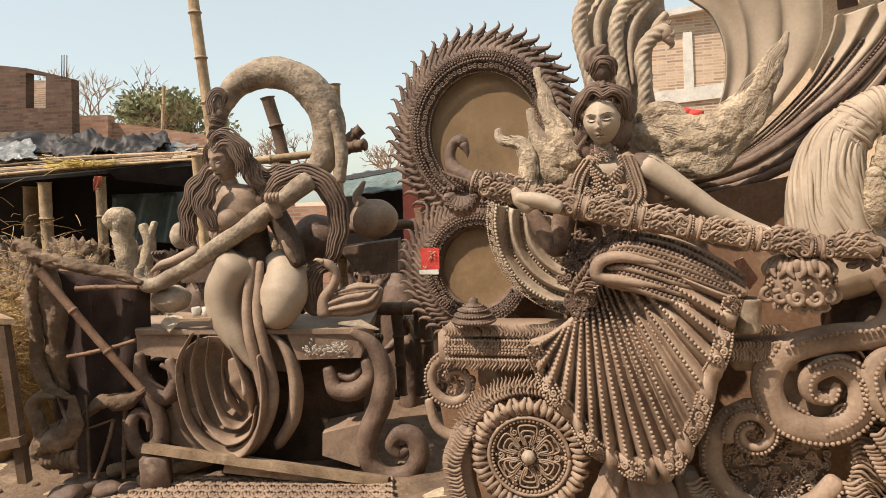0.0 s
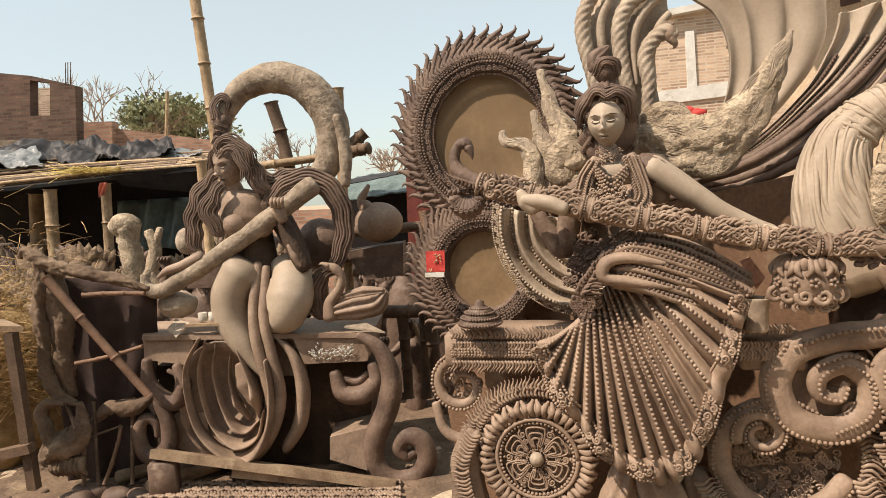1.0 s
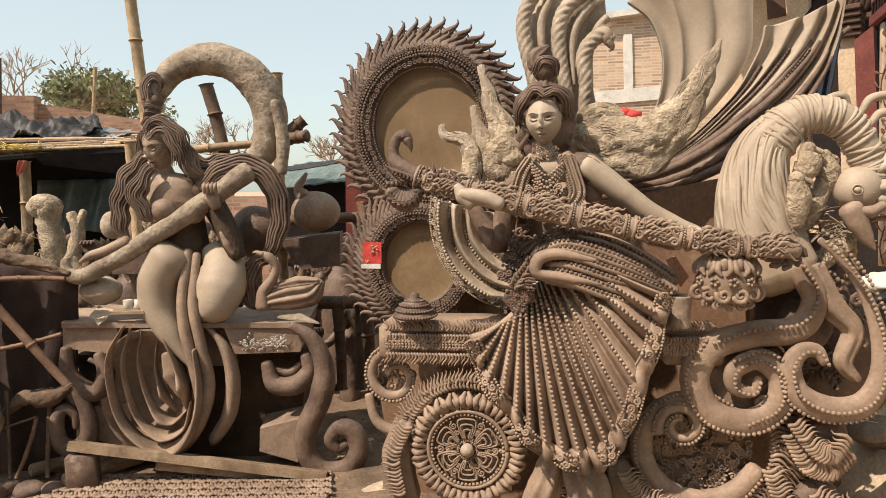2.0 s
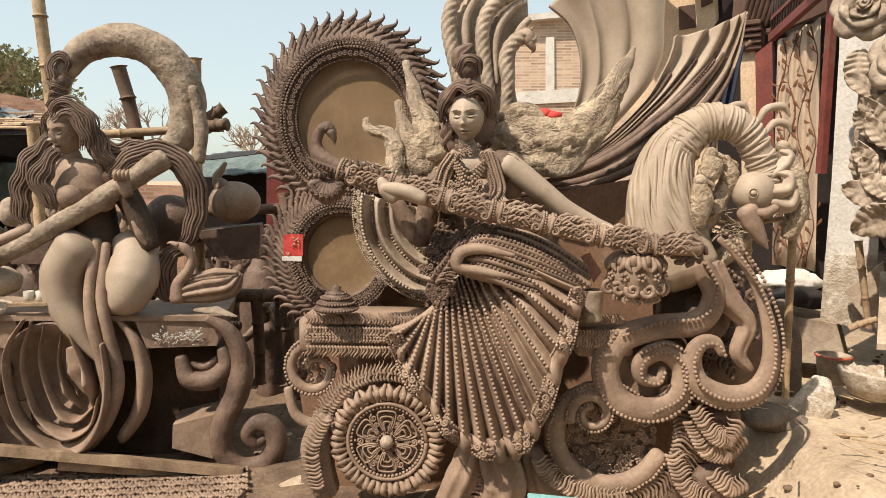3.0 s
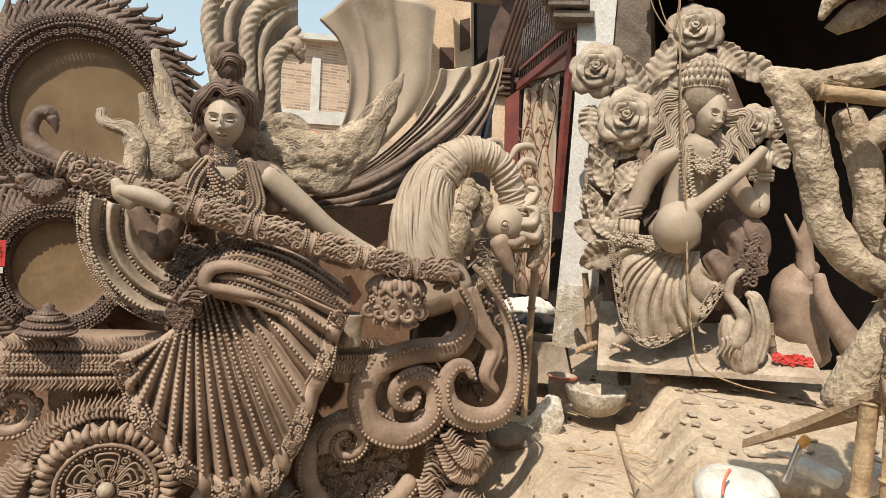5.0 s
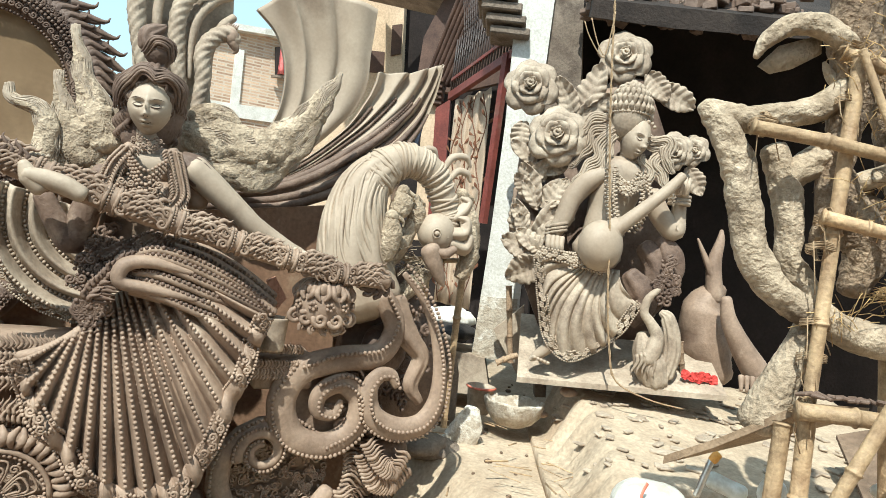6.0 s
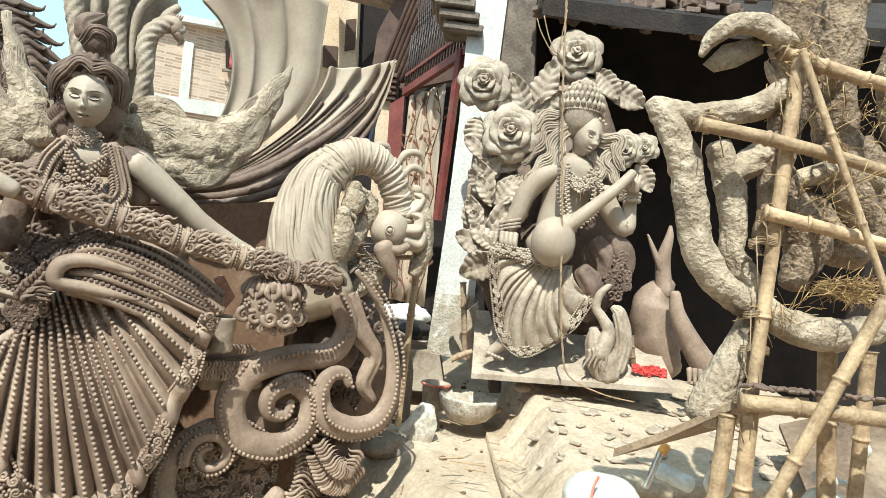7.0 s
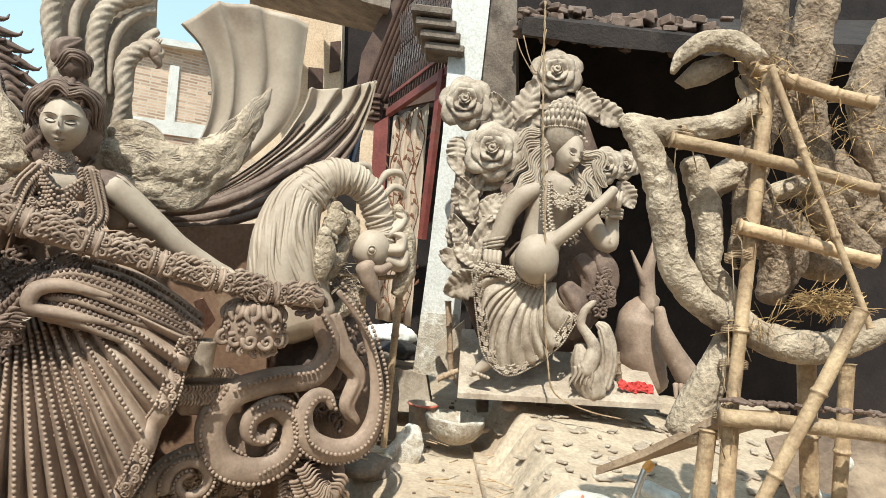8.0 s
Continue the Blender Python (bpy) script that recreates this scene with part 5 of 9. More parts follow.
# her long stringed instrument
def long_veena():
    t = thing("veena", (1.424, 2.585, 1.036), "long carved clay veena with a peacock head and two gourds", "instrument")
    s = Sculpt()
    line = [(0.149, 2.737, 1.623), (0.278, 2.711, 1.581), (0.467, 2.674, 1.531), (0.656, 2.636, 1.48), (0.846, 2.598, 1.435), (1.036, 2.56, 1.393), (1.227, 2.522, 1.352), (1.419, 2.484, 1.316), (1.621, 2.444, 1.309)]
    tube(s, line, [0.044, 0.046, 0.048, 0.047, 0.045, 0.043, 0.041, 0.039, 0.042], 16, 6, front=F)
    pts = evenly(spline(line, 8), 0.02)
    rnd = random.Random(31)
    for i, p in enumerate(pts[:-1]):
        w = (pts[i + 1] - p).normalized()
        sd = F.cross(w).normalized()
        if sd.z < 0:
            sd = -sd
        r = 0.047 - 0.007 * i / len(pts)
        m = i % 11
        if m in (0, 2):
            ring = [p + (sd * math.cos(a / 12 * 6.283) + F * math.sin(a / 12 * 6.283)) * (r + 0.004) for a in range(13)]
            tube(s, ring, 0.0075, 6, 0)
            beads(s, [q + w * 0.012 for q in ring], 0.0055, step=1)
        elif m in (3, 10):
            for k in (-1, 1):
                curl(s, p + sd * (0.021 * k) + F * (r - 0.002), w, sd, 0.019, 0.004, rnd.uniform(0, 6.28), 1.4 * k, [0.007, 0.006, 0.004], F, n=13)
        elif m in (4, 5, 6, 7, 8):
            for k in range(4):
                e = 0.03 - 0.02 * k
                wave(s, p + sd * (e + rnd.uniform(-0.005, 0.005)) + F * (r * 1.02 - 0.3 * abs(e) + rnd.uniform(0, 0.004)), (w + sd * rnd.uniform(-0.2, 0.35)).normalized(), sd, rnd.uniform(0.05, 0.075), rnd.uniform(0.005, 0.0075), 0.24, rnd.uniform(0.0, 0.5), 8, 6)
            if m in (4, 6, 8):
                wave(s, p + sd * (r - 0.006) + F * 0.012, (w * 0.75 + sd * 0.5).normalized(), sd, rnd.uniform(0.045, 0.065), 0.009, 0.2, 0.25, 8, 6)
                curl(s, p + sd * (r - 0.002) + F * 0.02, w, sd, 0.014, 0.003, rnd.uniform(0, 6.28), -1.3, 0.006, F, n=11)
            if m == 5:
                curl(s, p - sd * (r - 0.01) + F * 0.02, w, sd, 0.015, 0.003, rnd.uniform(0, 6.28), 1.3, 0.006, F, n=11)
    part("neck", s, CLAY, t, "carved tube with curls and bead rings")
    s = Sculpt()
    line = [(0.161, 2.734, 1.618), (0.079, 2.751, 1.669), (0.049, 2.757, 1.728), (0.064, 2.754, 1.787), (0.097, 2.747, 1.802), (0.116, 2.743, 1.774)]
    tube(s, line, [0.04, 0.036, 0.024, 0.021, 0.026, 0.02], 10, 7, front=F, rings=90)
    tube(s, [(0.111, 2.724, 1.781), (0.123, 2.722, 1.754), (0.125, 2.721, 1.73)], [0.018, 0.012, 0.003], 8, 4, front=F)
    for k in range(4):
        p = Vector((0.078, 2.751, 1.806)) + RT * 0.006 * k
        tube(s, [p, p + UP * 0.022 + RT * 0.004 * k], [0.005, 0.002], 5, 3)
    part("peacock_head", s, CLAY_DARK, t, "small peacock head finial")
    for k in range(7):
        s = Sculpt()
        p = Vector((0.175 + 0.024 * k, 2.69 - 0.005 * k, 1.655 - 0.007 * k))
        wave(s, p - UP * 0.02, (UP + RT * (0.5 - 0.12 * k)).normalized(), RT, 0.06 if k % 2 else 0.042, 0.008, 0.2, 0.2, 8, 6)
        part("ruffle", s, CLAY_DARK, t)
    for k in range(9):
        s = Sculpt()
        q = Vector((0.045, 2.72, 1.64)) + RT * (0.016 * k) - UP * (0.006 * k)
        wave(s, q + F * 0.012, (UP * 0.8 - RT * 0.5).normalized(), RT, 0.05, 0.006, 0.24, 0.2, 8, 6)
        part("ruffle", s, CLAY_DARK, t)
    s = Sculpt()
    c = Vector((0.099, 2.767, 1.569))
    for i in range(9):
        a = math.pi * (1.05 + 0.9 * i / 8)
        tube(s, [c + UP * 0.03, c + RT * 0.06 * math.cos(a) + UP * 0.05 * math.sin(a) + F * 0.04, c + RT * 0.07 * math.cos(a) + UP * 0.085 * math.sin(a) + F * 0.015], [0.012, 0.024, 0.012], 8, 5, front=F)
        q = c + RT * 0.062 * math.cos(a) + UP * 0.052 * math.sin(a) + F * 0.062
        curl(s, q, RT, UP, 0.012, 0.003, a, 1.3, 0.005, F, n=10)
    for k in range(8):
        ball(s, c + RT * (-0.07 + 0.02 * k) + UP * 0.03 + F * 0.04, 0.011, 8, 6)
    part("gourd", s, CLAY_DARK, t, "petalled bud under the neck")
    s = Sculpt()
    c = Vector((1.402, 2.549, 1.175))
    ball(s, c, (0.122, 0.11, 0.118), 26, 18, 0.02)

    def shell(lon, lat, out=1.0):
        a, b = radians(lon), radians(lat)
        return c + RT * (0.122 * out * math.sin(a) * math.cos(b)) + F * (0.11 * out * math.cos(a) * math.cos(b)) + UP * (0.118 * out * math.sin(b))
    for lon in range(-80, 81, 32):
        for k in (-1, 1):
            tube(s, [shell(lon * 0.35, 78, 1.02), shell(lon + k * 9, 50, 1.06), shell(lon + k * 12, 26, 1.1), shell(lon + k * 4, 14, 1.06)], [0.006, 0.012, 0.014, 0.006], 8, 5, front=F)
        ball(s, shell(lon, 36, 1.02), (0.02, 0.016, 0.03), 9, 6)
        for j in range(5):
            ball(s, shell(lon + 16 + 6 * math.cos(j * 1.256), 2 + 6 * math.sin(j * 1.256), 1.05), 0.008, 7, 5)
        curl(s, shell(lon, -24, 1.03), RT, UP, 0.03, 0.006, lon, 1.4 if lon % 3 else -1.4, [0.011, 0.01, 0.006], F, n=14)
        curl(s, shell(lon + 16, -48, 1.03), RT, UP, 0.022, 0.005, lon + 2, -1.3, [0.009, 0.005], F, n=12)
    part("gourd", s, CLAY, t, "round gourd covered in pressed flowers")
    s = Sculpt()
    c = Vector((1.586, 2.451, 1.303))
    for i in range(7):
        a = math.pi * (0.7 + 1.2 * i / 6)
        s = Sculpt()
        curl(s, c + RT * 0.05 * math.cos(a) + UP * 0.045 * math.sin(a), RT, UP, 0.03, 0.007, a, 1.2, 0.011, F, n=10)
        part("finial", s, CLAY_DARK, t, "curled end piece")


long_veena()


def plume():
    """The pair of hooked plumes behind the musician's head."""
    t = thing("clay_plume", (0.874, 3.204, 1.554), "tall clay plume with twisted rope ribs and a bird's head", "plume")
    s = Sculpt()
    slab(s, [(0.731, 3.253, 1.928), (0.695, 3.26, 2.154), (0.676, 3.264, 2.378), (0.703, 3.259, 2.572), (0.78, 3.244, 2.682), (1.03, 3.194, 2.685), (1.074, 3.185, 2.549), (1.086, 3.183, 2.383), (1.024, 3.195, 2.229), (1.019, 3.196, 2.074), (1.05, 3.19, 1.903), (1.108, 3.178, 1.557), (0.763, 3.247, 1.553)], -F, 0.05)
    part("panel", s, CLAY_PALE, t, "flat clay back of the plume")
    s = Sculpt()
    for line in ([(0.754, 3.188, 2.006), (0.713, 3.196, 2.172), (0.684, 3.201, 2.337), (0.711, 3.196, 2.46), (0.824, 3.173, 2.61)], [(0.894, 3.16, 1.98), (0.858, 3.167, 2.174), (0.85, 3.168, 2.325), (0.895, 3.159, 2.435), (1.018, 3.135, 2.518), (1.049, 3.129, 2.586)], [(0.962, 3.126, 1.937), (0.971, 3.124, 2.062), (0.958, 3.126, 2.172), (0.99, 3.12, 2.249), (1.05, 3.108, 2.288), (1.083, 3.102, 2.261)]):
        tube(s, line, [0.028, 0.034, 0.036, 0.034, 0.03], 12, 26, front=F, ridges=5, deep=0.1, twist=75)
    for line in ([(0.806, 3.187, 1.98), (0.782, 3.192, 2.175), (0.769, 3.195, 2.368), (0.828, 3.183, 2.505)], [(0.922, 3.164, 2.065), (0.914, 3.166, 2.232), (0.935, 3.162, 2.342), (0.994, 3.15, 2.425), (1.054, 3.138, 2.458)], [(1, 3.149, 2.094), (0.993, 3.15, 2.205), (1.03, 3.143, 2.316), (1.073, 3.134, 2.371)]):
        tube(s, line, [0.012, 0.02, 0.022, 0.018], 8, 6, front=F)
    part("rope_rib", s, CLAY_PALE, t, "ribs twisted like rope")
    s = Sculpt()
    ball(s, (1.064, 3.095, 2.275), (0.03, 0.028, 0.04), 12, 8)
    tube(s, [(1.07, 3.094, 2.253), (1.087, 3.091, 2.221), (1.076, 3.093, 2.204)], [0.024, 0.014, 0.003], 8, 4, front=F)
    for k in range(5):
        p = Vector((1.036, 3.101, 2.313)) + RT * 0.01 * k
        tube(s, [p, p + UP * 0.02 + RT * 0.012], [0.008, 0.002], 5, 3)
    part("bird_head", s, CLAY, t, "hooked bird's head")


plume()


def screen():
    """The great shell-like screen that sweeps up behind the bird."""
    t = thing("clay_screen", (1.473, 3.136, 1.294), "tall smooth clay screen sweeping up like a shell", "screen")
    ribs = [[(1.042, 3.241, 1.631), (1.221, 3.206, 1.789), (1.34, 3.182, 1.967), (1.362, 3.178, 2.184), (1.303, 3.189, 2.356), (1.195, 3.211, 2.452)],
            [(1.043, 3.241, 1.618), (1.291, 3.188, 1.801), (1.439, 3.154, 2.030), (1.449, 3.148, 2.264), (1.402, 3.154, 2.441), (1.331, 3.163, 2.594)],
            [(1.044, 3.241, 1.606), (1.342, 3.173, 1.770), (1.543, 3.125, 2.010), (1.590, 3.108, 2.269), (1.564, 3.105, 2.455), (1.514, 3.107, 2.618)],
            [(1.046, 3.241, 1.593), (1.394, 3.159, 1.738), (1.649, 3.096, 2.002), (1.747, 3.065, 2.191), (1.745, 3.053, 2.388), (1.742, 3.041, 2.598)]]
    ribs2 = [[(1.026, 3.204, 1.579), (1.386, 3.132, 1.723), (1.647, 3.080, 1.959), (1.751, 3.060, 2.135), (1.783, 3.053, 2.227), (1.790, 3.052, 2.292)],
            [(1.027, 3.203, 1.567), (1.412, 3.123, 1.700), (1.699, 3.062, 1.954), (1.846, 3.029, 2.140), (1.903, 3.013, 2.253), (1.938, 3.002, 2.319)],
            [(1.018, 3.205, 1.548), (1.426, 3.116, 1.676), (1.755, 3.043, 1.922), (1.944, 2.997, 2.130), (2.015, 2.975, 2.262), (2.042, 2.961, 2.371)],
            [(1.009, 3.207, 1.527), (1.442, 3.109, 1.632), (1.814, 3.023, 1.875), (1.989, 2.976, 2.080), (2.054, 2.950, 2.240), (2.084, 2.932, 2.393)],
            [(1.001, 3.209, 1.501), (1.472, 3.099, 1.575), (1.861, 3.005, 1.812), (2.006, 2.960, 2.010), (2.065, 2.932, 2.197), (2.078, 2.913, 2.383)]]

    def fan(rb, waves, depth):
        lines = [spline(q, 8) for q in rb]

        def fn(u, v):
            x = u * (len(lines) - 1)
            k = min(int(x), len(lines) - 2)
            w = x - k
            w = w * w * (3 - 2 * w) * 0.5 + w * 0.5
            i = v * (len(lines[0]) - 1)
            j = min(int(i), len(lines[0]) - 2)
            p = lines[k][j].lerp(lines[k][j + 1], i - j).lerp(lines[k + 1][j].lerp(lines[k + 1][j + 1], i - j), w)
            return p + F * (depth * (0.3 + v) * math.cos(waves * 2 * math.pi * u) + 0.03 * v * v)
        return fn
    s = Sculpt()
    sheet(s, fan(ribs, 3.5, 0.013), 84, 40, 0.035, -F)
    part("shell", s, CLAY_SMOOTH, t, "tall smooth petal with shallow flutes")
    s = Sculpt()
    f2 = fan(ribs2, 5, 0.02)
    sheet(s, f2, 100, 40, 0.035, -F)
    part("shell", s, CLAY_SMOOTH, t, "lower fluted petal with a pointed tip")
    for u, b in ((0.12, 0.52), (0.32, 0.62), (0.52, 0.62), (0.7, 0.42), (0.84, 0.4)):
        s = Sculpt()
        pts = [Vector(f2(u, v / 14 * b + 0.05)) + F * 0.012 for v in range(15)]
        tube(s, pts, 0.009, 6, 0, front=F)
        beads(s, [p + F * 0.009 for p in pts], 0.0075, 0.0155, step=3)
        part("bead_string", s, CLAY_DARK, t, "dark bead string along a flute")
    for u in (0.46, 0.58, 0.72, 0.84, 0.97):
        s = Sculpt()
        pts = [Vector(f2(u, v / 14 * 0.72)) + F * 0.005 for v in range(15)]
        tube(s, pts, [0.02, 0.026, 0.018, 0.006], 8, 0, front=F)
        part("flute", s, CLAY_DARK, t, "rounded flute near the base")


screen()


def rough_wing():
    """Raw straw-and-clay wings either side of the musician's shoulders."""
    t = thing("rough_wing", (0.532, 3.018, 1.308), "raw straw-and-clay wing, pale and unfinished", "wing", "raw wings")
    for k, (line, r) in enumerate((([(0.453, 3.003, 2.132), (0.484, 2.996, 1.999), (0.526, 2.988, 1.882), (0.565, 2.98, 1.791), (0.605, 2.972, 1.713)], [0.01, 0.03, 0.05, 0.085, 0.09]), ([(0.265, 2.999, 1.867), (0.285, 2.995, 1.816), (0.362, 2.98, 1.791), (0.398, 2.973, 1.729), (0.393, 2.974, 1.604), (0.414, 2.97, 1.538)], [0.008, 0.022, 0.03, 0.04, 0.045, 0.05]),
                                   ([(0.417, 3.01, 1.951), (0.435, 3.006, 1.842), (0.469, 2.999, 1.737), (0.527, 2.988, 1.632)], [0.01, 0.03, 0.06, 0.08]), ([(0.646, 2.985, 1.807), (0.555, 3.003, 1.753), (0.482, 3.017, 1.672), (0.463, 3.021, 1.579)], [0.05, 0.09, 0.09, 0.06]), ([(0.409, 3.011, 1.551), (0.527, 2.988, 1.585), (0.632, 2.967, 1.634)], [0.05, 0.06, 0.05]))):
        s = Sculpt()
        tube(s, line, [q * 0.85 for q in r], 30, 12, flat=0.66, front=F, lump=0.3, seed=k)
        part("feather", s, CLAY_ROUGH, t)
        s = Sculpt()
        strands(s, line, [q * 1.02 for q in r], 40, F, 0.007, 0.44, k)
        part("straw_fibre", s, CLAY_PALE, t, "clay-smeared straw laid along the wing", kind="stuff")
    t = thing("rough_wing", (1.162, 2.943, 1.312), "raw straw-and-clay wing with a pointed tip", "wing", "raw wings")
    for k, (line, r) in enumerate((([(0.909, 2.993, 1.806), (1.043, 2.967, 1.802), (1.177, 2.94, 1.777), (1.296, 2.917, 1.846), (1.385, 2.899, 1.967), (1.46, 2.884, 2.101), (1.51, 2.874, 2.201)], [0.07, 0.09, 0.10, 0.09, 0.06, 0.035, 0.01]), ([(0.938, 2.988, 1.707), (1.072, 2.961, 1.681), (1.207, 2.934, 1.669), (1.325, 2.911, 1.765)], [0.05, 0.07, 0.07, 0.04]),
                                   ([(0.922, 2.991, 1.868), (0.988, 2.978, 1.896), (1.068, 2.962, 1.87), (1.109, 2.954, 1.825)], [0.05, 0.06, 0.05, 0.03]), ([(1.018, 2.972, 1.743), (1.179, 2.94, 1.71), (1.324, 2.911, 1.806), (1.412, 2.893, 1.954), (1.486, 2.879, 2.127)], [0.06, 0.08, 0.07, 0.05, 0.02]))):
        s = Sculpt()
        tube(s, line, [q * 0.85 for q in r], 32, 14, flat=0.5, front=F, lump=0.32, seed=4 + k)
        part("feather", s, CLAY_ROUGH, t)
        s = Sculpt()
        strands(s, line, r, 50, F, 0.008, 0.36, 4 + k)
        part("straw_fibre", s, CLAY_PALE, t, "clay-smeared straw laid along the wing", kind="stuff")


rough_wing()


def great_bird():
    """The bird whose ringed neck arches over the chariot's end."""
    s = Sculpt()
    tube(s, [(1.693, 2.756, 1.19), (1.645, 2.766, 1.325), (1.619, 2.771, 1.513), (1.65, 2.764, 1.699), (1.75, 2.745, 1.819)], [0.19, 0.17, 0.145, 0.115, 0.088], 44, 16, front=F, ridges=9, deep=0.05, twist=3.0)
    throat = spline([(1.693, 2.756, 1.19), (1.645, 2.766, 1.325), (1.619, 2.771, 1.513), (1.65, 2.764, 1.699), (1.75, 2.745, 1.819)], 6)
    wide = spread([0.19, 0.17, 0.145, 0.115, 0.088], len(throat))
    for k in range(13):
        fold = []
        for i in range(4 + k % 3, len(throat) - 2 - k % 4):
            w = (throat[i + 1] - throat[i - 1]).normalized()
            sd = w.cross(F).normalized()
            a = 0.15 + 0.24 * k + 0.05 * (i - 8) + 0.05 * math.sin(i * 0.7 + k)
            fold.append(throat[i] + (sd * math.cos(a) + F * math.sin(a)) * wide[i] * 0.985)
        tube(s, fold, [0.003, 0.009, 0.012, 0.01, 0.003], 7, 0, front=F)
    neck = spline([(1.65, 2.764, 1.699), (1.75, 2.745, 1.819), (1.878, 2.719, 1.854), (1.99, 2.697, 1.796), (2.06, 2.683, 1.665), (2.076, 2.68, 1.559)], 12)
    tube(s, neck, [0.113, 0.088, 0.078, 0.07, 0.064, 0.07], 22, 0, front=F)
    girth = spread([0.113, 0.088, 0.078, 0.07, 0.064, 0.07], len(neck))
    rn = random.Random(41)
    for i in range(3, len(neck) - 2, 3):
        w = (neck[i + 1] - neck[i - 1]).normalized()
        sd = w.cross(F).normalized()
        for k in range(1 + i % 2):
            q = neck[i] + w * (0.016 * k + rn.uniform(-0.006, 0.006))
            lean = rn.uniform(-0.02, 0.02)
            tube(s, [q + (sd * math.cos(a / 16 * 6.283) + F * math.sin(a / 16 * 6.283)) * girth[i] * 0.985 + w * lean * math.cos(a / 16 * 6.283) for a in range(17)], rn.uniform(0.006, 0.011), 7, 0, front=w)
    ball(s, (2.007, 2.653, 1.532), (0.095, 0.085, 0.095), 24, 16, 0.02)
    ball(s, (1.957, 2.576, 1.53), (0.014, 0.01, 0.012), 12, 8)
    curl(s, (1.957, 2.578, 1.53), RT, UP, 0.021, 0.02, 0, 1.0, 0.004, F)
    s.slot = 1
    tube(s, [(1.938, 2.585, 1.448), (1.966, 2.579, 1.391), (2.003, 2.572, 1.327), (2.033, 2.566, 1.283)], [0.05, 0.045, 0.028, 0.006], 12, 6, flat=0.7, front=F)
    tube(s, [(2.052, 2.552, 1.465), (2.003, 2.562, 1.439), (1.927, 2.577, 1.453)], [0.02, 0.026, 0.014], 8, 5, front=F)
    s.slot = 0
    for line in ([(2.061, 2.612, 1.533), (2.132, 2.597, 1.547), (2.139, 2.596, 1.605), (2.094, 2.605, 1.62)], [(2.068, 2.61, 1.489), (2.146, 2.595, 1.474), (2.164, 2.591, 1.527), (2.131, 2.597, 1.552)], [(2.07, 2.64, 1.604), (2.129, 2.628, 1.652), (2.153, 2.624, 1.699), (2.115, 2.631, 1.717)]):
        tube(s, line, [0.03, 0.032, 0.024, 0.008], 10, 6, front=F, ridges=4)
    for line in ([(1.934, 2.79, 1.88), (1.959, 2.785, 1.926), (2.011, 2.774, 1.935), (2.04, 2.768, 1.89)], [(2.07, 2.742, 1.854), (2.107, 2.735, 1.915), (2.177, 2.721, 1.927), (2.212, 2.714, 1.885)], [(2.105, 2.735, 1.801), (2.145, 2.727, 1.852), (2.198, 2.717, 1.847), (2.221, 2.712, 1.81)]):
        tube(s, line, [0.014, 0.02, 0.018, 0.007], 9, 6, front=F)
    return lone("great_bird_statue", s, [CLAY_SMOOTH, CLAY], (1.732, 2.779, 0.71), "pale clay bird with a ringed arched neck and hooked bill", "statue")


great_bird()

def raw_bird(name, p, q, w, seed):
    """A small unfinished bird figure of straw and clay."""
    p, q = Vector(p), Vector(q)
    s = Sculpt()
    d = q - p
    tube(s, [p, p.lerp(q, 0.25), p.lerp(q, 0.6) + RT * w * 0.2, p.lerp(q, 0.85), q], [w * 0.5, w * 0.9, w, w * 0.7, w * 0.5], 12, 6, front=F, lump=0.1, seed=seed)
    ball(s, q, w * 0.62, 10, 8, 0.1)
    tube(s, [q + RT * w * 0.4, q + RT * w * 1.1 - UP * w * 0.3, q + RT * w * 1.2 - UP * w * 0.8], [w * 0.3, w * 0.2, 0.004], 7, 4, front=F)
    lone("raw_bird_figure", s, CLAY_ROUGH, p, "small raw clay bird figure on the great bird's back", "figurine", "raw birds")


raw_bird("a", (1.733, 2.626, 1.388), (1.729, 2.626, 1.581), 0.05, 1)
raw_bird("b", (1.782, 2.667, 1.569), (1.796, 2.664, 1.704), 0.05, 2)
raw_bird("c", (1.914, 2.692, 1.53), (1.889, 2.697, 1.675), 0.045, 3)
raw_bird("d", (2.309, 2.715, 1.409), (2.201, 2.737, 1.741), 0.055, 4)
s = Sculpt()
for line in ([(1.811, 2.712, 1.382), (1.847, 2.705, 1.463), (1.894, 2.696, 1.57)], [(2.182, 2.638, 1.333), (2.215, 2.632, 1.441), (2.194, 2.636, 1.574)], [(1.71, 2.691, 1.437), (1.773, 2.679, 1.305), (1.76, 2.682, 1.198)], [(1.86, 2.702, 1.194), (1.948, 2.685, 1.276), (1.998, 2.675, 1.331)]):
    tube(s, line, [0.03, 0.045, 0.03], 12, 7, front=F, lump=0.3)
straws(s, (1.893, 2.696, 1.33), (0.07, 0.05, 0.05), 90, 0.002, 0.1)
lone("straw_core", s, CLAY_ROUGH, (1.873, 2.7, 1.194), "straw and clay core tied behind the bird", "straw", kind="stuff")

s = Sculpt()
for a, b, r in (((2.098, 2.808, 1.515), (2.125, 2.803, 0.687), 0.02), ((2.336, 2.812, 1.375), (2.348, 2.809, 0.496), 0.021), ((1.782, 2.82, 1.389), (2.322, 2.712, 1.415), 0.014)):
    bamboo(s, a, b, r)
lone("bamboo_prop", s, BAMBOO, (2.26, 2.806, 0.502), "bamboo props that carry the bird", "prop")

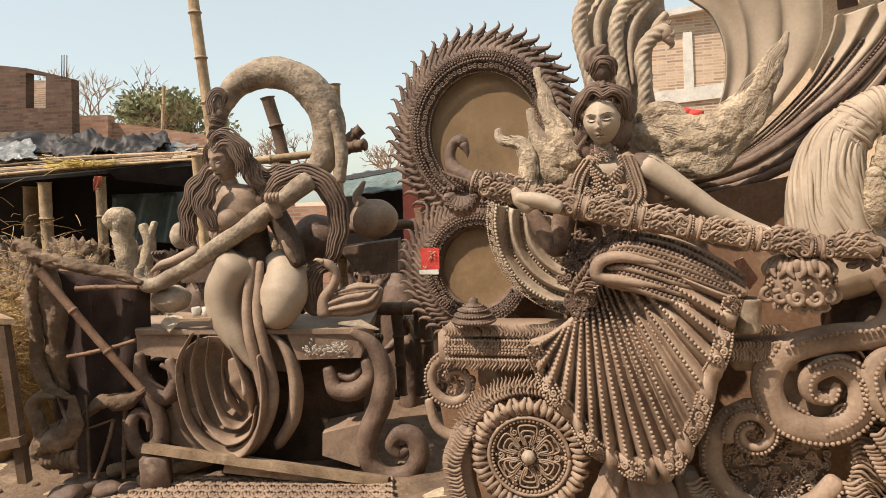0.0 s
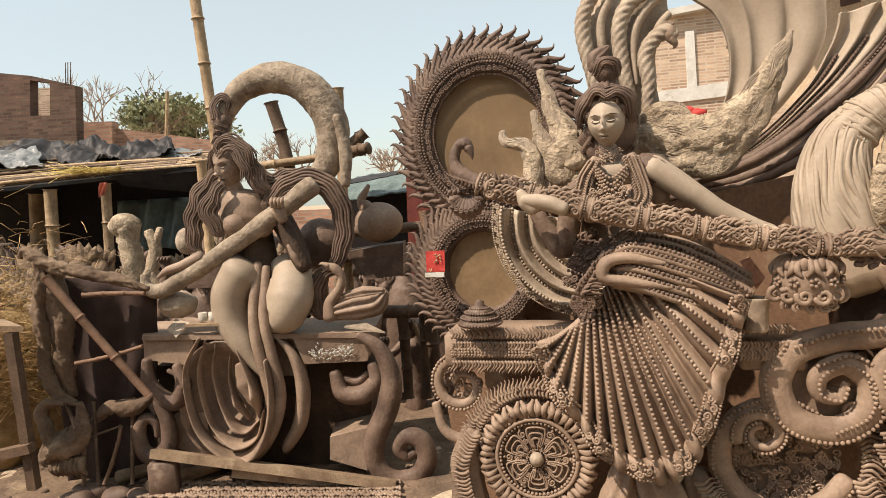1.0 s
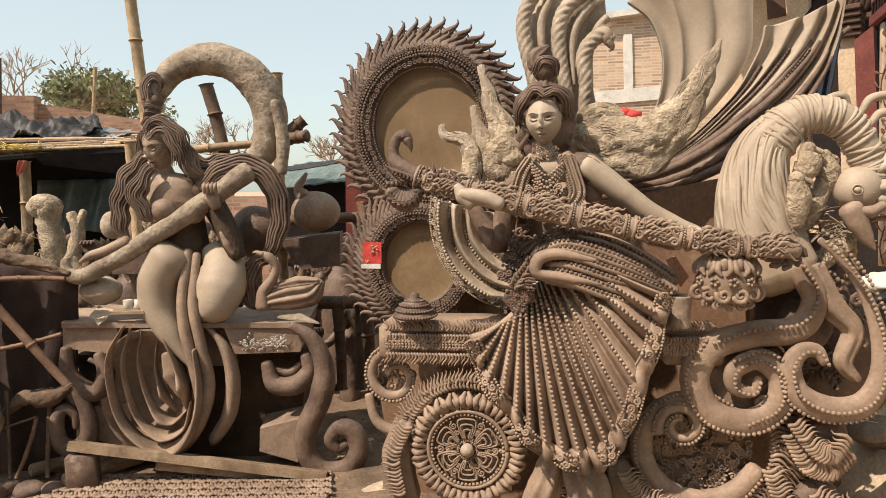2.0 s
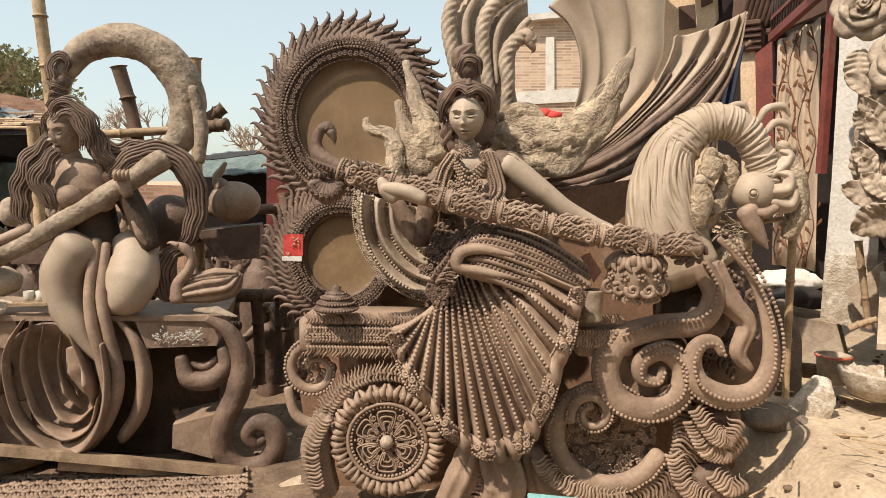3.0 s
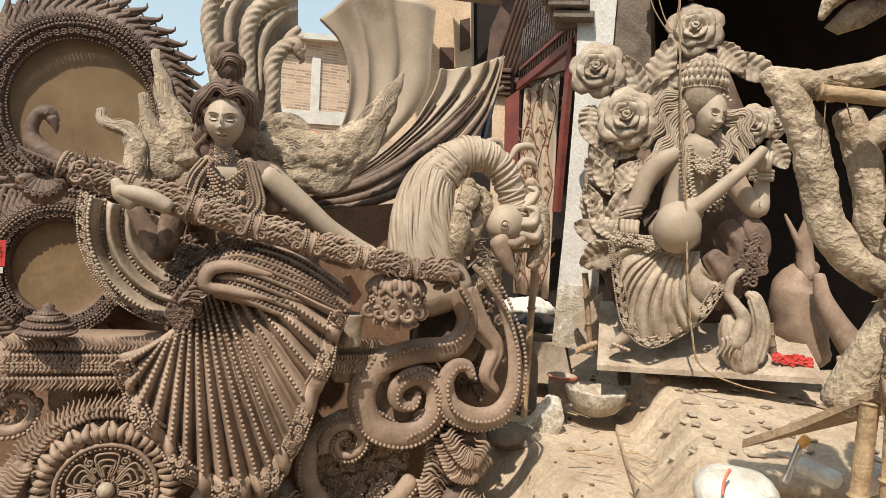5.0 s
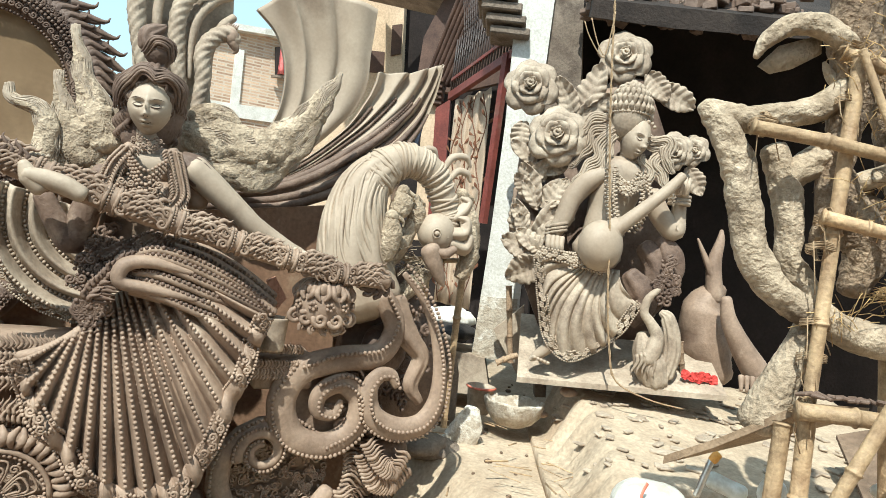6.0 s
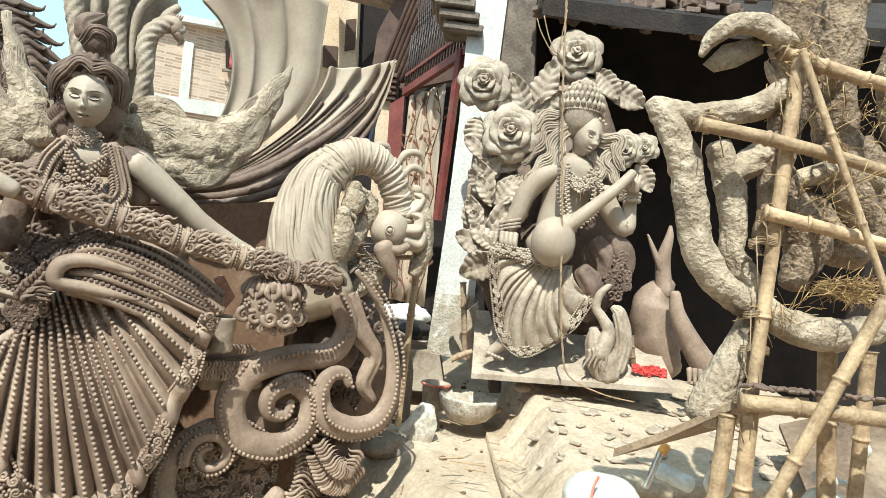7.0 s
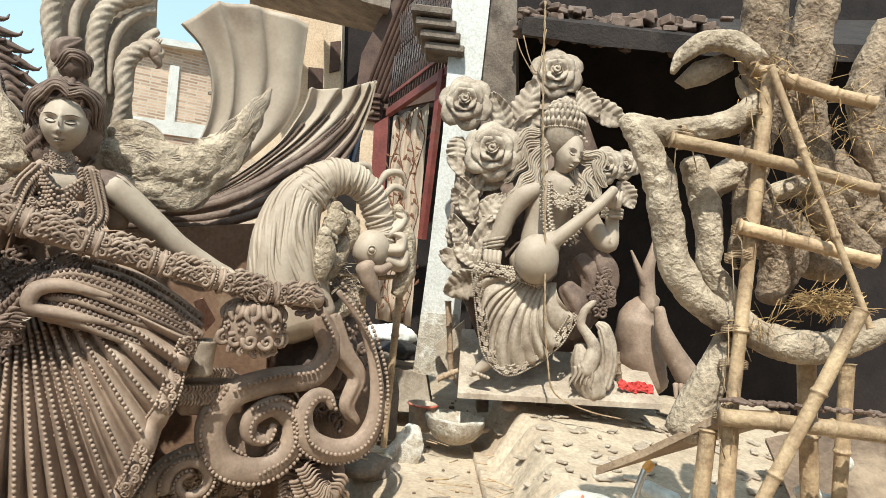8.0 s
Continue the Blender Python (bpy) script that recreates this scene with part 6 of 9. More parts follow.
# mug, brush, pot, plank
t = thing("tin_mug", (1.239, 2.622, 0.967), "dented tin mug stained with clay", "mug")
s = Sculpt()
lathe(s, (1.239, 2.622, 0.967), [(0.043, 0), (0.046, 0.01), (0.047, 0.06), (0.05, 0.125), (0.053, 0.135), (0.05, 0.138), (0.046, 0.125), (0.043, 0.03), (0.0, 0.025)], 20, 0.002)
part("body", s, CLAY_PALE, t)
s = Sculpt()
beam(s, Vector((1.25, 2.62, 1.034)), Vector((1.285, 2.572, 1.168)), 0.012, 0.008)
lone("brush_stick", s, WOOD, (1.25, 2.62, 1.008), "wooden modelling stick standing in the mug", "stick")
s = Sculpt()
lathe(s, (0.119, 2.926, 0.972), [(0.05, 0), (0.095, 0.01), (0.098, 0.03), (0.075, 0.04), (0.082, 0.052), (0.06, 0.065), (0.066, 0.075), (0.04, 0.09), (0.02, 0.105), (0.024, 0.118), (0.0, 0.13)], 24, 0.002)
for r, h, b in ((0.099, 0.02, 0.0075), (0.085, 0.046, 0.007), (0.068, 0.07, 0.0065), (0.045, 0.09, 0.0055)):
    beads(s, [Vector((0.119, 2.926, 0.972 + h)) + RT * (r * math.cos(k / 24 * 6.283)) + F * (r * math.sin(k / 24 * 6.283)) for k in range(25)], b, b * 1.9, step=2)
lone("lidded_pot", s, CLAY_DARK, (0.119, 2.926, 0.972), "small stepped clay pot with a lid on the seat", "pot")
s = Sculpt()
slab(s, [(1.266, 2.841, 1.225), (1.303, 2.834, 1.245), (1.362, 2.822, 1.153), (1.328, 2.829, 1.103)], -F, 0.02)
lone("brick_piece", s, BRICK, (1.315, 2.831, 1.103), "loose piece of red brick wedged behind the gourd", "brick", smooth=False)

# ---- the seated musician on a scrolled pedestal ----
F, RT = FRONT_A, RA


def pedestal():
    t = thing("clay_pedestal", (-1.247, 3.859, -0.09), "clay pedestal with scrolled legs under the seated musician", "pedestal")
    s = Sculpt()
    slab(s, [(-1.913, 3.686, 0.851), (-1.613, 3.701, 0.817), (-1.619, 3.701, 0.652), (-1.919, 3.686, 0.707)], -F, 0.62)
    part("top_slab", s, CLAY, t, "thick clay top with ragged edges", smooth=False)
    s = Sculpt()
    slab(s, [(-1.011, 3.69, 0.822), (-0.528, 3.714, 0.81), (-0.572, 3.712, 0.635), (-0.946, 3.693, 0.638)], -F, 0.66)
    part("top_slab", s, CLAY, t, smooth=False)
    s = Sculpt()
    slab(s, [(-1.653, 3.789, 0.799), (-1.034, 3.819, 0.778), (-0.988, 3.821, 0.529), (-1.662, 3.789, 0.595)], -F, 0.5)
    part("top_slab", s, CLAY, t, smooth=False)
    s = Sculpt()
    slab(s, [Vector(p) for p in ((-2.093, 4.118, 0.865), (-0.643, 4.189, 0.813), (-0.509, 3.695, 0.809), (-1.909, 3.666, 0.859))], -UP, 0.03)
    part("tabletop", s, CLAY, t, "flat clay cover", smooth=False)
    s = Sculpt()
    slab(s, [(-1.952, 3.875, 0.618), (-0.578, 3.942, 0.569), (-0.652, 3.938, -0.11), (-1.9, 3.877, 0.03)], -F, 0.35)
    part("core", s, WET_SHADED, t, "dark damp core", smooth=False)
    s = Sculpt()
    slab(s, [(-1.781, 3.713, 0.348), (-1.582, 3.722, 0.359), (-1.575, 3.723, 0.084), (-1.791, 3.712, 0.144)], -F, 0.2)
    part("block", s, CLAY, t, "square clay block at the foot", smooth=False)
    s = Sculpt()
    slab(s, [(-0.821, 3.679, 0.192), (-0.59, 3.691, 0.237), (-0.612, 3.69, -0.026), (-0.83, 3.679, 0.054)], -F, 0.3)
    part("block", s, CLAY, t, "square clay block at the foot", smooth=False)
    s = Sculpt()
    tube(s, [(-0.605, 3.67, 0.801), (-0.494, 3.675, 0.722), (-0.43, 3.678, 0.55), (-0.46, 3.677, 0.365), (-0.539, 3.673, 0.197), (-0.557, 3.672, 0.042), (-0.469, 3.677, -0.073), (-0.328, 3.683, -0.073), (-0.249, 3.687, 0.035), (-0.277, 3.686, 0.15), (-0.363, 3.682, 0.178), (-0.409, 3.679, 0.118), (-0.368, 3.681, 0.061), (-0.32, 3.684, 0.083)], [0.025, 0.05, 0.068, 0.066, 0.058, 0.06, 0.064, 0.06, 0.05, 0.04, 0.03], 16, 8, flat=0.9, front=F)
    part("scroll_leg", s, CLAY_DARK, t, "long S-shaped leg ending in a curl")
    s = Sculpt()
    tube(s, [(-0.776, 3.732, 0.564), (-0.736, 3.734, 0.441), (-0.615, 3.739, 0.429), (-0.533, 3.744, 0.508), (-0.551, 3.743, 0.605)], [0.035, 0.055, 0.06, 0.05, 0.03], 12, 7, front=F)
    tube(s, [(-0.722, 3.754, 0.522), (-0.649, 3.758, 0.501), (-0.585, 3.761, 0.55)], [0.02, 0.028, 0.015], 8, 5, front=F)
    part("inner_curl", s, CLAY_DARK, t, "inner curl of the leg")
    s = Sculpt()
    tube(s, [(-1.9, 3.677, 0.702), (-1.898, 3.677, 0.571), (-1.822, 3.681, 0.464), (-1.739, 3.685, 0.446), (-1.69, 3.687, 0.548), (-1.722, 3.686, 0.66)], [0.03, 0.045, 0.055, 0.055, 0.05, 0.03], 12, 7, front=F)
    tube(s, [(-1.856, 3.659, 0.465), (-1.8, 3.662, 0.331), (-1.802, 3.662, 0.185), (-1.886, 3.658, 0.112), (-1.963, 3.654, 0.164), (-1.972, 3.653, 0.29), (-1.923, 3.656, 0.357), (-1.868, 3.658, 0.32), (-1.868, 3.658, 0.244)], [0.03, 0.045, 0.055, 0.05, 0.042, 0.035, 0.025, 0.016], 12, 7, front=F)
    tube(s, [(-1.779, 3.693, 0.632), (-1.724, 3.695, 0.605), (-1.706, 3.696, 0.656)], 0.015, 8, 5, front=F)
    part("scroll_leg", s, CLAY_DARK, t, "pair of stacked curls forming the leg")
    s = Sculpt()
    rn = random.Random(3)
    for i in range(170):
        p = Vector((-0.771, 3.682, 0.703)) + RT * rn.uniform(-0.13, 0.13) + UP * rn.gauss(0, 0.018)
        tube(s, [p, p + RT * rn.uniform(-0.018, 0.018) + UP * rn.uniform(-0.012, 0.018)], rn.uniform(0.0015, 0.004), 5, 2, flat=0.2, front=F)
    part("paint_splash", s, PAINT_SPLASH, t, "dabs of white paint", kind="stuff")


pedestal()


def seated_musician():
    s = Sculpt()
    SKIN, DARK, HAIR = 0, 1, 2
    hc = Vector((-1.346, 3.804, 1.837))
    s.slot = SKIN
    look_way = (F * 0.88 - RT * 0.42 - UP * 0.14).normalized()
    face_ball(s, hc, look_way, 0.078, 0.122, 0.094, 0.05, 60, 60, DARK)
    tube(s, [(-1.348, 3.834, 1.737), (-1.319, 3.835, 1.668), (-1.295, 3.836, 1.616)], [0.05, 0.05, 0.07], 12, 5, front=F)
    s.slot = HAIR
    ball(s, hc + UP * 0.03 + RT * 0.05 - F * 0.035, (0.09, 0.09, 0.105), 18, 12, 0.06)
    # wavy locks combed back from the brow
    strands(s, [(-1.389, 3.712, 1.91), (-1.359, 3.713, 1.97), (-1.276, 3.717, 1.977), (-1.205, 3.721, 1.915), (-1.172, 3.722, 1.825)], [0.012, 0.03, 0.04, 0.045, 0.04], 7, F, 0.007, 0.5, 1)
    strands(s, [(-1.37, 3.693, 1.888), (-1.314, 3.695, 1.931), (-1.251, 3.698, 1.902), (-1.217, 3.7, 1.826), (-1.204, 3.701, 1.737)], [0.01, 0.022, 0.03, 0.034, 0.03], 6, F, 0.007, 0.5, 2)
    strands(s, [(-1.213, 3.76, 1.905), (-1.173, 3.762, 1.81), (-1.143, 3.764, 1.716), (-1.097, 3.766, 1.657)], [0.03, 0.045, 0.05, 0.03], 7, F, 0.008, 0.5, 3)
    strands(s, [(-1.4, 3.735, 1.935), (-1.437, 3.76, 1.89), (-1.447, 3.785, 1.82), (-1.43, 3.79, 1.76)], [0.01, 0.016, 0.018, 0.012], 4, F, 0.004, 0.5, 4)
    for k in range(3):
        strands(s, [hc + UP * (0.13 + 0.035 * k) - RT * (0.075 - 0.02 * k) + F * 0.03, hc + UP * (0.165 + 0.035 * k) - RT * 0.03 + F * 0.06, hc + UP * (0.14 + 0.035 * k) + RT * 0.03 + F * 0.03], [0.015, 0.022, 0.015], 4, F, 0.003, 0.5, 5 + k)
    tube(s, [(-1.377, 3.802, 1.972), (-1.379, 3.802, 2.039), (-1.366, 3.803, 2.081)], [0.05, 0.04, 0.045], 10, 5, front=F)
    ball(s, (-1.367, 3.803, 2.105), (0.055, 0.05, 0.05), 14, 10, ridges=7, deep=0.1)
    strands(s, [(-1.384, 3.772, 2.118), (-1.393, 3.772, 2.184), (-1.342, 3.774, 2.238), (-1.302, 3.776, 2.206), (-1.329, 3.775, 2.149)], [0.03, 0.032, 0.028, 0.024, 0.014], 5, F, 0.003, 0.5, 9)
    # loose hair in long rippling locks
    for i, (line, r, n) in enumerate((([(-1.408, 3.771, 1.802), (-1.496, 3.767, 1.709), (-1.552, 3.764, 1.587), (-1.581, 3.763, 1.434), (-1.55, 3.764, 1.307)], [0.03, 0.055, 0.062, 0.055, 0.025], 8), ([(-1.36, 3.713, 1.732), (-1.43, 3.71, 1.639), (-1.45, 3.709, 1.551), (-1.403, 3.711, 1.462), (-1.379, 3.712, 1.428)], [0.03, 0.055, 0.06, 0.04, 0.012], 8),
                                      ([(-1.239, 3.839, 1.837), (-1.183, 3.842, 1.753), (-1.082, 3.847, 1.735), (-0.971, 3.852, 1.771), (-0.858, 3.858, 1.786)], [0.05, 0.06, 0.055, 0.04, 0.02], 7), ([(-1.209, 3.821, 1.781), (-1.156, 3.823, 1.66), (-1.065, 3.828, 1.605), (-0.947, 3.833, 1.634)], [0.04, 0.05, 0.045, 0.02], 6),
                                      ([(-1.1, 3.766, 1.607), (-0.976, 3.772, 1.708), (-0.818, 3.78, 1.721), (-0.698, 3.785, 1.606), (-0.669, 3.787, 1.42), (-0.712, 3.785, 1.27), (-0.764, 3.782, 1.188)], [0.045, 0.06, 0.07, 0.068, 0.06, 0.05, 0.03], 7),
                                      ([(-0.745, 3.803, 1.184), (-0.825, 3.799, 1.154), (-0.872, 3.797, 1.046), (-0.859, 3.798, 0.932), (-0.806, 3.8, 0.892)], [0.03, 0.05, 0.06, 0.045, 0.02], 6))):
        tube(s, line, [q * 0.8 for q in r], 12, 7, flat=0.3, front=F)
        strands(s, line, r, n, F, 0.004 if i > 3 else 0.009, 0.4, 20 + i)
    s.slot = SKIN
    # torso: clay chest; dark belly partly damp, mainly cast shade put into colour
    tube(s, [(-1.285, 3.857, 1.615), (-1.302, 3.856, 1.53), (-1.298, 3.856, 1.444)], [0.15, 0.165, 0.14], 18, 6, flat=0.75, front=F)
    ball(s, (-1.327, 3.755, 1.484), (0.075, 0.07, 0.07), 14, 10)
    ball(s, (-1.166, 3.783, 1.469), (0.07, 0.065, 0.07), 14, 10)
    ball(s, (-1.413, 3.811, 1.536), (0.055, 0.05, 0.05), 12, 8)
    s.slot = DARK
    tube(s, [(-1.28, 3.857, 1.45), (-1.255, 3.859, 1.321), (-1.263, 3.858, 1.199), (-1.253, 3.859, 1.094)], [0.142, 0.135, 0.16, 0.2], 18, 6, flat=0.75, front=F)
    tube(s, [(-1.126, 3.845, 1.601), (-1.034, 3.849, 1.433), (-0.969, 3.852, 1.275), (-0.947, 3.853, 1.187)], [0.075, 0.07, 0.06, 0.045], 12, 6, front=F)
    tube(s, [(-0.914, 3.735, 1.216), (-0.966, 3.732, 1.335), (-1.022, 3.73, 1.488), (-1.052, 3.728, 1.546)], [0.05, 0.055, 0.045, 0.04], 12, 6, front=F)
    s.slot = SKIN
    tube(s, [(-0.925, 3.694, 1.225), (-0.955, 3.692, 1.28), (-0.985, 3.691, 1.35)], [0.014, 0.024, 0.014], 10, 5, front=F)
    tube(s, [(-1.001, 3.671, 1.499), (-1.02, 3.67, 1.546), (-1.043, 3.669, 1.599)], [0.03, 0.04, 0.025], 10, 5, front=F)
    for k in range(4):
        p = Vector((-1.045, 3.628, 1.58)) + RT * 0.02 * k
        tube(s, [p, p + UP * 0.035 + F * 0.01, p + UP * 0.05 - F * 0.02], [0.012, 0.012, 0.006], 7, 4, front=F)
    tube(s, [(-1.52, 3.695, 1.311), (-1.641, 3.69, 1.26), (-1.726, 3.685, 1.237), (-1.785, 3.682, 1.2)], [0.035, 0.03, 0.025, 0.01], 10, 6, front=F)
    s.slot = 4
    # thighs and kneeling legs; the smooth pale clay also carries their sunlit tone
    tube(s, [(-1.296, 3.756, 1.212), (-1.373, 3.753, 1.079), (-1.383, 3.74, 0.93), (-1.31, 3.71, 0.77), (-1.19, 3.69, 0.57)], [0.13, 0.12, 0.105, 0.075, 0.02], 18, 7, front=F)
    tube(s, [(-1.06, 3.85, 1.215), (-1.015, 3.80, 1.13), (-1.02, 3.735, 1.02), (-1.055, 3.71, 0.925), (-1.13, 3.72, 0.87)], [0.10, 0.135, 0.142, 0.115, 0.05], 20, 7, front=F)
    # hanging drape with nested loops
    s.slot = 3
    tube(s, [(-1.2, 3.745, 1.24), (-1.205, 3.7, 1.12), (-1.22, 3.66, 0.96), (-1.205, 3.64, 0.789), (-1.16, 3.643, 0.55), (-1.148, 3.643, 0.345)], [0.03, 0.032, 0.03, 0.034, 0.036, 0.02], 12, 7, front=F)
    tube(s, [(-1.15, 3.745, 1.22), (-1.155, 3.7, 1.09), (-1.155, 3.65, 0.921), (-1.123, 3.645, 0.718), (-1.089, 3.646, 0.479), (-1.146, 3.644, 0.277), (-1.263, 3.638, 0.127), (-1.399, 3.631, 0.099)], [0.024, 0.028, 0.03, 0.032, 0.036, 0.04, 0.045, 0.03], 12, 7, front=F)
    for line, r in (([(-1.535, 3.605, 0.835), (-1.62, 3.6, 0.678), (-1.622, 3.6, 0.476), (-1.562, 3.603, 0.269), (-1.407, 3.611, 0.118), (-1.256, 3.618, 0.135), (-1.159, 3.623, 0.285), (-1.132, 3.624, 0.487), (-1.151, 3.623, 0.69)], 0.05), ([(-1.514, 3.646, 0.819), (-1.568, 3.643, 0.632), (-1.55, 3.644, 0.426), (-1.488, 3.647, 0.268), (-1.367, 3.653, 0.176), (-1.246, 3.659, 0.222), (-1.202, 3.661, 0.375)], 0.032),
                    ([(-1.464, 3.688, 0.808), (-1.498, 3.686, 0.618), (-1.471, 3.688, 0.444), (-1.414, 3.691, 0.302), (-1.326, 3.695, 0.246), (-1.244, 3.699, 0.312)], 0.03), ([(-1.397, 3.731, 0.741), (-1.42, 3.73, 0.568), (-1.387, 3.732, 0.41), (-1.319, 3.735, 0.302)], 0.026), ([(-1.347, 3.674, 0.786), (-1.292, 3.676, 0.631), (-1.246, 3.679, 0.474), (-1.228, 3.68, 0.335)], 0.045)):
        tube(s, line, [r * 0.12, r * 0.2, r * 0.24, r * 0.3, r * 0.55, r * 0.36, r * 0.2], 14, 8, flat=5.0, front=F)
    mid = Vector((-1.457, 3.829, 0.435))

    def bowl(u, v):
        a, q = u * 2 * math.pi, v
        return mid + RT * (0.27 * q * math.cos(a)) + UP * (0.37 * q * math.sin(a)) + F * (0.16 * q * q)
    sheet(s, bowl, 30, 8, 0.03, -F)
    tube(s, [(-1.102, 3.706, 0.805), (-1.009, 3.71, 0.681), (-0.971, 3.712, 0.49), (-1.001, 3.711, 0.283), (-1.096, 3.706, 0.13), (-1.121, 3.705, 0.114)], [0.012, 0.032, 0.042, 0.045, 0.035, 0.008], 12, 7, flat=1.6, front=F)
    tube(s, [(-1.349, 3.714, 0.64), (-1.313, 3.716, 0.534), (-1.271, 3.718, 0.411)], [0.03, 0.07, 0.04], 12, 6, flat=0.6, front=F)
    return lone("musician_statue", s, [CLAY, WET_SHADED, CLAY_DARK, CLAY, CLAY_SMOOTH], (-1.258, 3.858, 0.777), "clay statue of a seated musician with long loose hair, partly damp, belly shade in its colour", "statue")


seated_musician()

t = thing("horn_veena", (-1.424, 3.8, 1.109), "pale clay veena whose neck bends into a great ring", "instrument")
s = Sculpt()
tube(s, [(-1.872, 3.688, 1.216), (-1.855, 3.689, 1.141), (-1.784, 3.693, 1.117), (-1.617, 3.701, 1.197), (-1.337, 3.714, 1.359), (-1.066, 3.728, 1.533), (-0.834, 3.739, 1.688)], [0.02, 0.036, 0.045, 0.05, 0.052, 0.055, 0.06], 14, 8, front=F, lump=0.1)
part("neck", s, SPECKLED, t, "long straight neck of speckled clay")
s = Sculpt()
tube(s, [(-0.864, 3.858, 1.691), (-0.753, 3.863, 1.829), (-0.715, 3.865, 2.012), (-0.766, 3.862, 2.181), (-0.877, 3.857, 2.296), (-1.048, 3.849, 2.35), (-1.23, 3.84, 2.298), (-1.336, 3.835, 2.183), (-1.387, 3.832, 2.042), (-1.433, 3.83, 1.826)], [0.06, 0.085, 0.10, 0.105, 0.10, 0.09, 0.075, 0.06, 0.045, 0.03], 20, 10, front=F, lump=0.07)
part("ring", s, SPECKLED, t, "great bent ring")
s = Sculpt()
tube(s, [(-0.67, 3.787, 2.084), (-0.632, 3.789, 1.885), (-0.647, 3.788, 1.687)], [0.03, 0.04, 0.03], 10, 6, front=F, lump=0.1)
part("side_rib", s, SPECKLED, t, "short rib beside the ring")

for c, r, lab in (((-0.519, 4.145, 1.44), (0.16, 0.14, 0.13), "round clay gourd behind the pedestal"), ((-0.911, 4.176, 1.318), (0.17, 0.15, 0.17), "dark damp clay gourd behind the musician"), ((-1.827, 4.181, 1.382), (0.07, 0.07, 0.09), "small pale gourd hanging by the shoulder")):
    s = Sculpt()
    ball(s, c, r, 22, 16, 0.03)
    if r[2] == 0.13:
        tube(s, [(-0.589, 4.111, 1.538), (-0.615, 4.11, 1.59), (-0.583, 4.112, 1.647), (-0.563, 4.112, 1.682)], [0.05, 0.03, 0.02, 0.012], 10, 5, front=F)
    lone("clay_gourd", s, [CLAY, CLAY_DARK, CLAY_PALE][0 if r[2] == 0.13 else (1 if r[2] == 0.17 else 2)], c, lab, "gourd", "clay gourds")
s = Sculpt()
slab(s, [(-0.753, 4.083, 1.263), (-0.363, 4.102, 1.3), (-0.373, 4.102, 1.092), (-0.611, 4.09, 1.074)], -F, 0.25)
slab(s, [(-1.826, 4.081, 1.197), (-1.49, 4.097, 1.274), (-1.541, 4.095, 1.073), (-1.799, 4.082, 1.077)], -F, 0.2)
lone("clay_slab", s, CLAY_DARK, (-0.574, 4.092, 1.08), "dark clay slabs behind the seated musician", "slab", smooth=False)

def small_swan():
    s = Sculpt()
    tube(s, [(-0.78, 3.731, 0.907), (-0.774, 3.732, 0.991), (-0.713, 3.735, 1.073), (-0.695, 3.736, 1.14), (-0.729, 3.734, 1.192), (-0.771, 3.732, 1.214)], [0.045, 0.035, 0.028, 0.024, 0.03, 0.02], 12, 7, front=F)
    tube(s, [(-0.769, 3.722, 1.215), (-0.801, 3.72, 1.229), (-0.821, 3.719, 1.224)], [0.018, 0.01, 0.003], 8, 4, front=F)
    tube(s, [(-0.768, 3.762, 0.935), (-0.631, 3.769, 0.963), (-0.512, 3.775, 0.981), (-0.452, 3.778, 1.033)], [0.05, 0.08, 0.075, 0.03], 20, 8, front=F, ridges=9, deep=0.14)
    tube(s, [(-0.691, 3.746, 1.02), (-0.572, 3.752, 1.041), (-0.462, 3.757, 1.043)], [0.02, 0.035, 0.02], 12, 6, front=F, ridges=6, deep=0.14)
    lone("swan_statue", s, CLAY, (-0.64, 3.788, 0.874), "small clay swan with fluted wings on the pedestal", "statue")


small_swan()
s = Sculpt()
ball(s, (-1.729, 3.785, 1.019), (0.12, 0.1, 0.085), 20, 14, 0.1, scale=20)
lone("clay_lump", s, CLAY_PALE, (-1.736, 3.785, 0.929), "rough ball of dry clay on the pedestal", "clay")
s = Sculpt()
for x in (0, 1):
    lathe(s, Vector((-1.544, 3.704, 0.923)) + RT * 0.062 * x, [(0.022, 0), (0.026, 0.004), (0.027, 0.05), (0.024, 0.052), (0.02, 0.01), (0, 0.008)], 14)
lone("cup", s, PLASTIC, (-1.517, 3.706, 0.922), "two small stained white cups on the slab", "cup")
s = Sculpt()
box(s, (-1.533, 3.675, 0.908), (0.2, 0.05, 0.016), 0)
lone("wood_lath", s, WOOD, (-1.533, 3.675, 0.908), "short wooden lath lying by the cups", "lath", smooth=False)
s = Sculpt()
for a, b, c in (((-1.729, 3.735, 0.938), (-1.613, 3.681, 0.923), (-1.684, 3.637, 0.847)), ((-0.555, 3.692, 0.869), (-0.449, 3.678, 0.814), (-0.689, 3.686, 0.855))):
    s = Sculpt()
    slab(s, [Vector(a), Vector(b), Vector(c), Vector(a).lerp(Vector(c), 0.5) - RT * 0.05], -UP, 0.01)
    lone("clay_shard", s, CLAY_PALE, a, "broken pale clay shard on the slab", "shard", "shards", smooth=False)

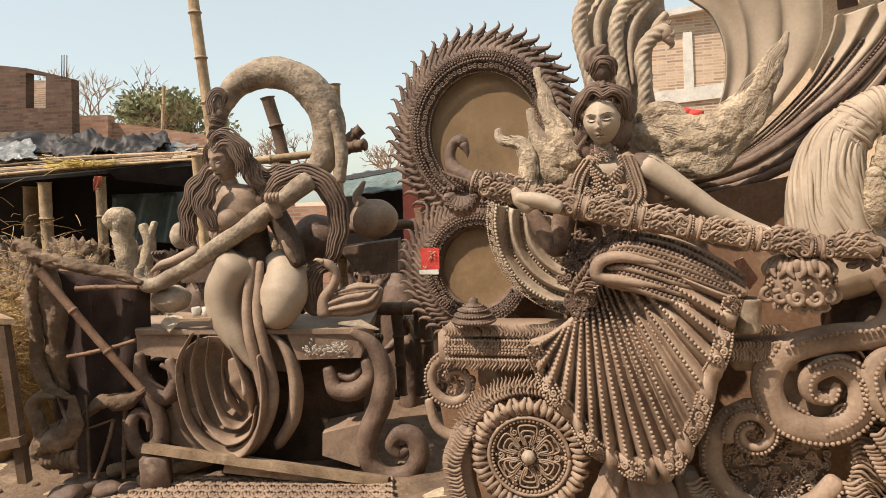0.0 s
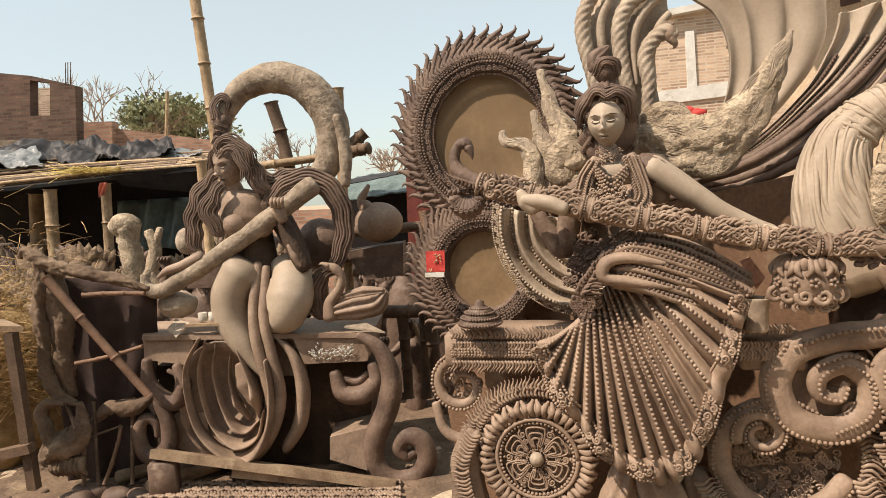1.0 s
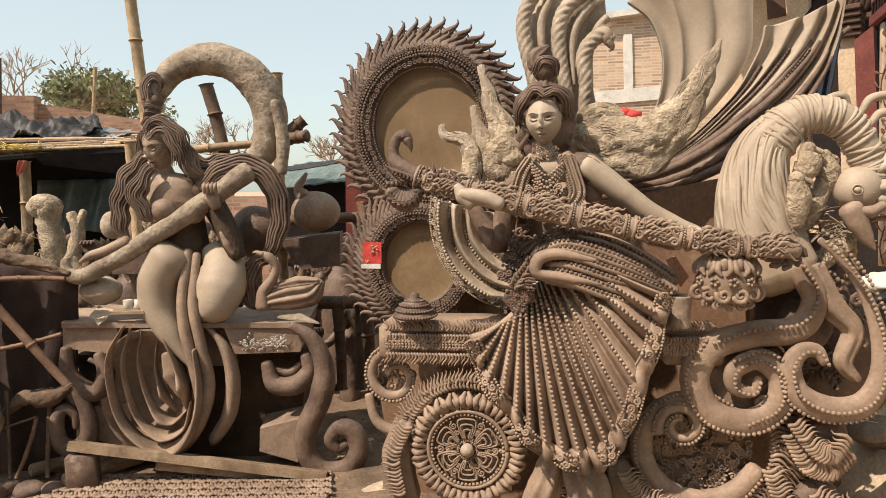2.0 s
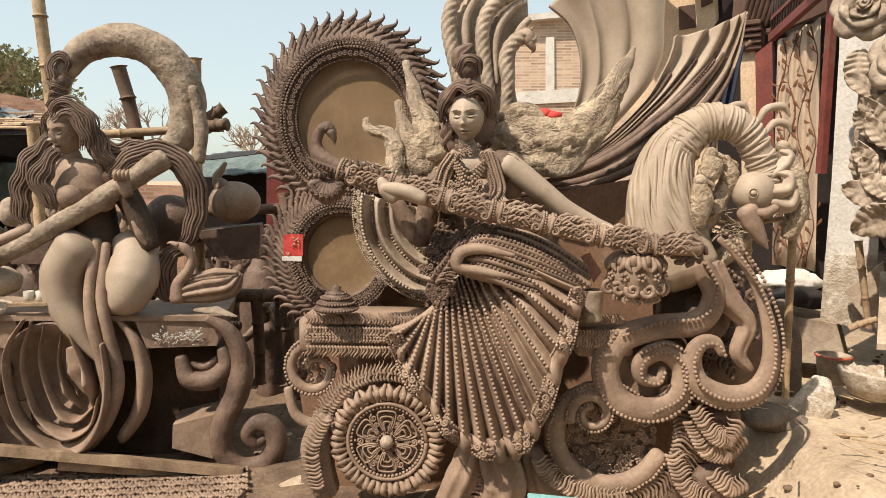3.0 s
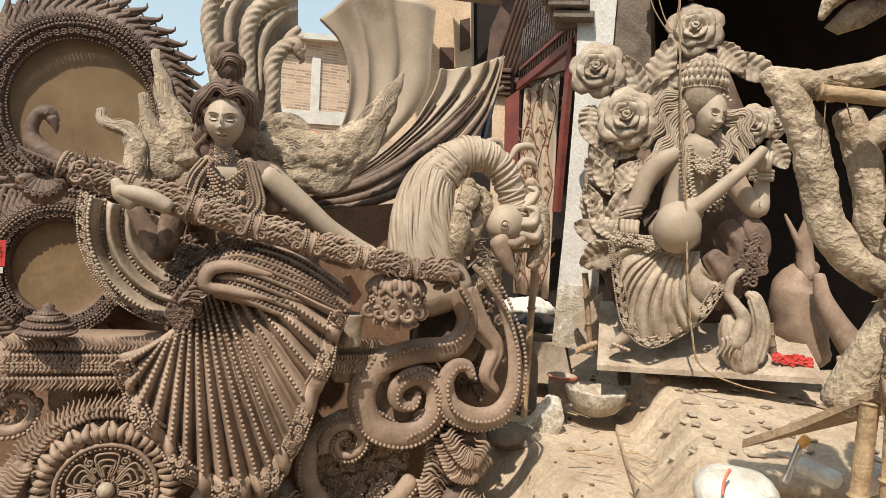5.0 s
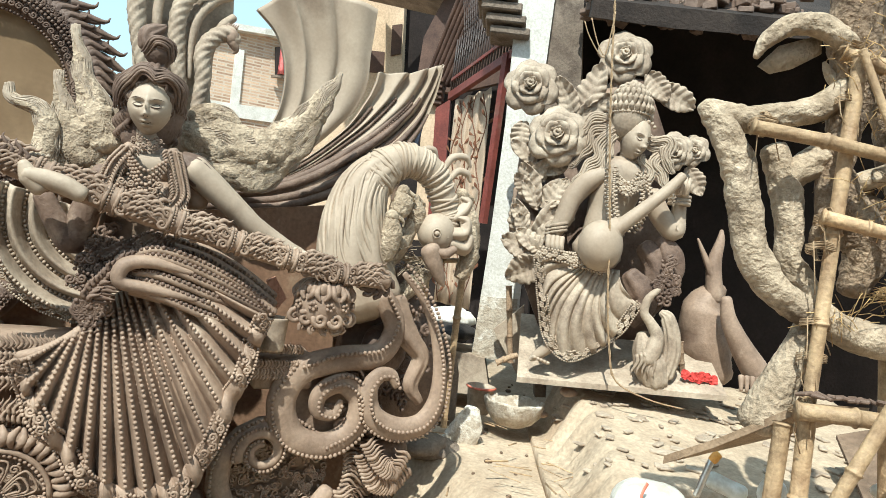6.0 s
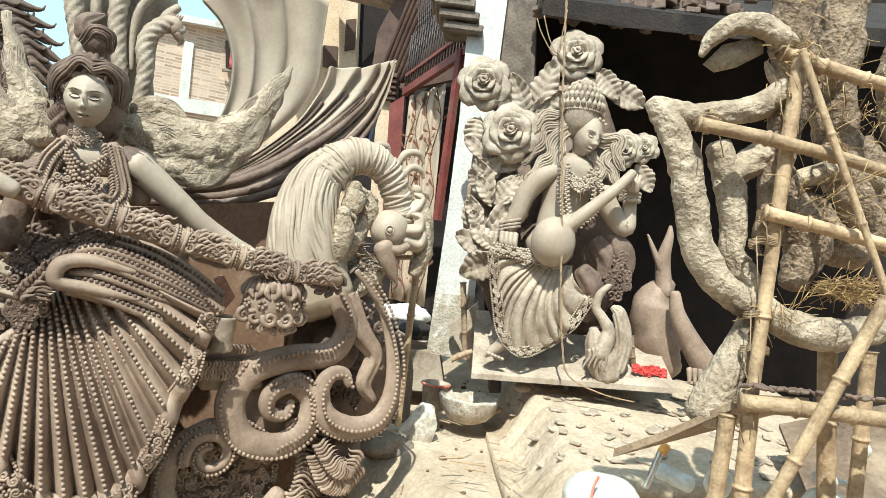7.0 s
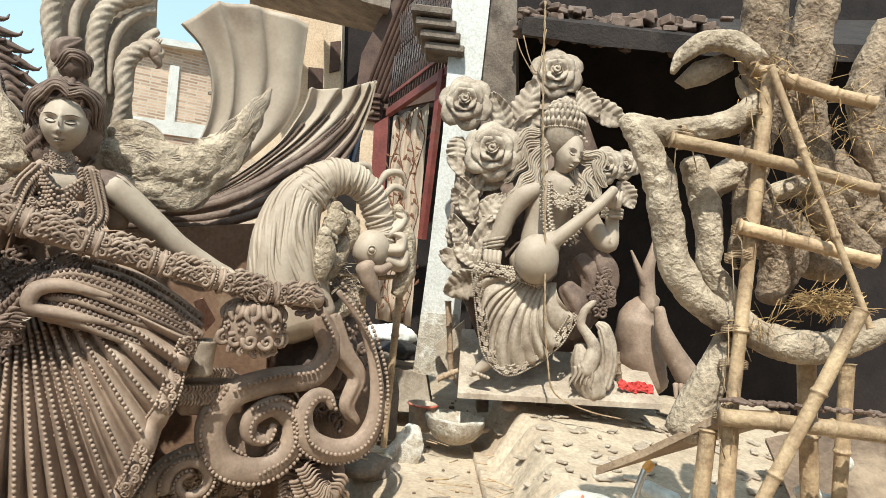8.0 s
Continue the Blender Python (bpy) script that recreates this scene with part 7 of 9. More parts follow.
# bamboo frame behind the ring
for a, b, r, m, lab in (((-1.235, 4.36, 2.287), (-1.122, 4.366, 1.681), 0.045, BAMBOO_DARK, "dark upright cane behind the clay ring"), ((-1.523, 4.296, 1.843), (-0.607, 4.341, 1.914), 0.03, BAMBOO, "horizontal bamboo rail behind the ring"),
                        ((-0.753, 4.283, 2.339), (-0.768, 4.283, 0.785), 0.036, BAMBOO, "upright bamboo with a split top"), ((-1.993, 5.024, 3.412), (-1.795, 5.034, -0.045), 0.045, BAMBOO, "tall bare bamboo pole against the sky"),
                        ((-1.914, 4.727, 1.95), (-1.931, 4.727, 0.043), 0.04, BAMBOO, "short bamboo stub under the roof edge"), ((-0.758, 4.333, 1.921), (-0.6, 4.341, 2.042), 0.045, BAMBOO_DARK, "cut timber end of the frame"), ((-0.761, 4.303, 1.904), (-0.562, 4.193, 1.924), 0.04, BAMBOO_DARK, "cut timber end of the frame"),
                        ((-5.43, 11.664, 3.769), (-5.849, 11.644, 0.152), 0.03, BAMBOO, "thin pole by the boundary wall"), ((-1.059, 4.469, 1.363), (-0.265, 4.507, 1.386), 0.04, BAMBOO_DARK, "dark rail behind the gourds"), ((-0.754, 4.383, 0.824), (-0.206, 4.41, 0.799), 0.05, BAMBOO_DARK, "dark rail of the stand"), ((-0.28, 4.507, 1.407), (-0.308, 4.505, 0.15), 0.04, BAMBOO_DARK, "dark upright behind the halo"),
                        ((-0.441, 4.399, 0.81), (-0.426, 4.4, 0.187), 0.04, BAMBOO_DARK, "dark leg of the stand"), ((-0.237, 4.309, 0.818), (-0.193, 4.311, 0.128), 0.045, BAMBOO_DARK, "dark leg of the stand"), ((-0.431, 4.8, 0.674), (-0.354, 4.803, 0.497), 0.02, BAMBOO, "small pale bamboo brace of the stand")):
    s = Sculpt()
    bamboo(s, a, b, r)
    lone("bamboo_pole", s, m, a, lab, "pole", "frame poles")

# timbers and relief strips on the ground before the pedestal
for a, b, w, h, lab in (((-1.837, 3.53, 0.159), (-0.416, 3.519, -0.071), 0.07, 0.03, "long pale wooden batten on the ground"), ((-1.383, 3.572, 0.01), (-0.455, 3.557, -0.108), 0.05, 0.025, "second batten lying under the first"), ((-2.136, 3.665, -0.026), (-1.906, 3.877, -0.036), 0.07, 0.07, "short round offcut of wood"),
                        ((-1.884, 3.548, -0.042), (-1.599, 3.842, -0.044), 0.06, 0.05, "short round offcut of wood")):
    s = Sculpt()
    if w == h or h == 0.05:
        tube(s, [Vector(a) + UP * 0.02, Vector(b) + UP * 0.02], 0.04, 12, 3)
    else:
        beam(s, Vector(a) + UP * 0.03, Vector(b) + UP * 0.03, w, 0.05, roll=0.2)
    lone("batten", s, WOOD, a, lab, "timber", "timbers on the ground", smooth=False)
s = Sculpt()
box(s, Vector((-1.78, 3.533, 0.099)) - UP * 0.06, (0.16, 0.1, 0.2), 12, 0, 0, 0.01, 0.01)
lone("clay_block", s, CLAY_DARK, (-1.785, 3.532, 0.031), "rough dark clay block under the end of a batten", "block")
s = Sculpt()
for k in range(5):
    a, b = Vector((-1.79, 3.632, -0.055)) + F * 0.075 * k - RT * 0.06 * k, Vector((-0.391, 3.56, -0.125)) + F * 0.075 * k
    a.z = b.z = GROUND + 0.03
    ornament_band(s, [a.lerp(b, i / 8) for i in range(9)], 0.06, UP, 0.011, step=2)
    beam(s, a - UP * 0.015, b - UP * 0.015, 0.07, 0.02)
lone("relief_strip", s, CLAY, (-0.927, 3.174, 0.077), "pressed clay border strips drying on the ground", "clay strips", kind="stuff")
s = Sculpt()
for i, (p, r) in enumerate((((-2.233, 3.561, -0.046), 0.09), ((-2.073, 3.518, -0.058), 0.07), ((-2.272, 3.458, -0.052), 0.08), ((-1.941, 3.525, -0.057), 0.06))):
    ball(s, p, (r * 1.3, r, r * 0.7), 12, 9, 0.3)
lone("clay_rubble", s, CLAY_DARK, (-1.957, 3.174, 0.071), "lumps of dry clay at the edge", "rubble", kind="stuff")

# dark unfinished figure at the edge of the yard
s = Sculpt()
tube(s, [(-2.53, 3.546, 1.383), (-2.489, 3.548, 1.407), (-2.398, 3.552, 1.344), (-2.305, 3.557, 1.301), (-2.178, 3.563, 1.269), (-1.989, 3.572, 1.215), (-1.799, 3.582, 1.147)], [0.008, 0.02, 0.035, 0.03, 0.032, 0.03, 0.015], 22, 12, front=F, lump=0.55)
tube(s, [(-2.423, 3.551, 1.352), (-2.411, 3.552, 1.214), (-2.444, 3.55, 1.035), (-2.439, 3.55, 0.852), (-2.442, 3.55, 0.686), (-2.377, 3.554, 0.548), (-2.29, 3.558, 0.494)], [0.02, 0.032, 0.034, 0.03, 0.034, 0.03, 0.015], 22, 12, front=F, lump=0.6, seed=3)
tube(s, [(-2.404, 3.602, 1.29), (-2.355, 3.605, 1.039), (-2.361, 3.604, 0.77), (-2.344, 3.605, 0.531)], [0.05, 0.055, 0.05, 0.03], 20, 10, front=F, lump=0.4, seed=5)
tube(s, [(-2.332, 3.506, 0.511), (-2.426, 3.501, 0.513), (-2.468, 3.499, 0.451), (-2.44, 3.5, 0.373), (-2.429, 3.501, 0.281), (-2.457, 3.5, 0.198), (-2.402, 3.502, 0.155)], [0.012, 0.03, 0.034, 0.036, 0.038, 0.042, 0.03], 16, 9, front=F, lump=0.3, seed=7)
tube(s, [(-2.441, 3.52, 0.19), (-2.37, 3.524, 0.247), (-2.276, 3.528, 0.3), (-2.245, 3.53, 0.417), (-2.251, 3.53, 0.501)], [0.05, 0.075, 0.06, 0.03, 0.02], 18, 9, front=F, lump=0.45, seed=9)
for k in range(7):
    p = Vector((-2.419, 3.501, 0.18)) + RT * 0.028 * k
    tube(s, [p, p - UP * 0.05 + F * 0.02, p - UP * 0.1 + RT * 0.02], [0.02, 0.022, 0.006], 8, 5, front=F, lump=0.3, seed=k)
tube(s, [(-2.237, 3.63, 0.365), (-2.113, 3.636, 0.439), (-1.979, 3.643, 0.433), (-1.862, 3.649, 0.503)], [0.02, 0.04, 0.045, 0.02], 14, 8, front=F, lump=0.35)
lone("raw_figure", s, DIRT, (-2.292, 3.558, 0.033), "half-built clay figure on a rough straw core", "figure")


def hanging(u, v):
    top = Vector((-2.434, 3.681, 1.246)).lerp(Vector((-1.827, 3.71, 1.12)), u)
    low = Vector((-2.546, 3.796, -0.103)).lerp(Vector((-1.989, 3.823, -0.129)), u)
    return top.lerp(low, v) + F * (0.018 * math.sin(u * 17 + 2 * v) + 0.02 * noise.noise(Vector((u * 5, v * 6, 2))))


# real sacking above; its dark lower half stands in for shade
s = Sculpt()
sheet(s, hanging, 40, 30, 0.012, -F)
lone("sacking", s, SACKING, (-2.282, 3.758, -0.056), "dark brown sacking behind the half-built figure, standing in for shade lower down", "sacking")
for a, b, r, m, lab in (((-2.327, 3.466, 1.26), (-1.799, 3.492, 0.536), 0.026, BAMBOO_BROWN, "long brown cane slanting across the sacking"), ((-2.166, 3.534, 1.135), (-1.802, 3.551, 1.125), 0.015, BAMBOO_BROWN, "short brown cane lashed across the sacking"),
                        ((-2.248, 3.53, 0.738), (-1.844, 3.549, 0.819), 0.013, BAMBOO_BROWN, "thin brown cane across the sacking"), ((-2.139, 3.515, 0.014), (-2.032, 3.57, 0.346), 0.012, BAMBOO_DARK, "thin dark stick propping the figure"),
                        ((-2.271, 3.549, 0.276), (-2.026, 3.561, 0.349), 0.007, BAMBOO_DARK, "thin dark stick propping the figure"), ((-2.38, 3.603, 0.499), (-2.246, 3.47, 0.365), 0.012, BAMBOO_DARK, "thin dark stick propping the figure"),
                        ((-2.214, 3.612, 0.491), (-2.172, 3.513, 0.015), 0.011, BAMBOO_DARK, "thin dark stick propping the figure"), ((-2.002, 3.672, 0.465), (-2.003, 3.572, -0.015), 0.014, BAMBOO_DARK, "thin dark stick propping the figure"), ((-2.245, 3.56, 0.373), (-2.257, 3.509, 0.019), 0.015, BAMBOO_DARK, "thin dark stick propping the figure")):
    s = Sculpt()
    bamboo(s, a, b, r)
    lone("bamboo_brace", s, m, a, lab, "brace", "braces")

t = thing("work_table", (-2.461, 3.199, 0.165), "weathered wooden work table at the edge of the yard", "table")
s = Sculpt()
slab(s, [Vector(p) for p in ((-2.84, 3.08, 1.089), (-2.296, 3.207, 1.027), (-2.769, 3.685, 0.996), (-3.375, 3.655, 1.041))], -UP, 0.03)
part("tabletop", s, WOOD, t, "pale dusty board", smooth=False)
for a, b in (((-2.365, 3.204, 0.994), (-2.33, 3.205, 0.14)), ((-2.773, 3.134, 1.047), (-2.904, 3.127, 0.146))):
    s = Sculpt()
    beam(s, a, b, 0.05, 0.05)
    part("leg", s, BAMBOO_DARK, t, smooth=False)
s = Sculpt()
beam(s, (-2.915, 3.157, 0.27), (-2.298, 3.177, 0.38), 0.06, 0.05)
part("rail", s, BAMBOO_DARK, t, smooth=False)

s = Sculpt()
ball(s, (-3.35, 4.357, 0.292), (0.5, 0.4, 0.66), 24, 16, 0.3, scale=7)
straws(s, (-3.067, 4.02, 0.389), (0.3, 0.1, 0.42), 3200, 0.0022, 0.16, 0.5)
lone("straw_heap", s, STRAW, (-3.229, 4.263, -0.008), "heap of golden straw beside the shed", "straw", kind="stuff")

# the shed with its cane roof and tarpaulins
def shed():
    t = thing("cane_shed", (-4.384, 6.71, 0.702), "low cane-roofed shed with black tarpaulins on top", "shed")
    for i in range(36):
        s = Sculpt()
        k = i / 35 + random.uniform(-0.01, 0.01)
        a = Vector((-5.679, 5.845, 1.861)).lerp(Vector((-6.953, 7.185, 2.22)), k)
        b = Vector((-2.596, 6.196, 2.027)).lerp(Vector((-2.698, 6.992, 2.219)), k)
        bamboo(s, a + RT * random.uniform(-0.1, 0.1), b + RT * random.uniform(-0.3, 0.15), random.uniform(0.011, 0.02), 0.4, 0.05)
        part("roof_cane", s, BAMBOO_DARK if i % 3 else BAMBOO, t)
    s = Sculpt()
    slab(s, [(-5.728, 5.893, 1.842), (-2.516, 6.2, 2.002), (-2.778, 7.188, 2.212), (-7.146, 7.376, 2.184)], -UP, 0.03)
    slab(s, [(-3.392, 6.057, 1.962), (-2.486, 6.201, 2.033), (-2.551, 6.398, 1.738), (-3.347, 6.159, 1.865)], Vector((0, 1, 0)), 0.03)
    part("roof_sheet", s, TARP, t, "dark sheet under the canes", smooth=False)
    for a, b, r in (((-3.993, 6.028, 1.871), (-4.01, 6.027, 0.794), 0.06), ((-3.451, 6.054, 1.9), (-3.498, 6.052, 0.77), 0.05), ((-4.942, 7.183, 1.883), (-5.043, 7.178, 0.655), 0.09), ((-2.586, 6.297, 1.988), (-2.657, 6.293, 0.701), 0.05), ((-4.859, 5.986, 1.841), (-4.967, 5.98, 0.838), 0.06)):
        s = Sculpt()
        bamboo(s, a, b, r)
        part("post", s, BAMBOO, t)
    # rear wall in near-black, the shed's inner shade painted on
    s = Sculpt()
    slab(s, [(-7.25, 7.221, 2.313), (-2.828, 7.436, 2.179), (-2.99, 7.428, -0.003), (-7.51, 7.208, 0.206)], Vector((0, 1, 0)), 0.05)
    part("rear_wall", s, SHADE, t, "back wall with the shed's shade put into its colour", smooth=False)
    s = Sculpt()
    sheet(s, lambda u, v: Vector((-3.968, 7.13, 1.743)) + RT * (1.0 * u) - UP * (0.75 * v * (1 - 0.25 * math.sin(3.14 * u))) + F * 0.06 * math.sin(u * 19 + v * 3), 30, 10, 0.01, -F)
    part("curtain_sheet", s, TARP_GREEN, t, "grey plastic sheet hung inside")


shed()


def tarp(name, a, b, c, d, mat, label, seed, crumple=0.12, nu=70, nv=34):
    """A crumpled sheet between four corners."""
    a, b, c, d = (Vector(p) for p in (a, b, c, d))

    def fn(u, v):
        p = a.lerp(b, u).lerp(d.lerp(c, u), v)
        q = p * 2.6 + Vector((seed, 0, seed))
        k = noise.noise(q) + 0.6 * abs(noise.noise(q * 2.3)) + 0.4 * abs(noise.noise(q * 5))
        return p + UP * crumple * k * 0.8 - Vector((0, 1, 0)) * crumple * 0.6 * noise.noise(q * 1.7)
    s = Sculpt()
    sheet(s, fn, nu, nv, 0.012, -UP)
    lone(name, s, mat, a, label, "tarpaulin", "tarpaulins")


tarp("tarpaulin", (-6.344, 6.614, 2.09), (-4.312, 6.713, 2.1), (-4.786, 7.691, 2.424), (-7.226, 7.572, 2.52), TARP, "crumpled black tarpaulin weighed on the shed roof", 1, 0.2)
tarp("tarpaulin", (-4.368, 6.61, 2.074), (-3.012, 6.676, 2.095), (-3.549, 7.651, 2.393), (-4.792, 7.591, 2.416), TARP, "crumpled black tarpaulin with folds on the shed roof", 3, 0.22)
tarp("tarpaulin", (-5.053, 6.477, 2.112), (-4.356, 6.511, 2.115), (-4.83, 7.088, 2.329), (-5.489, 7.056, 2.359), POLY, "crumpled clear plastic sheet on the shed roof", 6, 0.16)
tarp("tarpaulin", (-3.306, 6.662, 2.096), (-2.773, 6.688, 2.131), (-3.028, 7.376, 2.275), (-3.61, 7.348, 2.288), POLY, "grey plastic sheet at the roof's end", 8, 0.1)
s = Sculpt()
straws(s, (-3.574, 5.998, 2), (0.13, 0.06, 0.02), 170, 0.003, 0.22, 0.12)
lone("straw_wisp", s, STRAW_YELLOW, (-3.553, 6.049, 1.969), "wisp of yellow straw on the roof canes", "straw", kind="stuff")
tarp("tarpaulin", (-1.333, 7.058, 1.624), (-0.344, 7.107, 1.641), (-0.393, 8.106, 1.998), (-1.488, 8.052, 1.859), TARP_GREEN, "grey-green tarpaulin roof behind the halo", 11, 0.06)
# near-black sheet added to paint the shade below the tarpaulin
s = Sculpt()
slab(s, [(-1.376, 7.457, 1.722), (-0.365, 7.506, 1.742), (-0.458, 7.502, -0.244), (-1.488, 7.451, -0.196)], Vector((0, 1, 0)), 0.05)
lone("dark_screen", s, SHADE, (-0.986, 7.476, -0.152), "sheet whose colour is the shade under the tarpaulin shelter", "shelter", smooth=False)
tarp("tarpaulin", (-1.273, 6.961, 1.786), (-0.265, 7.01, 1.897), (-0.273, 7.21, 1.956), (-1.31, 7.16, 1.841), TARP, "black edge of the tarpaulin roof", 12, 0.03)
s = Sculpt()
slab(s, [(-0.587, 6.494, 1.874), (-0.338, 6.506, 1.891), (-0.433, 6.502, -0.119), (-0.641, 6.491, -0.11)], Vector((0, 1, 0)), 0.06)
lone("red_barrel", s, RED, (-0.561, 6.495, -0.113), "red painted metal sheet behind the halo", "sheet", smooth=False)

s = Sculpt()
sheet(s, lambda u, v: Vector((-3.447, 5.954, 1.898)) + RT * (0.07 * u - 0.03 * v) - UP * (0.14 * v * (1 - 0.3 * u)) + F * 0.015 * math.sin(u * 9 + v * 4), 10, 8, 0.006, -F)
lone("rag", s, PLASTIC_RED, (-3.427, 5.955, 1.775), "small faded orange rag tied to the shed post", "rag")

# rows of raw figures waiting under the shed
rnd = random.Random(21)


def raw_idol(p, h, seed):
    r = random.Random(seed)
    s = Sculpt()
    p = Vector(p)
    tube(s, [p, p + UP * h * 0.3 + RT * r.uniform(-0.04, 0.04), p + UP * h * 0.65, p + UP * h * 0.8], [h * 0.11, h * 0.1, h * 0.12, h * 0.05], 12, 6, front=F, lump=0.25, seed=seed)
    hd = p + UP * h * 0.88 + RT * r.uniform(-0.03, 0.03)
    ball(s, hd, (h * 0.055, h * 0.055, h * 0.07), 12, 9, 0.3, scale=20)
    for k in range(5):
        way = (UP + RT * (k - 2) * 0.4).normalized()
        tube(s, [hd + way * h * 0.04, hd + way * h * 0.1 + RT * 0.01, hd + way * h * 0.15], [h * 0.026, h * 0.03, 0.004], 7, 4, front=F, flat=0.5, lump=0.3, seed=seed + k)
    for k in (-1, 1):
        e = p + UP * h * r.uniform(0.6, 1.02) + RT * k * h * r.uniform(0.16, 0.3) + F * 0.1
        tube(s, [p + UP * h * 0.7 + RT * k * h * 0.12, p + UP * h * 0.6 + RT * k * h * 0.24 + F * 0.05, e], [h * 0.045, h * 0.036, h * 0.024], 9, 6, front=F, lump=0.35, seed=seed)
        for j in range(4):
            q = e + RT * 0.024 * (j - 1.5)
            tube(s, [e, q + UP * 0.06, q + UP * 0.1 + F * 0.025, q + UP * 0.085 + F * 0.06], [0.02, 0.016, 0.013, 0.006], 7, 4, front=F)
    lone("raw_idol", s, CLAY_STRAW_BROWN if seed % 3 else CLAY_DARK, p, "small raw clay figure waiting under the shed", "figure", "raw figures")


for i in range(58):
    x, d = rnd.uniform(-0.3, 3.6), rnd.uniform(4.7, 6.4)
    p = Vector((-0.42 * d - 0.25 * x * d * 0.3 - 0.6, d, GROUND))
    p = Vector((-1.6 - x * (d / 5.5), d, GROUND))
    raw_idol(p, rnd.uniform(1.05, 1.45), i)
s = Sculpt()
tube(s, [(-2.516, 4.698, 1.517), (-2.508, 4.698, 1.369), (-2.496, 4.699, 1.155), (-2.502, 4.699, 0.942)], [0.09, 0.07, 0.08, 0.07], 14, 7, front=F, lump=0.2)
ball(s, (-2.538, 4.697, 1.505), (0.12, 0.1, 0.09), 14, 10, 0.1)
tube(s, [(-2.353, 4.706, 1.446), (-2.317, 4.708, 1.275), (-2.431, 4.702, 1.024)], [0.03, 0.045, 0.05], 12, 6, front=F, lump=0.3)
tube(s, [(-2.268, 4.71, 1.463), (-2.35, 4.706, 1.234), (-2.325, 4.707, 1.019)], [0.02, 0.035, 0.04], 12, 6, front=F, lump=0.3)
lone("raw_idol", s, CLAY_ROUGH, (-2.509, 4.698, 0.856), "raw horse-headed clay figure with straw limbs", "figure", "raw figures")


for i in range(12):
    raw_idol(Vector((-1.25 + 0.105 * i + rnd.uniform(-0.05, 0.05), rnd.uniform(4.9, 6.2), GROUND)), rnd.uniform(0.7, 1.25), 3 * i)

# ---- the veranda, the house front and the flower-framed musician ----
earlier = set(bpy.data.objects)
F, RT = FRONT_R, RR
INTO = -F


BOARD_DARK = material("dark_brown_wood", (0.06, 0.032, 0.022), (0.11, 0.062, 0.042), 5, 0.7, 60, 0.15)


def house_front():
    t = thing("cream_house", (4.455, 6.281, 0.088), "cream plastered house with a dark moulded arch and grille", "house")
    s = Sculpt()
    slab(s, [(4.326, 9.184, 5.445), (5.339, 8.208, 5.465), (5.929, 7.638, -0.716), (4.939, 8.593, -0.897)], INTO, 0.25)
    slab(s, [(4.834, 8, 5.212), (5.041, 7.8, 5.171), (5.145, 7.7, 3.616), (4.99, 7.849, 3.587)], INTO, 0.25)
    part("wall", s, PLASTER, t, smooth=False)
    s = Sculpt()
    slab(s, [(4.319, 9.052, 4.998), (4.966, 6.761, 4.37), (4.296, 5.74, 4.229), (3.632, 7.769, 4.882)], UP, 0.2)
    part("eave", s, CONCRETE, t, "dark underside of the eave", smooth=False)
    for q in ([(5.035, 8.459, 4.222), (5.189, 8.31, 4.225), (5.206, 8.293, 3.922), (5.053, 8.441, 3.911)], [(4.957, 7.84, 4.455), (5.055, 7.745, 4.489), (5.077, 7.724, 4.085), (4.98, 7.817, 4.036)]):
        s = Sculpt()
        slab(s, q, INTO, 0.03)
        part("window", s, BOARD_DARK, t, "small brown shuttered window", smooth=False)
    # near-black slab paints the porch's shaded depth
    s = Sculpt()
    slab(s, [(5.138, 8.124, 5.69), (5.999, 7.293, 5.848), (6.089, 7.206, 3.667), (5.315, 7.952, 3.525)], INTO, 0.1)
    part("porch_shade", s, SHADE, t, "slab that puts the porch's shade into colour", smooth=False)
    # moulded arch and soffit
    s = Sculpt()
    for k in range(7):
        arc = [Vector((4.109, 5.781, 3.14)).lerp(Vector((3.945, 4.967, 4.046)), i / 10) + UP * (0.22 * math.sin(math.pi * 0.5 * i / 10)) + RT * 0.055 * k + F * 0.05 * k for i in range(11)]
        tube(s, arc, 0.032, 8, 0, front=F)
        part("moulding", s, BOARD_DARK, t)
        s = Sculpt()
    slab(s, [(4.284, 6.168, 3.29), (4.295, 6.158, 3.803), (4.403, 6.054, 4.206), (4.57, 5.893, 4.621), (5.269, 5.218, 4.749), (5.375, 5.116, 3.618), (4.588, 5.875, 3.219)], INTO, 0.1)
    part("arch", s, BOARD_DARK, t, "dark brown moulded arch", smooth=False)
    s = Sculpt()
    for k in range(5):
        p = Vector((3.973, 5.496, 3.132)) - UP * 0.05 * k
        box(s, p, (0.34 - 0.05 * k, 0.3, 0.045), 45, bevel=0.008)
    part("capital", s, BOARD_DARK, t, "stepped capital under the arch", smooth=False)
    s = Sculpt()
    slab(s, [(3.976, 5.354, 2.863), (4.072, 5.261, 2.966), (4.141, 5.195, 1.562), (4.037, 5.295, 1.543)], INTO, 0.25)
    part("door_post", s, RED, t, "red painted door post", smooth=False)
    s = Sculpt()
    slab(s, [(3.943, 5.525, 2.925), (4.038, 5.433, 2.971), (4.107, 5.366, 1.546), (4.002, 5.468, 1.527)], INTO, 0.25)
    part("pier", s, PLASTER, t, "weathered plaster pier", smooth=False)
    # grille
    s = Sculpt()
    a0, a1 = Vector((3.943, 5.107, 2.946)), Vector((3.451, 3.776, 3.033))
    for i in range(24):
        p = a0.lerp(a1, i / 23)
        tube(s, [p, p + UP * 0.55], 0.009, 5, 1)
    for i in range(30):
        p = a0.lerp(a1, i / 29)
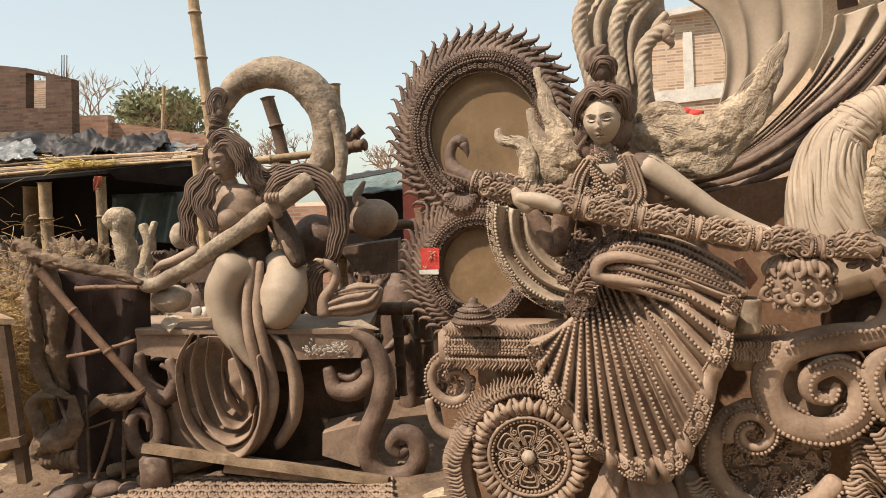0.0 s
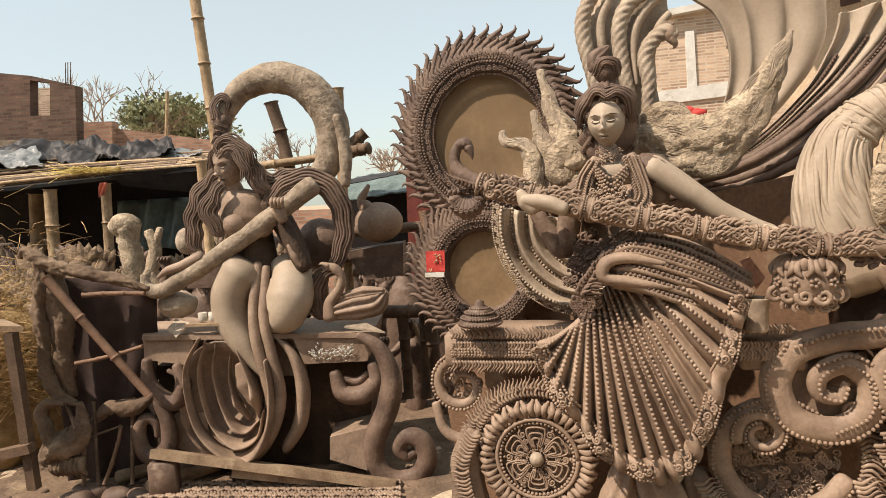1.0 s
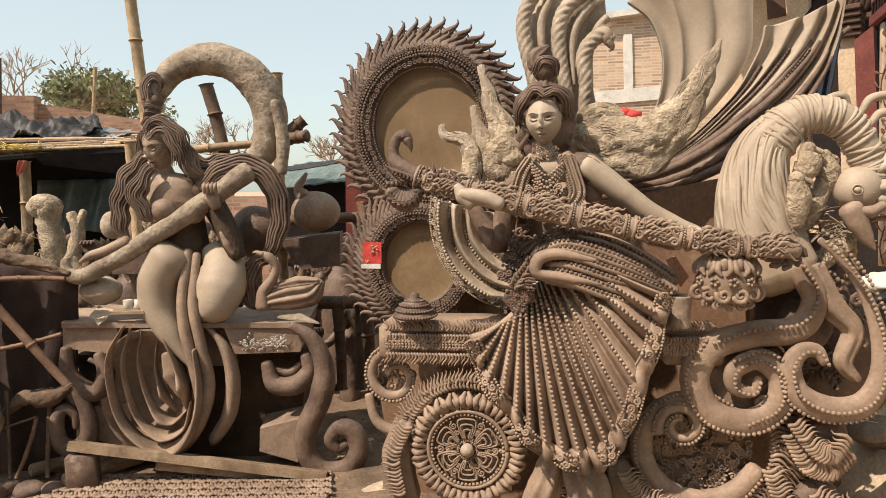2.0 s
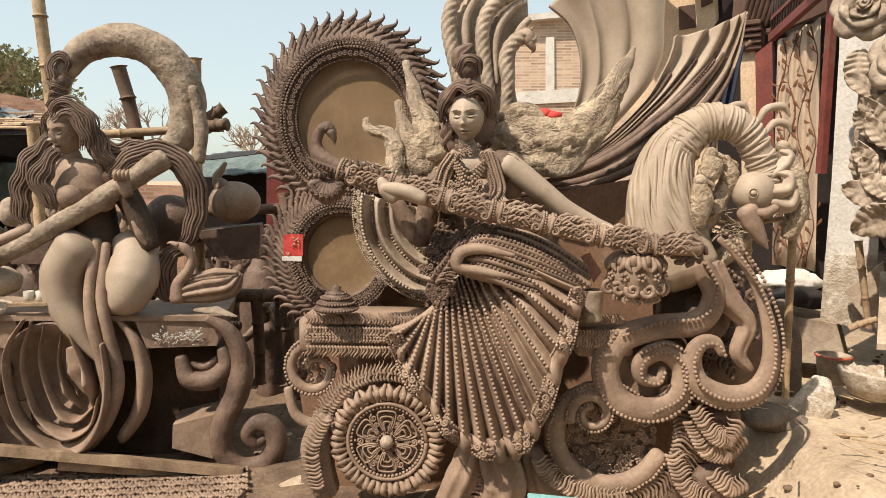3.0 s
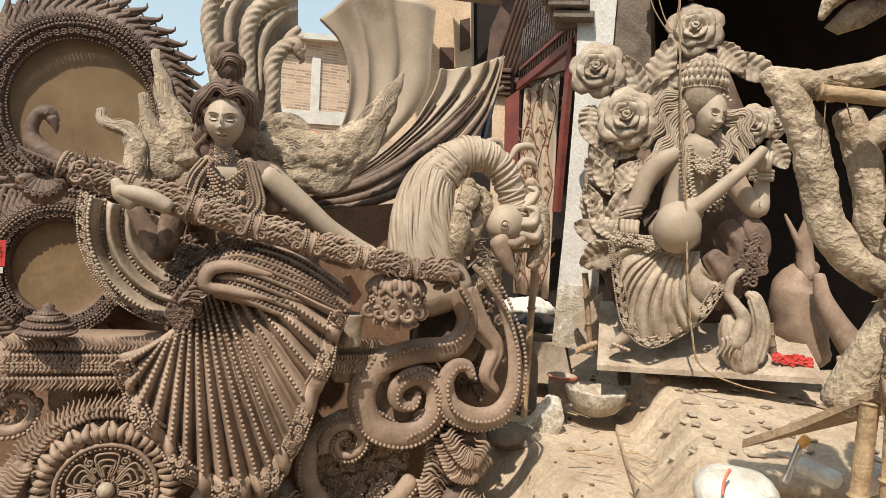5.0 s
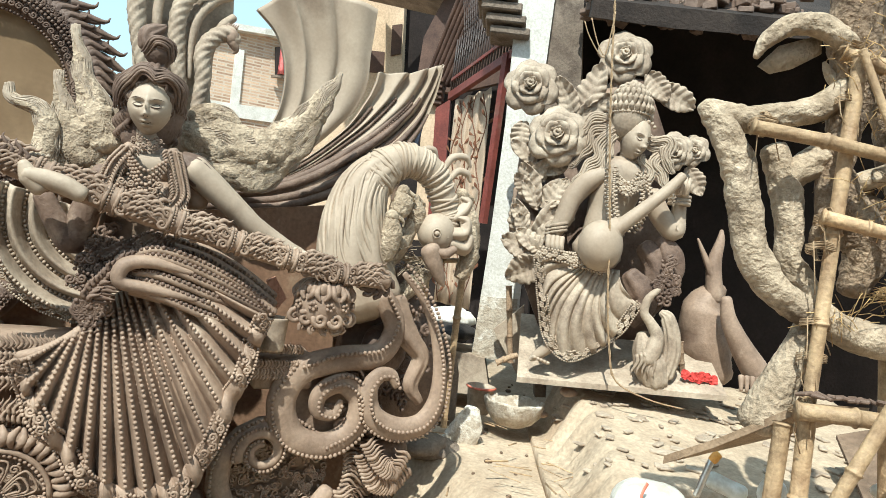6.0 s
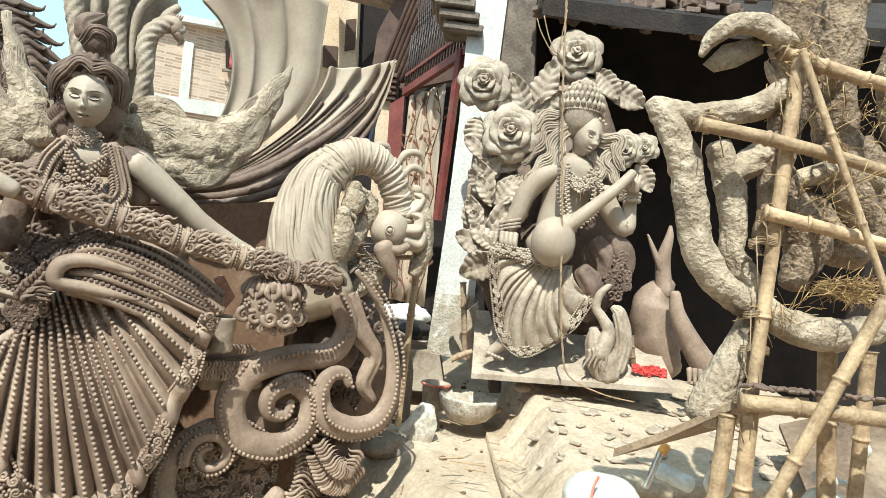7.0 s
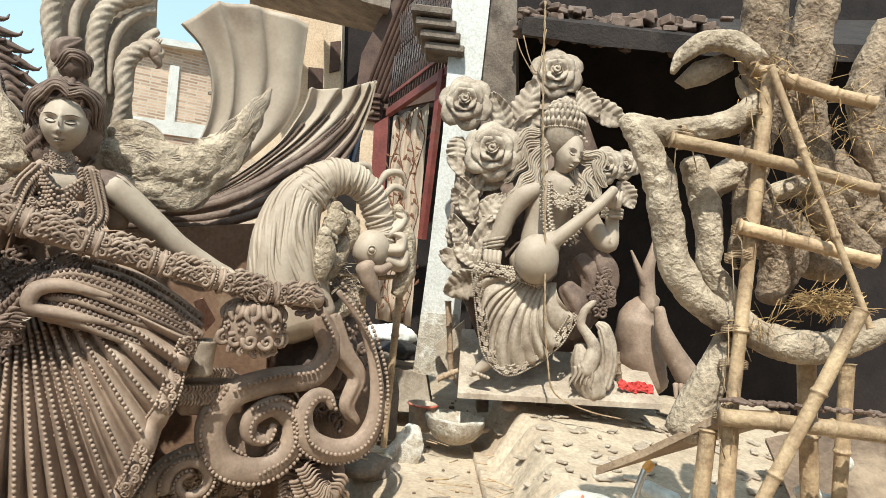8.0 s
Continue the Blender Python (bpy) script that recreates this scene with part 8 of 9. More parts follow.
        q = a0.lerp(a1, min(1, i / 29 + 0.2))
        tube(s, [p + UP * 0.3, q + UP * 0.95], 0.006, 4, 1)
        tube(s, [q + UP * 0.3, p + UP * 0.95], 0.006, 4, 1)
    part("grille", s, DARKMETAL, t, "dark metal lattice over the door", kind="stuff")
    s = Sculpt()
    beam(s, a0, a1, 0.05, 0.07)
    beam(s, a0 + UP * 0.16, a1 + UP * 0.16, 0.03, 0.03)
    part("rail", s, RED, t, "red rail below the lattice", smooth=False)
    # near-black slab paints the unlit room behind the curtain
    s = Sculpt()
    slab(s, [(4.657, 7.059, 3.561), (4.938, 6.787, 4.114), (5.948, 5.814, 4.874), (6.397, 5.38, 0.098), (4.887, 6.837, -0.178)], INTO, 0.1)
    part("dark_room", s, SHADE, t, "slab whose colour is the shade of the room behind the curtain", smooth=False)
    s = Sculpt()
    beam(s, (3.471, 3.896, 3.046), (3.466, 3.9, 1.711), 0.05, 0.05)
    part("door_jamb", s, RED, t, "thin red jamb by the white pillar", smooth=False)


house_front()


def curtain():
    t = thing("curtain", (4.005, 4.631, 0.987), "cream curtain printed with rust vines in the doorway", "curtain")
    a, b, c, d = (Vector(p) for p in ((3.918, 4.992, 2.891), (3.819, 4.394, 2.924), (3.868, 4.346, 0.972), (3.958, 4.954, 0.966)))

    def fn(u, v):
        return a.lerp(b, u).lerp(d.lerp(c, u), v) + F * (0.035 * math.sin(u * 21 + 0.6 * math.sin(v * 3)))
    s = Sculpt()
    sheet(s, fn, 60, 10, 0.004, INTO)
    part("cloth", s, CURTAIN, t)
    s = Sculpt()
    for k, u0 in enumerate((0.14, 0.38, 0.62, 0.86)):
        pts = [Vector(fn(u0 + 0.09 * math.sin(i * 0.62 + 1.7 * k), 0.01 + 0.98 * i / 30)) + F * 0.006 for i in range(31)]
        tube(s, pts, 0.0055, 4, 0, flat=0.4, front=F)
        for i in range(1, 30):
            sg = 1 if i % 2 else -1
            w = (RT * sg * 0.8 + UP * (0.5 if i % 3 else -0.3)).normalized()
            q = pts[i]
            tube(s, [q, q + w * 0.022 + UP * 0.012, q + w * 0.05 + UP * 0.03, q + w * 0.058 + UP * 0.05], [0.0025, 0.004, 0.014, 0.002], 6, 3, flat=0.2, front=F)
    part("vine_print", s, VINE, t, "rust-coloured vine and leaf print", kind="stuff")


curtain()

t = thing("white_pillar", (3.514, 3.715, 0.641), "whitewashed square pillar, flaking, with a stepped top", "pillar")
s = Sculpt()
slab(s, [(3.369, 3.786, 3.649), (3.58, 3.582, 3.688), (3.584, 3.579, 2.822), (3.599, 3.564, 2.004), (3.637, 3.527, 0.678), (3.403, 3.753, 0.7), (3.413, 3.743, 1.669), (3.409, 3.747, 2.531)], INTO, 0.35)
part("shaft", s, WHITE, t, smooth=False)
s = Sculpt()
slab(s, [(3.4, 3.742, 1.152), (3.602, 3.547, 1.168), (3.63, 3.52, 0.671), (3.397, 3.745, 0.693)], INTO, 0.33)
part("foot", s, CRUST, t, "bare grey foot of the pillar", smooth=False)
s = Sculpt()
for k in range(4):
    box(s, Vector((3.402, 3.824, 3.321)) + UP * (0.075 * k - 0.18) - RT * 0.04 * k, (0.3 + 0.07 * k, 0.3, 0.06), 45, bevel=0.01)
part("corbel", s, CONCRETE, t, "stepped corbel", smooth=False)

# niche in which the flower-framed musician sits
# back wall painted near-black with the niche's shade
s = Sculpt()
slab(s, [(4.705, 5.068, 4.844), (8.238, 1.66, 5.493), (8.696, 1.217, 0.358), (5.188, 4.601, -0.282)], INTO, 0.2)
lone("wall_niche_back", s, SHADE, (6.607, 3.232, -0.023), "back wall of the open shed, its shade put into the colour", "wall", kind="structure", smooth=False)
s = Sculpt()
slab(s, [(3.539, 3.691, 3.697), (3.701, 3.535, 2.807), (3.922, 3.322, 0.456), (5.537, 4.403, 0.46), (5.149, 4.778, 4.599), (3.693, 3.542, 3.725)], RT, 0.05)
slab(s, [(3.564, 3.667, 3.701), (3.755, 3.483, 3.736), (3.824, 3.416, 2.83), (3.81, 3.429, 2.478), (3.774, 3.465, 2.035), (3.876, 3.366, 0.447), (3.815, 3.425, 0.436)], INTO, 0.2)
lone("wall_niche_side", s, CONCRETE, (3.922, 3.322, 0.456), "rough concrete side wall of the open shed", "wall", kind="structure", smooth=False)
# slab over the niche: near-black concrete carries its shade
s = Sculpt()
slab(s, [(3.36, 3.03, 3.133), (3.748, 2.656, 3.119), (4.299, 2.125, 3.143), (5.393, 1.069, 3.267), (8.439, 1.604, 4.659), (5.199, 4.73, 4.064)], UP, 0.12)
lone("ceiling_shed", s, SHADED_CONCRETE, (4.567, 2.699, 3.447), "stained concrete slab over the niche, its shade put into the colour", "ceiling", kind="structure", smooth=False)
s = Sculpt()
rn = random.Random(31)
for i in range(190):
    p = Vector((3.434, 3.098, 3.202)).lerp(Vector((4.475, 2.094, 3.255)), rn.random()) + INTO * rn.uniform(0, 0.4) + UP * rn.uniform(0.08, 0.2)
    box(s, p, (rn.uniform(0.04, 0.14), rn.uniform(0.04, 0.1), rn.uniform(0.02, 0.07)), rn.uniform(0, 180), rn.uniform(-20, 20), 0, 0.006)
lone("rubble", s, CLAY_DARK, (3.91, 2.777, 3.294), "broken rubble and rags along the slab's edge", "rubble", kind="stuff", smooth=False)
# veranda floor with a crumbled edge
def veranda(u, v):
    a = Vector((3.698, 3.399, 0.492)).lerp(Vector((2.384, 1.957, 0.404)), v)
    p = a + (RT * 0.94 + INTO * 0.2) * (u * 2.6) + Vector((0, 0, 0))
    top = 0.7 - 0.2 * v
    z = ground_height(p.x, p.y) - 0.04
    k = smooth((u + 0.028 * noise.noise(Vector((u * 3, v * 14, 0))) + 0.012 * noise.noise(Vector((7, v * 50, 0))) - 0.03) / 0.1)
    return Vector((p.x, p.y, z + (top - z) * k + 0.012 * noise.noise(p * 9) + 0.006 * noise.noise(p * 30)))


s = Sculpt()
sheet(s, lambda u, v: veranda(u ** 1.7, v), 130, 70, 0.1, -UP)
lone("floor_veranda", s, SAND, (3.542, 2.576, 0.587), "dusty raised floor with a crumbled edge", "floor", kind="structure")
s = Sculpt()
rn = random.Random(12)
for i in range(150):
    p = Vector(veranda(rn.uniform(0.06, 0.75), rn.uniform(0.02, 0.95)))
    r = rn.uniform(0.015, 0.05)
    box(s, p + UP * 0.008, (r * 2.2, r * 1.2, 0.014), rn.uniform(0, 180), rn.uniform(-12, 12), rn.uniform(-8, 8), 0.004)
lone("plaster_shards", s, CLAY_PALE, (3.707, 2.696, 0.603), "flat plaster shards and chips on the veranda floor", "shards", kind="stuff", smooth=False)
s = Sculpt()
slab(s, [(3.006, 4.066, 0.747), (3.44, 3.647, 0.691), (3.497, 3.592, 0.412), (3.072, 4.002, 0.377)], INTO, 0.5)
lone("doorstep", s, CLAY_PALE, (3.283, 3.799, 0.416), "worn concrete doorstep before the curtain", "step", kind="structure", smooth=False)

def framed_musician():
    s = Sculpt()
    SKIN, CLOTH, DARK = 0, 1, 2
    hc = Vector((3.569, 2.69, 2.346))
    s.slot = SKIN
    face_ball(s, hc, (F * 0.86 + RT * 0.42 - UP * 0.22).normalized(), 0.086, 0.135, 0.1, -0.12, 60, 60, DARK)
    tube(s, [(3.599, 2.744, 2.275), (3.596, 2.747, 2.199), (3.591, 2.752, 2.13)], [0.06, 0.055, 0.08], 12, 5, front=F)
    s.slot = CLOTH
    ball(s, hc + UP * 0.07 - F * 0.05 - RT * 0.02, (0.115, 0.11, 0.11), 18, 12, 0.05)
    # crown: fans of beads over leaf points
    cc = Vector((3.53, 2.727, 2.474))
    dome = cc + UP * 0.03 - F * 0.02
    ball(s, dome, (0.125, 0.115, 0.175), 20, 14, 0.02)

    def on_dome(lon, lat, out=1.0):
        a, b = radians(lon), radians(lat)
        return dome + RT * (0.125 * out * math.sin(a) * math.cos(b)) + F * (0.115 * out * math.cos(a) * math.cos(b)) + UP * (0.175 * out * math.sin(b))
    for row, lat in enumerate((2, 18, 34, 49, 62, 74)):
        n = max(4, int(15 * math.cos(radians(lat))))
        for i in range(n):
            lon = -100 + 200 * (i + 0.5 * (row % 2)) / (n - 1)
            tube(s, [on_dome(lon, lat, 1.0), on_dome(lon, lat + 8, 1.14), on_dome(lon, lat + 15, 1.16)], [0.012, 0.017, 0.005], 8, 4, front=F)
        if row % 2 == 0:
            beads(s, [on_dome(-95 + 190 * q / 12, lat - 4, 1.05) for q in range(13)], 0.008, step=2)
    ball(s, on_dome(0, 90, 1.1), (0.03, 0.03, 0.035), 10, 8, ridges=6, deep=0.12)
    for k in (-1, 1):
        for q in range(5):
            ball(s, on_dome(k * (78 + 7 * math.cos(q * 1.256)), 2 + 9 * math.sin(q * 1.256), 1.1), 0.016, 8, 6)
    beads(s, [hc + RT * 0.1 * math.cos(math.pi * i / 8) + UP * (0.08 + 0.035 * math.sin(math.pi * i / 8)) + F * 0.05 for i in range(9)], 0.013)
    # waving hair
    for line in ([(3.483, 2.773, 2.402), (3.423, 2.831, 2.323), (3.408, 2.845, 2.189), (3.351, 2.9, 2.085), (3.306, 2.943, 1.983)], [(3.474, 2.781, 2.352), (3.444, 2.811, 2.245), (3.44, 2.814, 2.139), (3.38, 2.872, 2.061), (3.35, 2.901, 1.954)], [(3.502, 2.782, 2.433), (3.395, 2.886, 2.365), (3.367, 2.913, 2.231), (3.296, 2.98, 2.113)], [(3.63, 2.631, 2.324), (3.695, 2.568, 2.291), (3.678, 2.584, 2.183), (3.726, 2.539, 2.109), (3.76, 2.505, 2.029)],
                 [(3.605, 2.628, 2.356), (3.7, 2.535, 2.336), (3.703, 2.533, 2.224), (3.752, 2.486, 2.158)], [(3.507, 2.778, 2.472), (3.4, 2.881, 2.452), (3.316, 2.961, 2.335), (3.3, 2.977, 2.219), (3.241, 3.033, 2.122)], [(3.605, 2.655, 2.244), (3.647, 2.614, 2.139), (3.647, 2.614, 2.027), (3.699, 2.564, 1.962)]):
        tube(s, line, [0.02, 0.035, 0.035, 0.025, 0.008], 12, 8, flat=0.5, front=F)
        strands(s, line, [0.025, 0.042, 0.045, 0.036, 0.01], 6, F, 0.012, 0.45, len(line) + int(line[0][2] * 100))
    relief(s, (3.475, 2.711, 2.605), RT, UP, 0.09, 0.06, F, 70, 0.013, 8)
    s.slot = SKIN
    tube(s, [(3.589, 2.782, 2.129), (3.574, 2.796, 1.993), (3.559, 2.81, 1.857), (3.547, 2.823, 1.702), (3.53, 2.838, 1.585)], [0.17, 0.165, 0.14, 0.135, 0.17], 18, 6, flat=0.75, front=F)
    tube(s, [(3.46, 2.822, 2.098), (3.393, 2.887, 2.033), (3.334, 2.944, 1.913), (3.308, 2.969, 1.784), (3.282, 2.994, 1.689), (3.249, 3.027, 1.615)], [0.06, 0.075, 0.066, 0.06, 0.048, 0.04], 14, 7, front=F)
    tube(s, [(3.66, 2.574, 1.992), (3.717, 2.52, 1.872), (3.786, 2.452, 1.785), (3.796, 2.443, 1.887), (3.792, 2.447, 2.017)], [0.07, 0.07, 0.068, 0.05, 0.04], 14, 7, front=F)
    for k in range(4):
        p = Vector((3.16, 2.945, 1.64)) + RT * (0.028 * k)
        tube(s, [p, p - UP * 0.06 + F * 0.02, p - UP * 0.11 + RT * 0.02], [0.02, 0.018, 0.009], 8, 4, front=F)
        p = Vector((3.659, 2.395, 2.014)) + RT * 0.02 * k
        tube(s, [p, p + UP * 0.05 + F * 0.02, p + UP * 0.1 + RT * 0.01], [0.018, 0.016, 0.008], 8, 4, front=F)
    s.slot = CLOTH
    for c, ax in (((3.25, 2.969, 1.701), 0), ((3.765, 2.431, 1.983), 1)):
        for k in range(3):
            p = Vector(c) + UP * 0.022 * (k - 1)
            tube(s, [p + RT * 0.062 * math.cos(i / 12 * 6.283) + F * 0.062 * math.sin(i / 12 * 6.283) + UP * (0.02 * math.cos(i / 12 * 6.283) if not ax else 0) for i in range(13)], 0.013, 7, 0)
    # garland and necklaces
    for line in ([(3.4, 2.714, 2.112), (3.41, 2.704, 1.949), (3.443, 2.672, 1.791), (3.47, 2.647, 1.704)], [(3.555, 2.592, 2.104), (3.587, 2.561, 1.981), (3.573, 2.575, 1.85), (3.543, 2.604, 1.752)]):
        for p in evenly(spline(line), 0.026):
            for i in range(6):
                ball(s, p + RT * 0.034 * math.cos(i * 1.05) + UP * 0.022 * math.sin(i * 1.05) + F * (0.01 + 0.012 * (i % 2)), (0.014, 0.011, 0.009), 6, 5)
    for k in range(3):
        beads(s, [Vector((3.43, 2.712, 2.107)), Vector((3.48, 2.637, 2.042)) - UP * 0.04 * k, Vector((3.549, 2.598, 2.114))], 0.014)
    ornament_band(s, [(3.426, 2.688, 2.055), (3.489, 2.628, 2), (3.541, 2.578, 2.065)], 0.06, F, 0.009)
    # draped skirt
    inner = spline([(3.323, 2.857, 1.525), (3.361, 2.821, 1.495), (3.4, 2.783, 1.476), (3.469, 2.717, 1.478), (3.539, 2.649, 1.491)], 8)
    hem = spline([(3.12, 2.984, 1.509), (3.148, 2.957, 1.353), (3.175, 2.931, 1.176), (3.222, 2.885, 0.98), (3.317, 2.793, 0.888), (3.429, 2.686, 0.956), (3.527, 2.592, 1.094), (3.603, 2.518, 1.29)], 8)

    def pick(line, u):
        x = u * (len(line) - 1)
        k = min(int(x), len(line) - 2)
        return line[k].lerp(line[k + 1], x - k)

    def skirt(u, v):
        p = pick(inner, u).lerp(pick(hem, u), v)
        return p + F * (0.11 * math.sin(math.pi * min(1, 0.15 + v * 0.75)) * (1 - 0.3 * abs(2 * u - 1)) + (0.016 + 0.055 * v) * (abs(math.cos(12.5 * math.pi * (u + 0.04 * math.sin(v * 3) + 0.02 * math.sin(u * 17)))) ** 0.55 * (0.8 + 0.3 * math.sin(u * 23 + 2 * v)) - 0.5)) - RT * 0.05 * math.sin(math.pi * v)
    sheet(s, skirt, 220, 26, 0.08, INTO)
    ornament_band(s, [Vector(skirt(u / 16, 0.98)) + F * 0.015 for u in range(17)], 0.06, F, 0.008, step=3)
    ornament_band(s, [Vector(skirt(0.0, v / 10)) + F * 0.02 for v in range(11)], 0.06, F, 0.008, step=3)
    ornament_band(s, [(3.066, 2.925, 1.53), (3.17, 2.825, 1.52), (3.288, 2.711, 1.499), (3.394, 2.608, 1.465)], 0.06, F, 0.010)
    s.slot = DARK
    for line in ([(3.687, 2.576, 1.66), (3.767, 2.499, 1.525), (3.757, 2.508, 1.336), (3.705, 2.559, 1.177)], [(3.763, 2.503, 1.711), (3.816, 2.451, 1.571), (3.818, 2.449, 1.404)], [(3.595, 2.595, 1.464), (3.674, 2.519, 1.33), (3.637, 2.555, 1.158)]):
        tube(s, line, [0.06, 0.09, 0.08, 0.04], 14, 7, flat=0.6, front=F, ridges=5)
    relief(s, (3.711, 2.414, 1.456), RT, UP, 0.08, 0.15, F, 60, 0.015, 5)
    s.slot = SKIN
    tube(s, [(3.254, 2.855, 1.008), (3.222, 2.885, 0.922), (3.18, 2.926, 0.867), (3.157, 2.948, 0.837)], [0.05, 0.05, 0.04, 0.02], 12, 6, flat=0.8, front=UP)
    for k in range(5):
        p = Vector((3.148, 2.915, 0.858)) + RT * 0.022 * k - UP * 0.006 * k
        ball(s, p, (0.014, 0.022, 0.013), 7, 5)
    return lone("musician_statue", s, [CLAY_SMOOTH, CLAY_PALE, CLAY_DARK], (3.542, 2.785, 0.759), "pale clay statue of a seated crowned musician", "statue")


framed_musician()

t = thing("short_veena", (3.335, 2.638, 1.51), "smooth clay veena with a round gourd held by the musician", "instrument")
s = Sculpt()
ball(s, (3.317, 2.655, 1.621), (0.155, 0.13, 0.16), 24, 16)
tube(s, [(3.33, 2.643, 1.563), (3.354, 2.619, 1.71), (3.4, 2.575, 1.772)], [0.1, 0.08, 0.05], 14, 5, front=F)
part("gourd", s, CLAY_SMOOTH, t)
s = Sculpt()
tube(s, [(3.35, 2.596, 1.721), (3.452, 2.497, 1.861), (3.553, 2.4, 2.007), (3.612, 2.342, 2.111)], [0.05, 0.042, 0.036, 0.03], 12, 5, front=F)
part("neck", s, CLAY_SMOOTH, t)

def flower_frame():
    t = thing("flower_trellis", (3.38, 3.15, 1.074), "clay roses and large leaves framing the seated musician", "flowers")
    for c, r, k in (((3.126, 3.256, 2.628), 0.17, 1), ((3.224, 3.05, 2.307), 0.18, 2), ((3.564, 2.861, 2.904), 0.165, 3), ((3.836, 2.571, 2.32), 0.12, 4), ((4.021, 2.532, 2.358), 0.10, 5)):
        s = Sculpt()
        rose(s, c, r, (F - RT * 0.15 + UP * 0.1).normalized(), k)
        part("rose", s, CLAY_PALE, t)
    for a, b, w in (((3.393, 3.068, 2.462), (3.247, 3.139, 2.72), 0.09), ((3.429, 3.033, 2.527), (3.457, 2.937, 2.835), 0.11), ((3.384, 3.035, 2.458), (3.517, 2.879, 2.634), 0.09), ((3.668, 2.734, 2.797), (3.735, 2.599, 2.63), 0.09), ((3.715, 2.687, 2.729), (3.906, 2.504, 2.61), 0.1),
                    ((3.234, 3.152, 1.834), (3.123, 3.231, 2.12), 0.1), ((3.248, 3.111, 1.819), (3.326, 2.993, 2.043), 0.09), ((3.201, 3.184, 1.598), (3.111, 3.243, 1.87), 0.09), ((3.222, 3.136, 1.566), (3.279, 3.025, 1.883), 0.09), ((3.216, 3.031, 1.518), (3.001, 3.21, 1.592), 0.1),
                    ((3.219, 3.027, 1.481), (3.043, 3.169, 1.34), 0.12), ((3.214, 3.032, 1.536), (3.066, 3.147, 1.66), 0.08), ((4.003, 2.549, 2.245), (4.09, 2.465, 2.065), 0.08), ((3.819, 2.588, 1.176), (3.838, 2.569, 1.409), 0.08), ((3.148, 3.304, 2.398), (3.126, 3.284, 2.199), 0.09)):
        s = Sculpt()
        leaf(s, a, b, w * 0.8, (F + RT * random.uniform(-0.5, 0.3) + UP * random.uniform(-0.3, 0.3)).normalized(), 0.35, 6, 0.014)
        part("leaf", s, CLAY_PALE, t)
    rn = random.Random(44)
    for i in range(16):
        k = i / 15
        a = Vector((3.237, 3.093, 1.42)).lerp(Vector((3.162, 3.249, 2.167)), k) + RT * rn.uniform(-0.05, 0.12)
        d = (RT * (1 if i % 2 else -1) * rn.uniform(0.5, 1) + UP * rn.uniform(0.3, 1)).normalized()
        s = Sculpt()
        leaf(s, a, a + d * rn.uniform(0.16, 0.26) + F * 0.04, 0.05, (F + RT * rn.uniform(-0.5, 0.5)).normalized(), 0.35, 5, 0.01)
        part("leaf", s, CLAY_PALE, t)
    for line in ([(3.379, 3.151, 1.386), (3.316, 3.212, 1.61), (3.263, 3.263, 1.874), (3.223, 3.301, 2.141), (3.257, 3.269, 2.383)], [(3.337, 3.192, 1.535), (3.37, 3.159, 1.776), (3.394, 3.137, 1.976), (3.303, 3.224, 2.195)], [(3.406, 3.097, 2.428), (3.484, 3.022, 2.501), (3.58, 2.929, 2.675), (3.621, 2.89, 2.839)], [(3.228, 3.297, 1.946), (3.234, 3.291, 1.673), (3.278, 3.248, 1.407)]):
        s = Sculpt()
        tube(s, line, [0.05, 0.06, 0.05, 0.035], 12, 7, front=F, lump=0.12, ridges=4)
        part("stem", s, CLAY, t, "thick curved clay stem")
    s = Sculpt()
    slab(s, [(3.275, 3.418, 2.073), (3.369, 3.327, 2.453), (3.597, 3.107, 2.495), (3.71, 2.999, 2.838), (3.856, 2.858, 2.825), (4.014, 2.705, 2.369), (4.052, 2.669, 1.652), (4.033, 2.687, 0.926), (3.586, 3.118, 0.765), (3.392, 3.305, 1.29)], INTO, 0.08)
    part("back_panel", s, CLAY_DARK, t, "dark clay backing")


flower_frame()

s = Sculpt()
slab(s, [(3.106, 2.998, 0.711), (3.964, 2.031, 0.807), (4.421, 2.535, 1.14), (3.515, 3.409, 1.078)], -UP, 0.035)
lone("statue_board", s, CLAY_PALE, (3.702, 2.701, 0.659), "clay-coated base board under the seated statue", "board", smooth=False)
s = Sculpt()
slab(s, [(3.394, 3.553, 0.927), (3.539, 3.414, 1.141), (3.588, 3.366, 0.613), (3.559, 3.394, 0.608)], INTO, 0.06)
lone("back_board", s, CLAY_PALE, (3.804, 3.019, 0.659), "pale clay-smeared board behind the statue's feet", "board", smooth=False)
s = Sculpt()
tube(s, [(3.731, 2.394, 0.811), (3.701, 2.423, 0.907), (3.664, 2.459, 1.028), (3.647, 2.476, 1.098)], [0.085, 0.105, 0.08, 0.04], 24, 9, front=F, ridges=10, deep=0.04)
tube(s, [(3.63, 2.409, 0.948), (3.652, 2.387, 1.041), (3.656, 2.384, 1.114), (3.618, 2.421, 1.19), (3.586, 2.451, 1.245), (3.594, 2.443, 1.329), (3.625, 2.413, 1.385), (3.64, 2.399, 1.399)], [0.06, 0.055, 0.042, 0.032, 0.028, 0.026, 0.02, 0.008], 14, 8, front=F)
tube(s, [(3.746, 2.338, 0.87), (3.76, 2.324, 0.999), (3.749, 2.336, 1.124), (3.719, 2.365, 1.227), (3.69, 2.393, 1.258)], [0.05, 0.052, 0.05, 0.042, 0.02], 24, 9, flat=0.6, front=F, ridges=9, deep=0.1)
